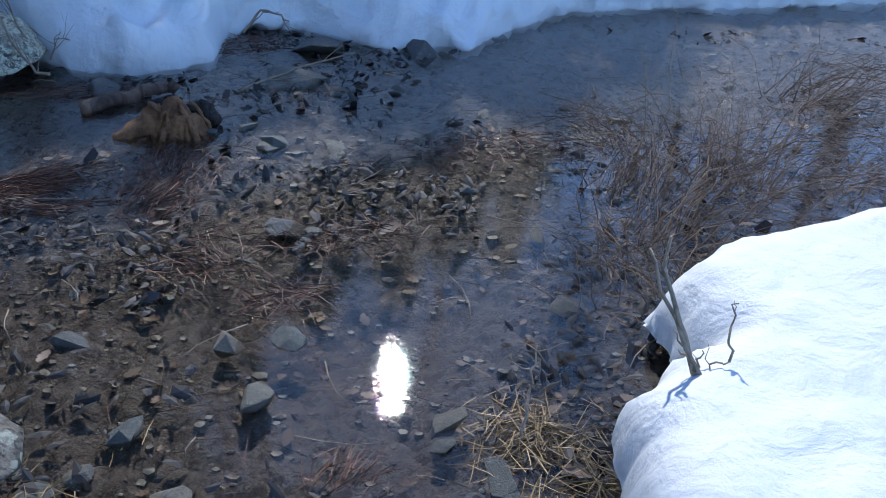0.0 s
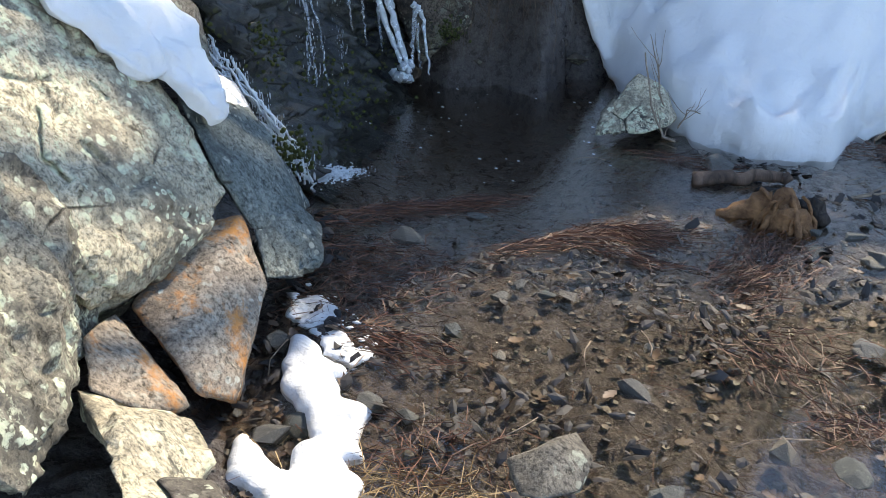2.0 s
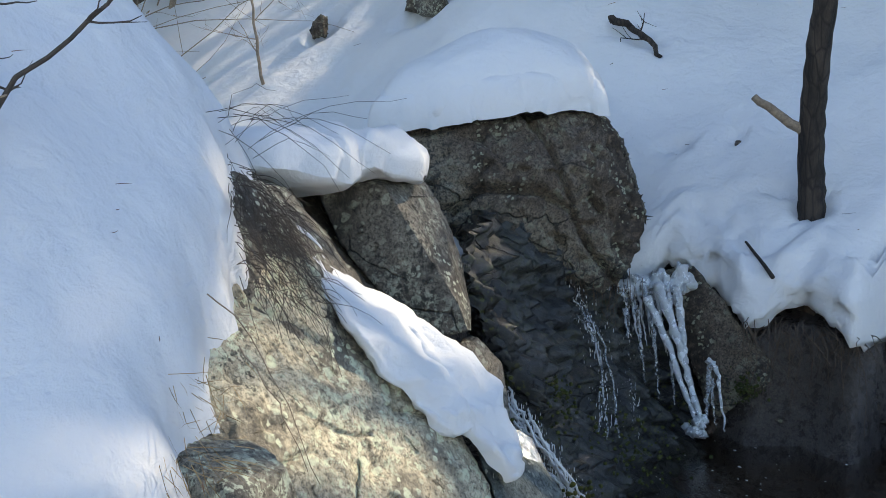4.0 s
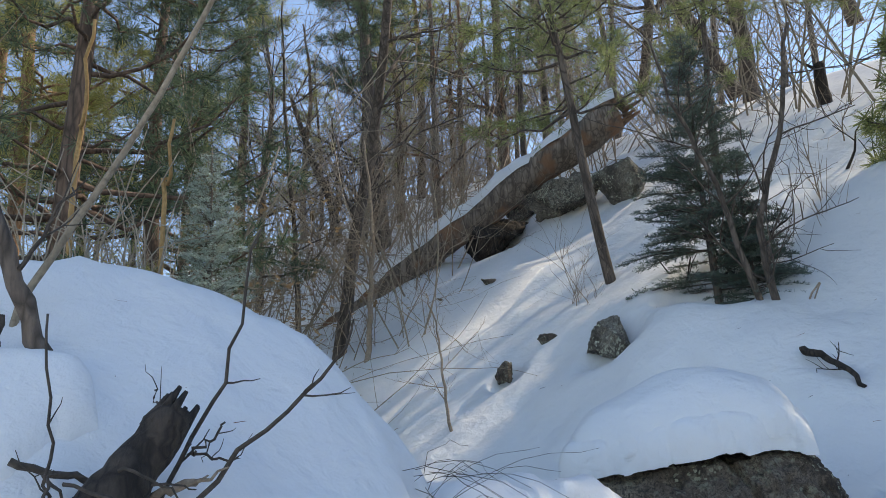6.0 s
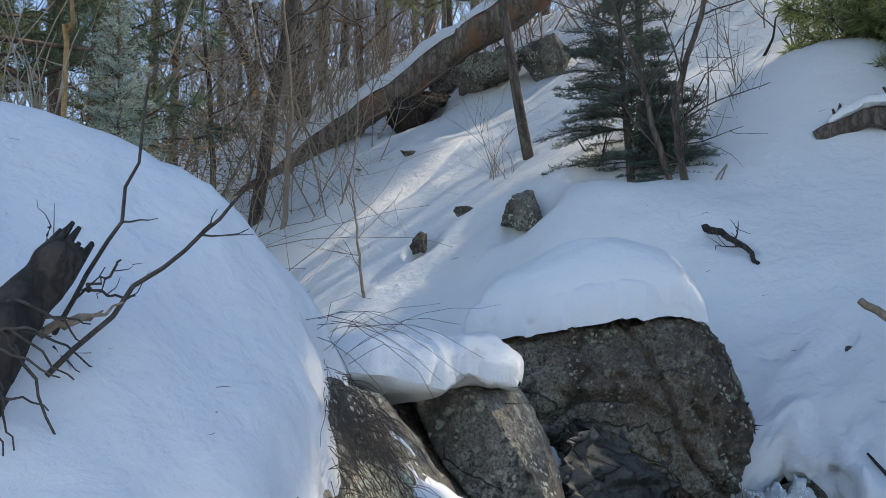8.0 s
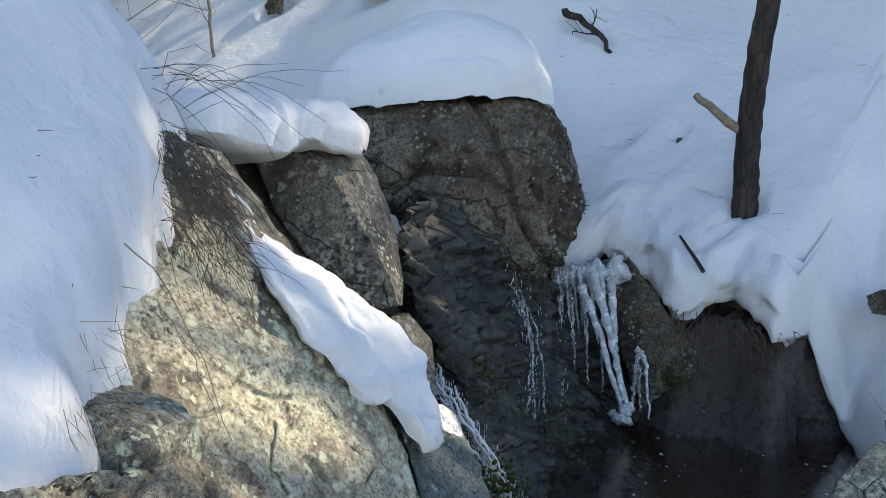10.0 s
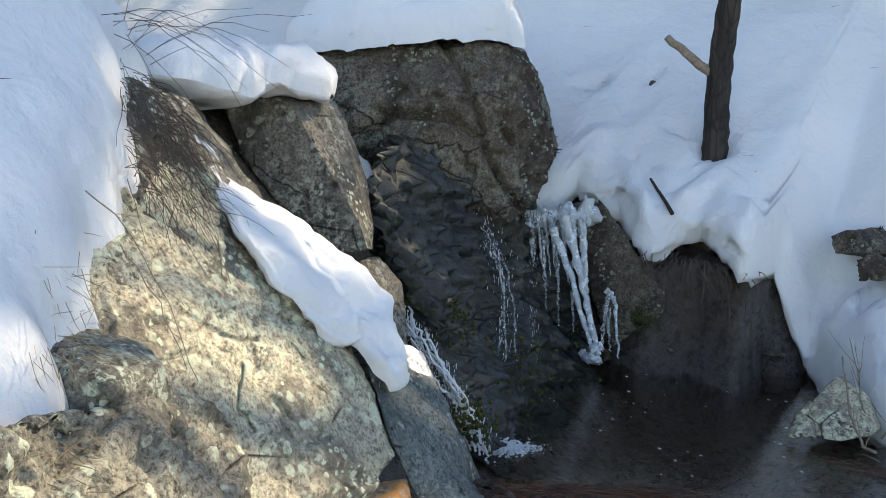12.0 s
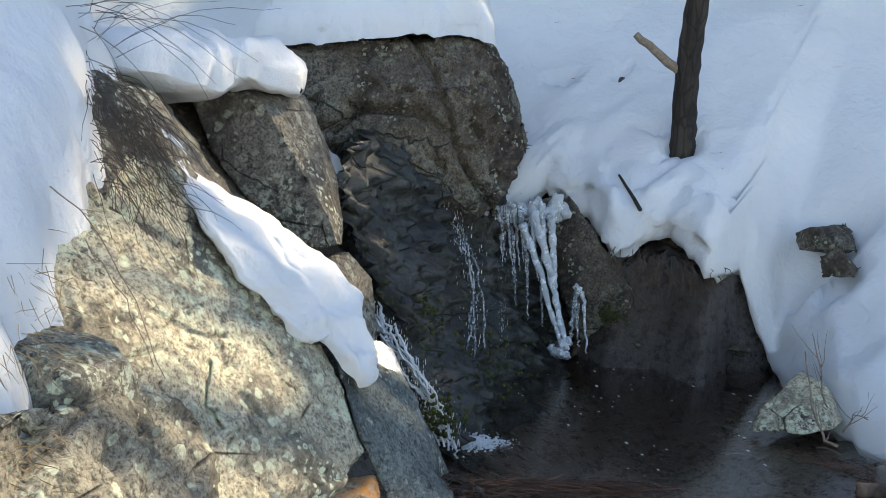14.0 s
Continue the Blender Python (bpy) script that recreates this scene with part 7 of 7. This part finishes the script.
for k, pts in enumerate([[(-6.75, -0.54, 4.24), (-6.54, -0.50, 4.76), (-6.23, -0.45, 5.38)], [(-6.82, 0.10, 4.03), (-6.70, 0.13, 4.36), (-6.53, 0.14, 4.79)]]):
    g = Geo()
    twig(g, [(pts[0][0], pts[0][1], 0.3)] + pts, 0.024, 0.012, 14, 0.012, 60 + k, 6)
    solo("tan_whip", g, WHIP_TAN, (pts[0][0], pts[0][1], 0.3), "tan bare shoot lit by the sun", "stem", "tan shoots")
g = Geo()
for k in range(46):
    u = r.rand()
    a = np.array((-3.53, -0.63, 2.74)) * (1 - u) + np.array((-3.75, -0.04, 2.78)) * u + r.normal(size=3) * [0.1, 0.05, 0.02]
    twig(g, [a - [0, 0, 0.25], a + [0.02, r.normal() * 0.06, 0.12], a + [r.normal() * 0.1, r.normal() * 0.2, r.uniform(0.15, 0.6)]], 0.004, 0.002, 6, 0.005, k, 4)
solo("drift_shoots", g, TWIG_PALE, (-3.64, -0.32, 2.81), "thin pale shoots sticking out of the drift", "stems", kind="stuff")
stump = thing("broken_stump", (-2.46, -0.14, 1.95), "charred broken stump with splintered top in the drift", "stump")
part("trunk", Geo().tube(bent([(-2.41, -0.26, 1.81), (-2.41, -0.19, 1.89), (-2.46, -0.10, 2.02), (-2.49, -0.03, 2.13)], 16, 0.004, r), 1.3 * np.array([0.115, 0.1, 0.088, 0.078, 0.07, 0.063, 0.058, 0.054, 0.05, 0.048, 0.046, 0.045, 0.044, 0.043, 0.041, 0.038]), 12), CHARRED, stump)
top = np.array((-2.49, -0.03, 2.13))
d = unit(np.array((-2.49, -0.03, 2.13)) - np.array((-2.46, -0.10, 2.02)))
for k in range(12):
    a = k * 0.52
    o = unit(np.cross(d, [0.3, 0.2, 1.0])) * math.cos(a) * 0.04 + unit(np.cross(d, np.cross(d, [0.3, 0.2, 1.0]))) * math.sin(a) * 0.04
    g = Geo().tube([top + o - d * 0.06, top + o * 1.05 + d * (0.01 + 0.05 * abs(math.sin(k * 2.3)))], [0.02, 0.006], 5)
    part("splinter", g, CHARRED, stump)
g = Geo()
for k in range(20):
    a = np.array((-2.36, -0.23, 1.87)) + r.normal(size=3) * 0.07
    w = np.array([0.2, 0.3, -0.2]) + r.normal(size=3) * 0.4
    twig(g, [a, a + w * 0.12, a + w * 0.22 + [0, 0, -0.05]], 0.005, 0.0018, 10, 0.004, k, 5)
for k in range(90):
    a = np.array((-2.59, -0.20, 1.81)) + r.normal(size=3) * [0.05, 0.06, 0.06]
    w = np.array([0.1, 0.0, -0.9]) + r.normal(size=3) * 0.55
    twig(g, [a, a + w * 0.07, a + w * 0.16 + r.normal(size=3) * 0.02], 0.004, 0.0012, 7, 0.004, k, 4)
tagged(part("root_tangle", g, TWIG_DARK, stump), kind="stuff")
STICKS = [
    ([(-2.59, -0.09, 1.85), (-2.58, 0.02, 2.06), (-2.53, 0.13, 2.33), (-2.44, 0.18, 2.62)], 0.008, 0.003),
    ([(-2.44, -0.07, 1.82), (-2.42, 0.12, 2.01), (-2.39, 0.26, 2.14), (-2.35, 0.36, 2.25), (-2.32, 0.40, 2.35)], 0.008, 0.003),
    ([(-2.52, -0.40, 2.03), (-2.53, -0.29, 2.00), (-2.54, -0.18, 1.96), (-2.54, -0.07, 1.93)], 0.011, 0.008),
    ([(-2.44, -0.31, 1.89), (-2.42, -0.31, 2.08), (-2.38, -0.33, 2.36)], 0.005, 0.003),
    ([(-2.49, -0.14, 1.93), (-2.49, -0.06, 1.94), (-2.48, 0.03, 1.96)], 0.014, 0.01),
    ([(-2.53, 0.01, 2.03), (-2.52, 0.06, 2.06), (-2.51, 0.10, 2.11)], 0.005, 0.003),
    ([(-2.53, 0.03, 2.04), (-2.52, 0.09, 2.02), (-2.52, 0.13, 2.02)], 0.004, 0.003),
    ([(-2.73, -0.06, 2.13), (-2.72, -0.06, 2.17), (-2.71, -0.07, 2.22)], 0.004, 0.003),
]
for k, (pts, a, b) in enumerate(STICKS):
    g = Geo()
    forked(g, pts, a, b, 4 if k < 2 else 2, 150 + k, 0.5, 0.12, 12)
    solo("bare_stick", g, TWIG_DARK if k != 4 else TWIG, pts[0], "bare dark stick rising from the drift", "stick", "sticks round the stump")
g = Geo()
for k in range(16):
    u = r.rand(2)
    x, y = -1.9 - 1.3 * u[0], -0.6 + 1.1 * u[1]
    a = r.uniform(0, 6.28)
    g.needles(np.array([[x, y, mound(x, y) + 0.012]]), np.array([[math.cos(a), math.sin(a) * 0.7, 0.0]]), 0.07, 0.0012, 0.05)
for k in range(160):
    x, y = r.uniform(-9, 1.5), r.uniform(3.6, 8)
    q = behind_lip(x, y)
    if q > 0.4:
        a = r.uniform(0, 6.28)
        g.needles(np.array([[x, y, snow_top(x, y, q) + 0.145]]), unit(np.array([[math.cos(a), math.sin(a), 0.3 * math.sin(a)]])), r.uniform(0.06, 0.14), 0.002, 0.05)
solo("needles_on_snow", g, NEEDLE_RED, (-2, 2, 1), "single fallen needles lying on the snow", "pine needles", kind="stuff")
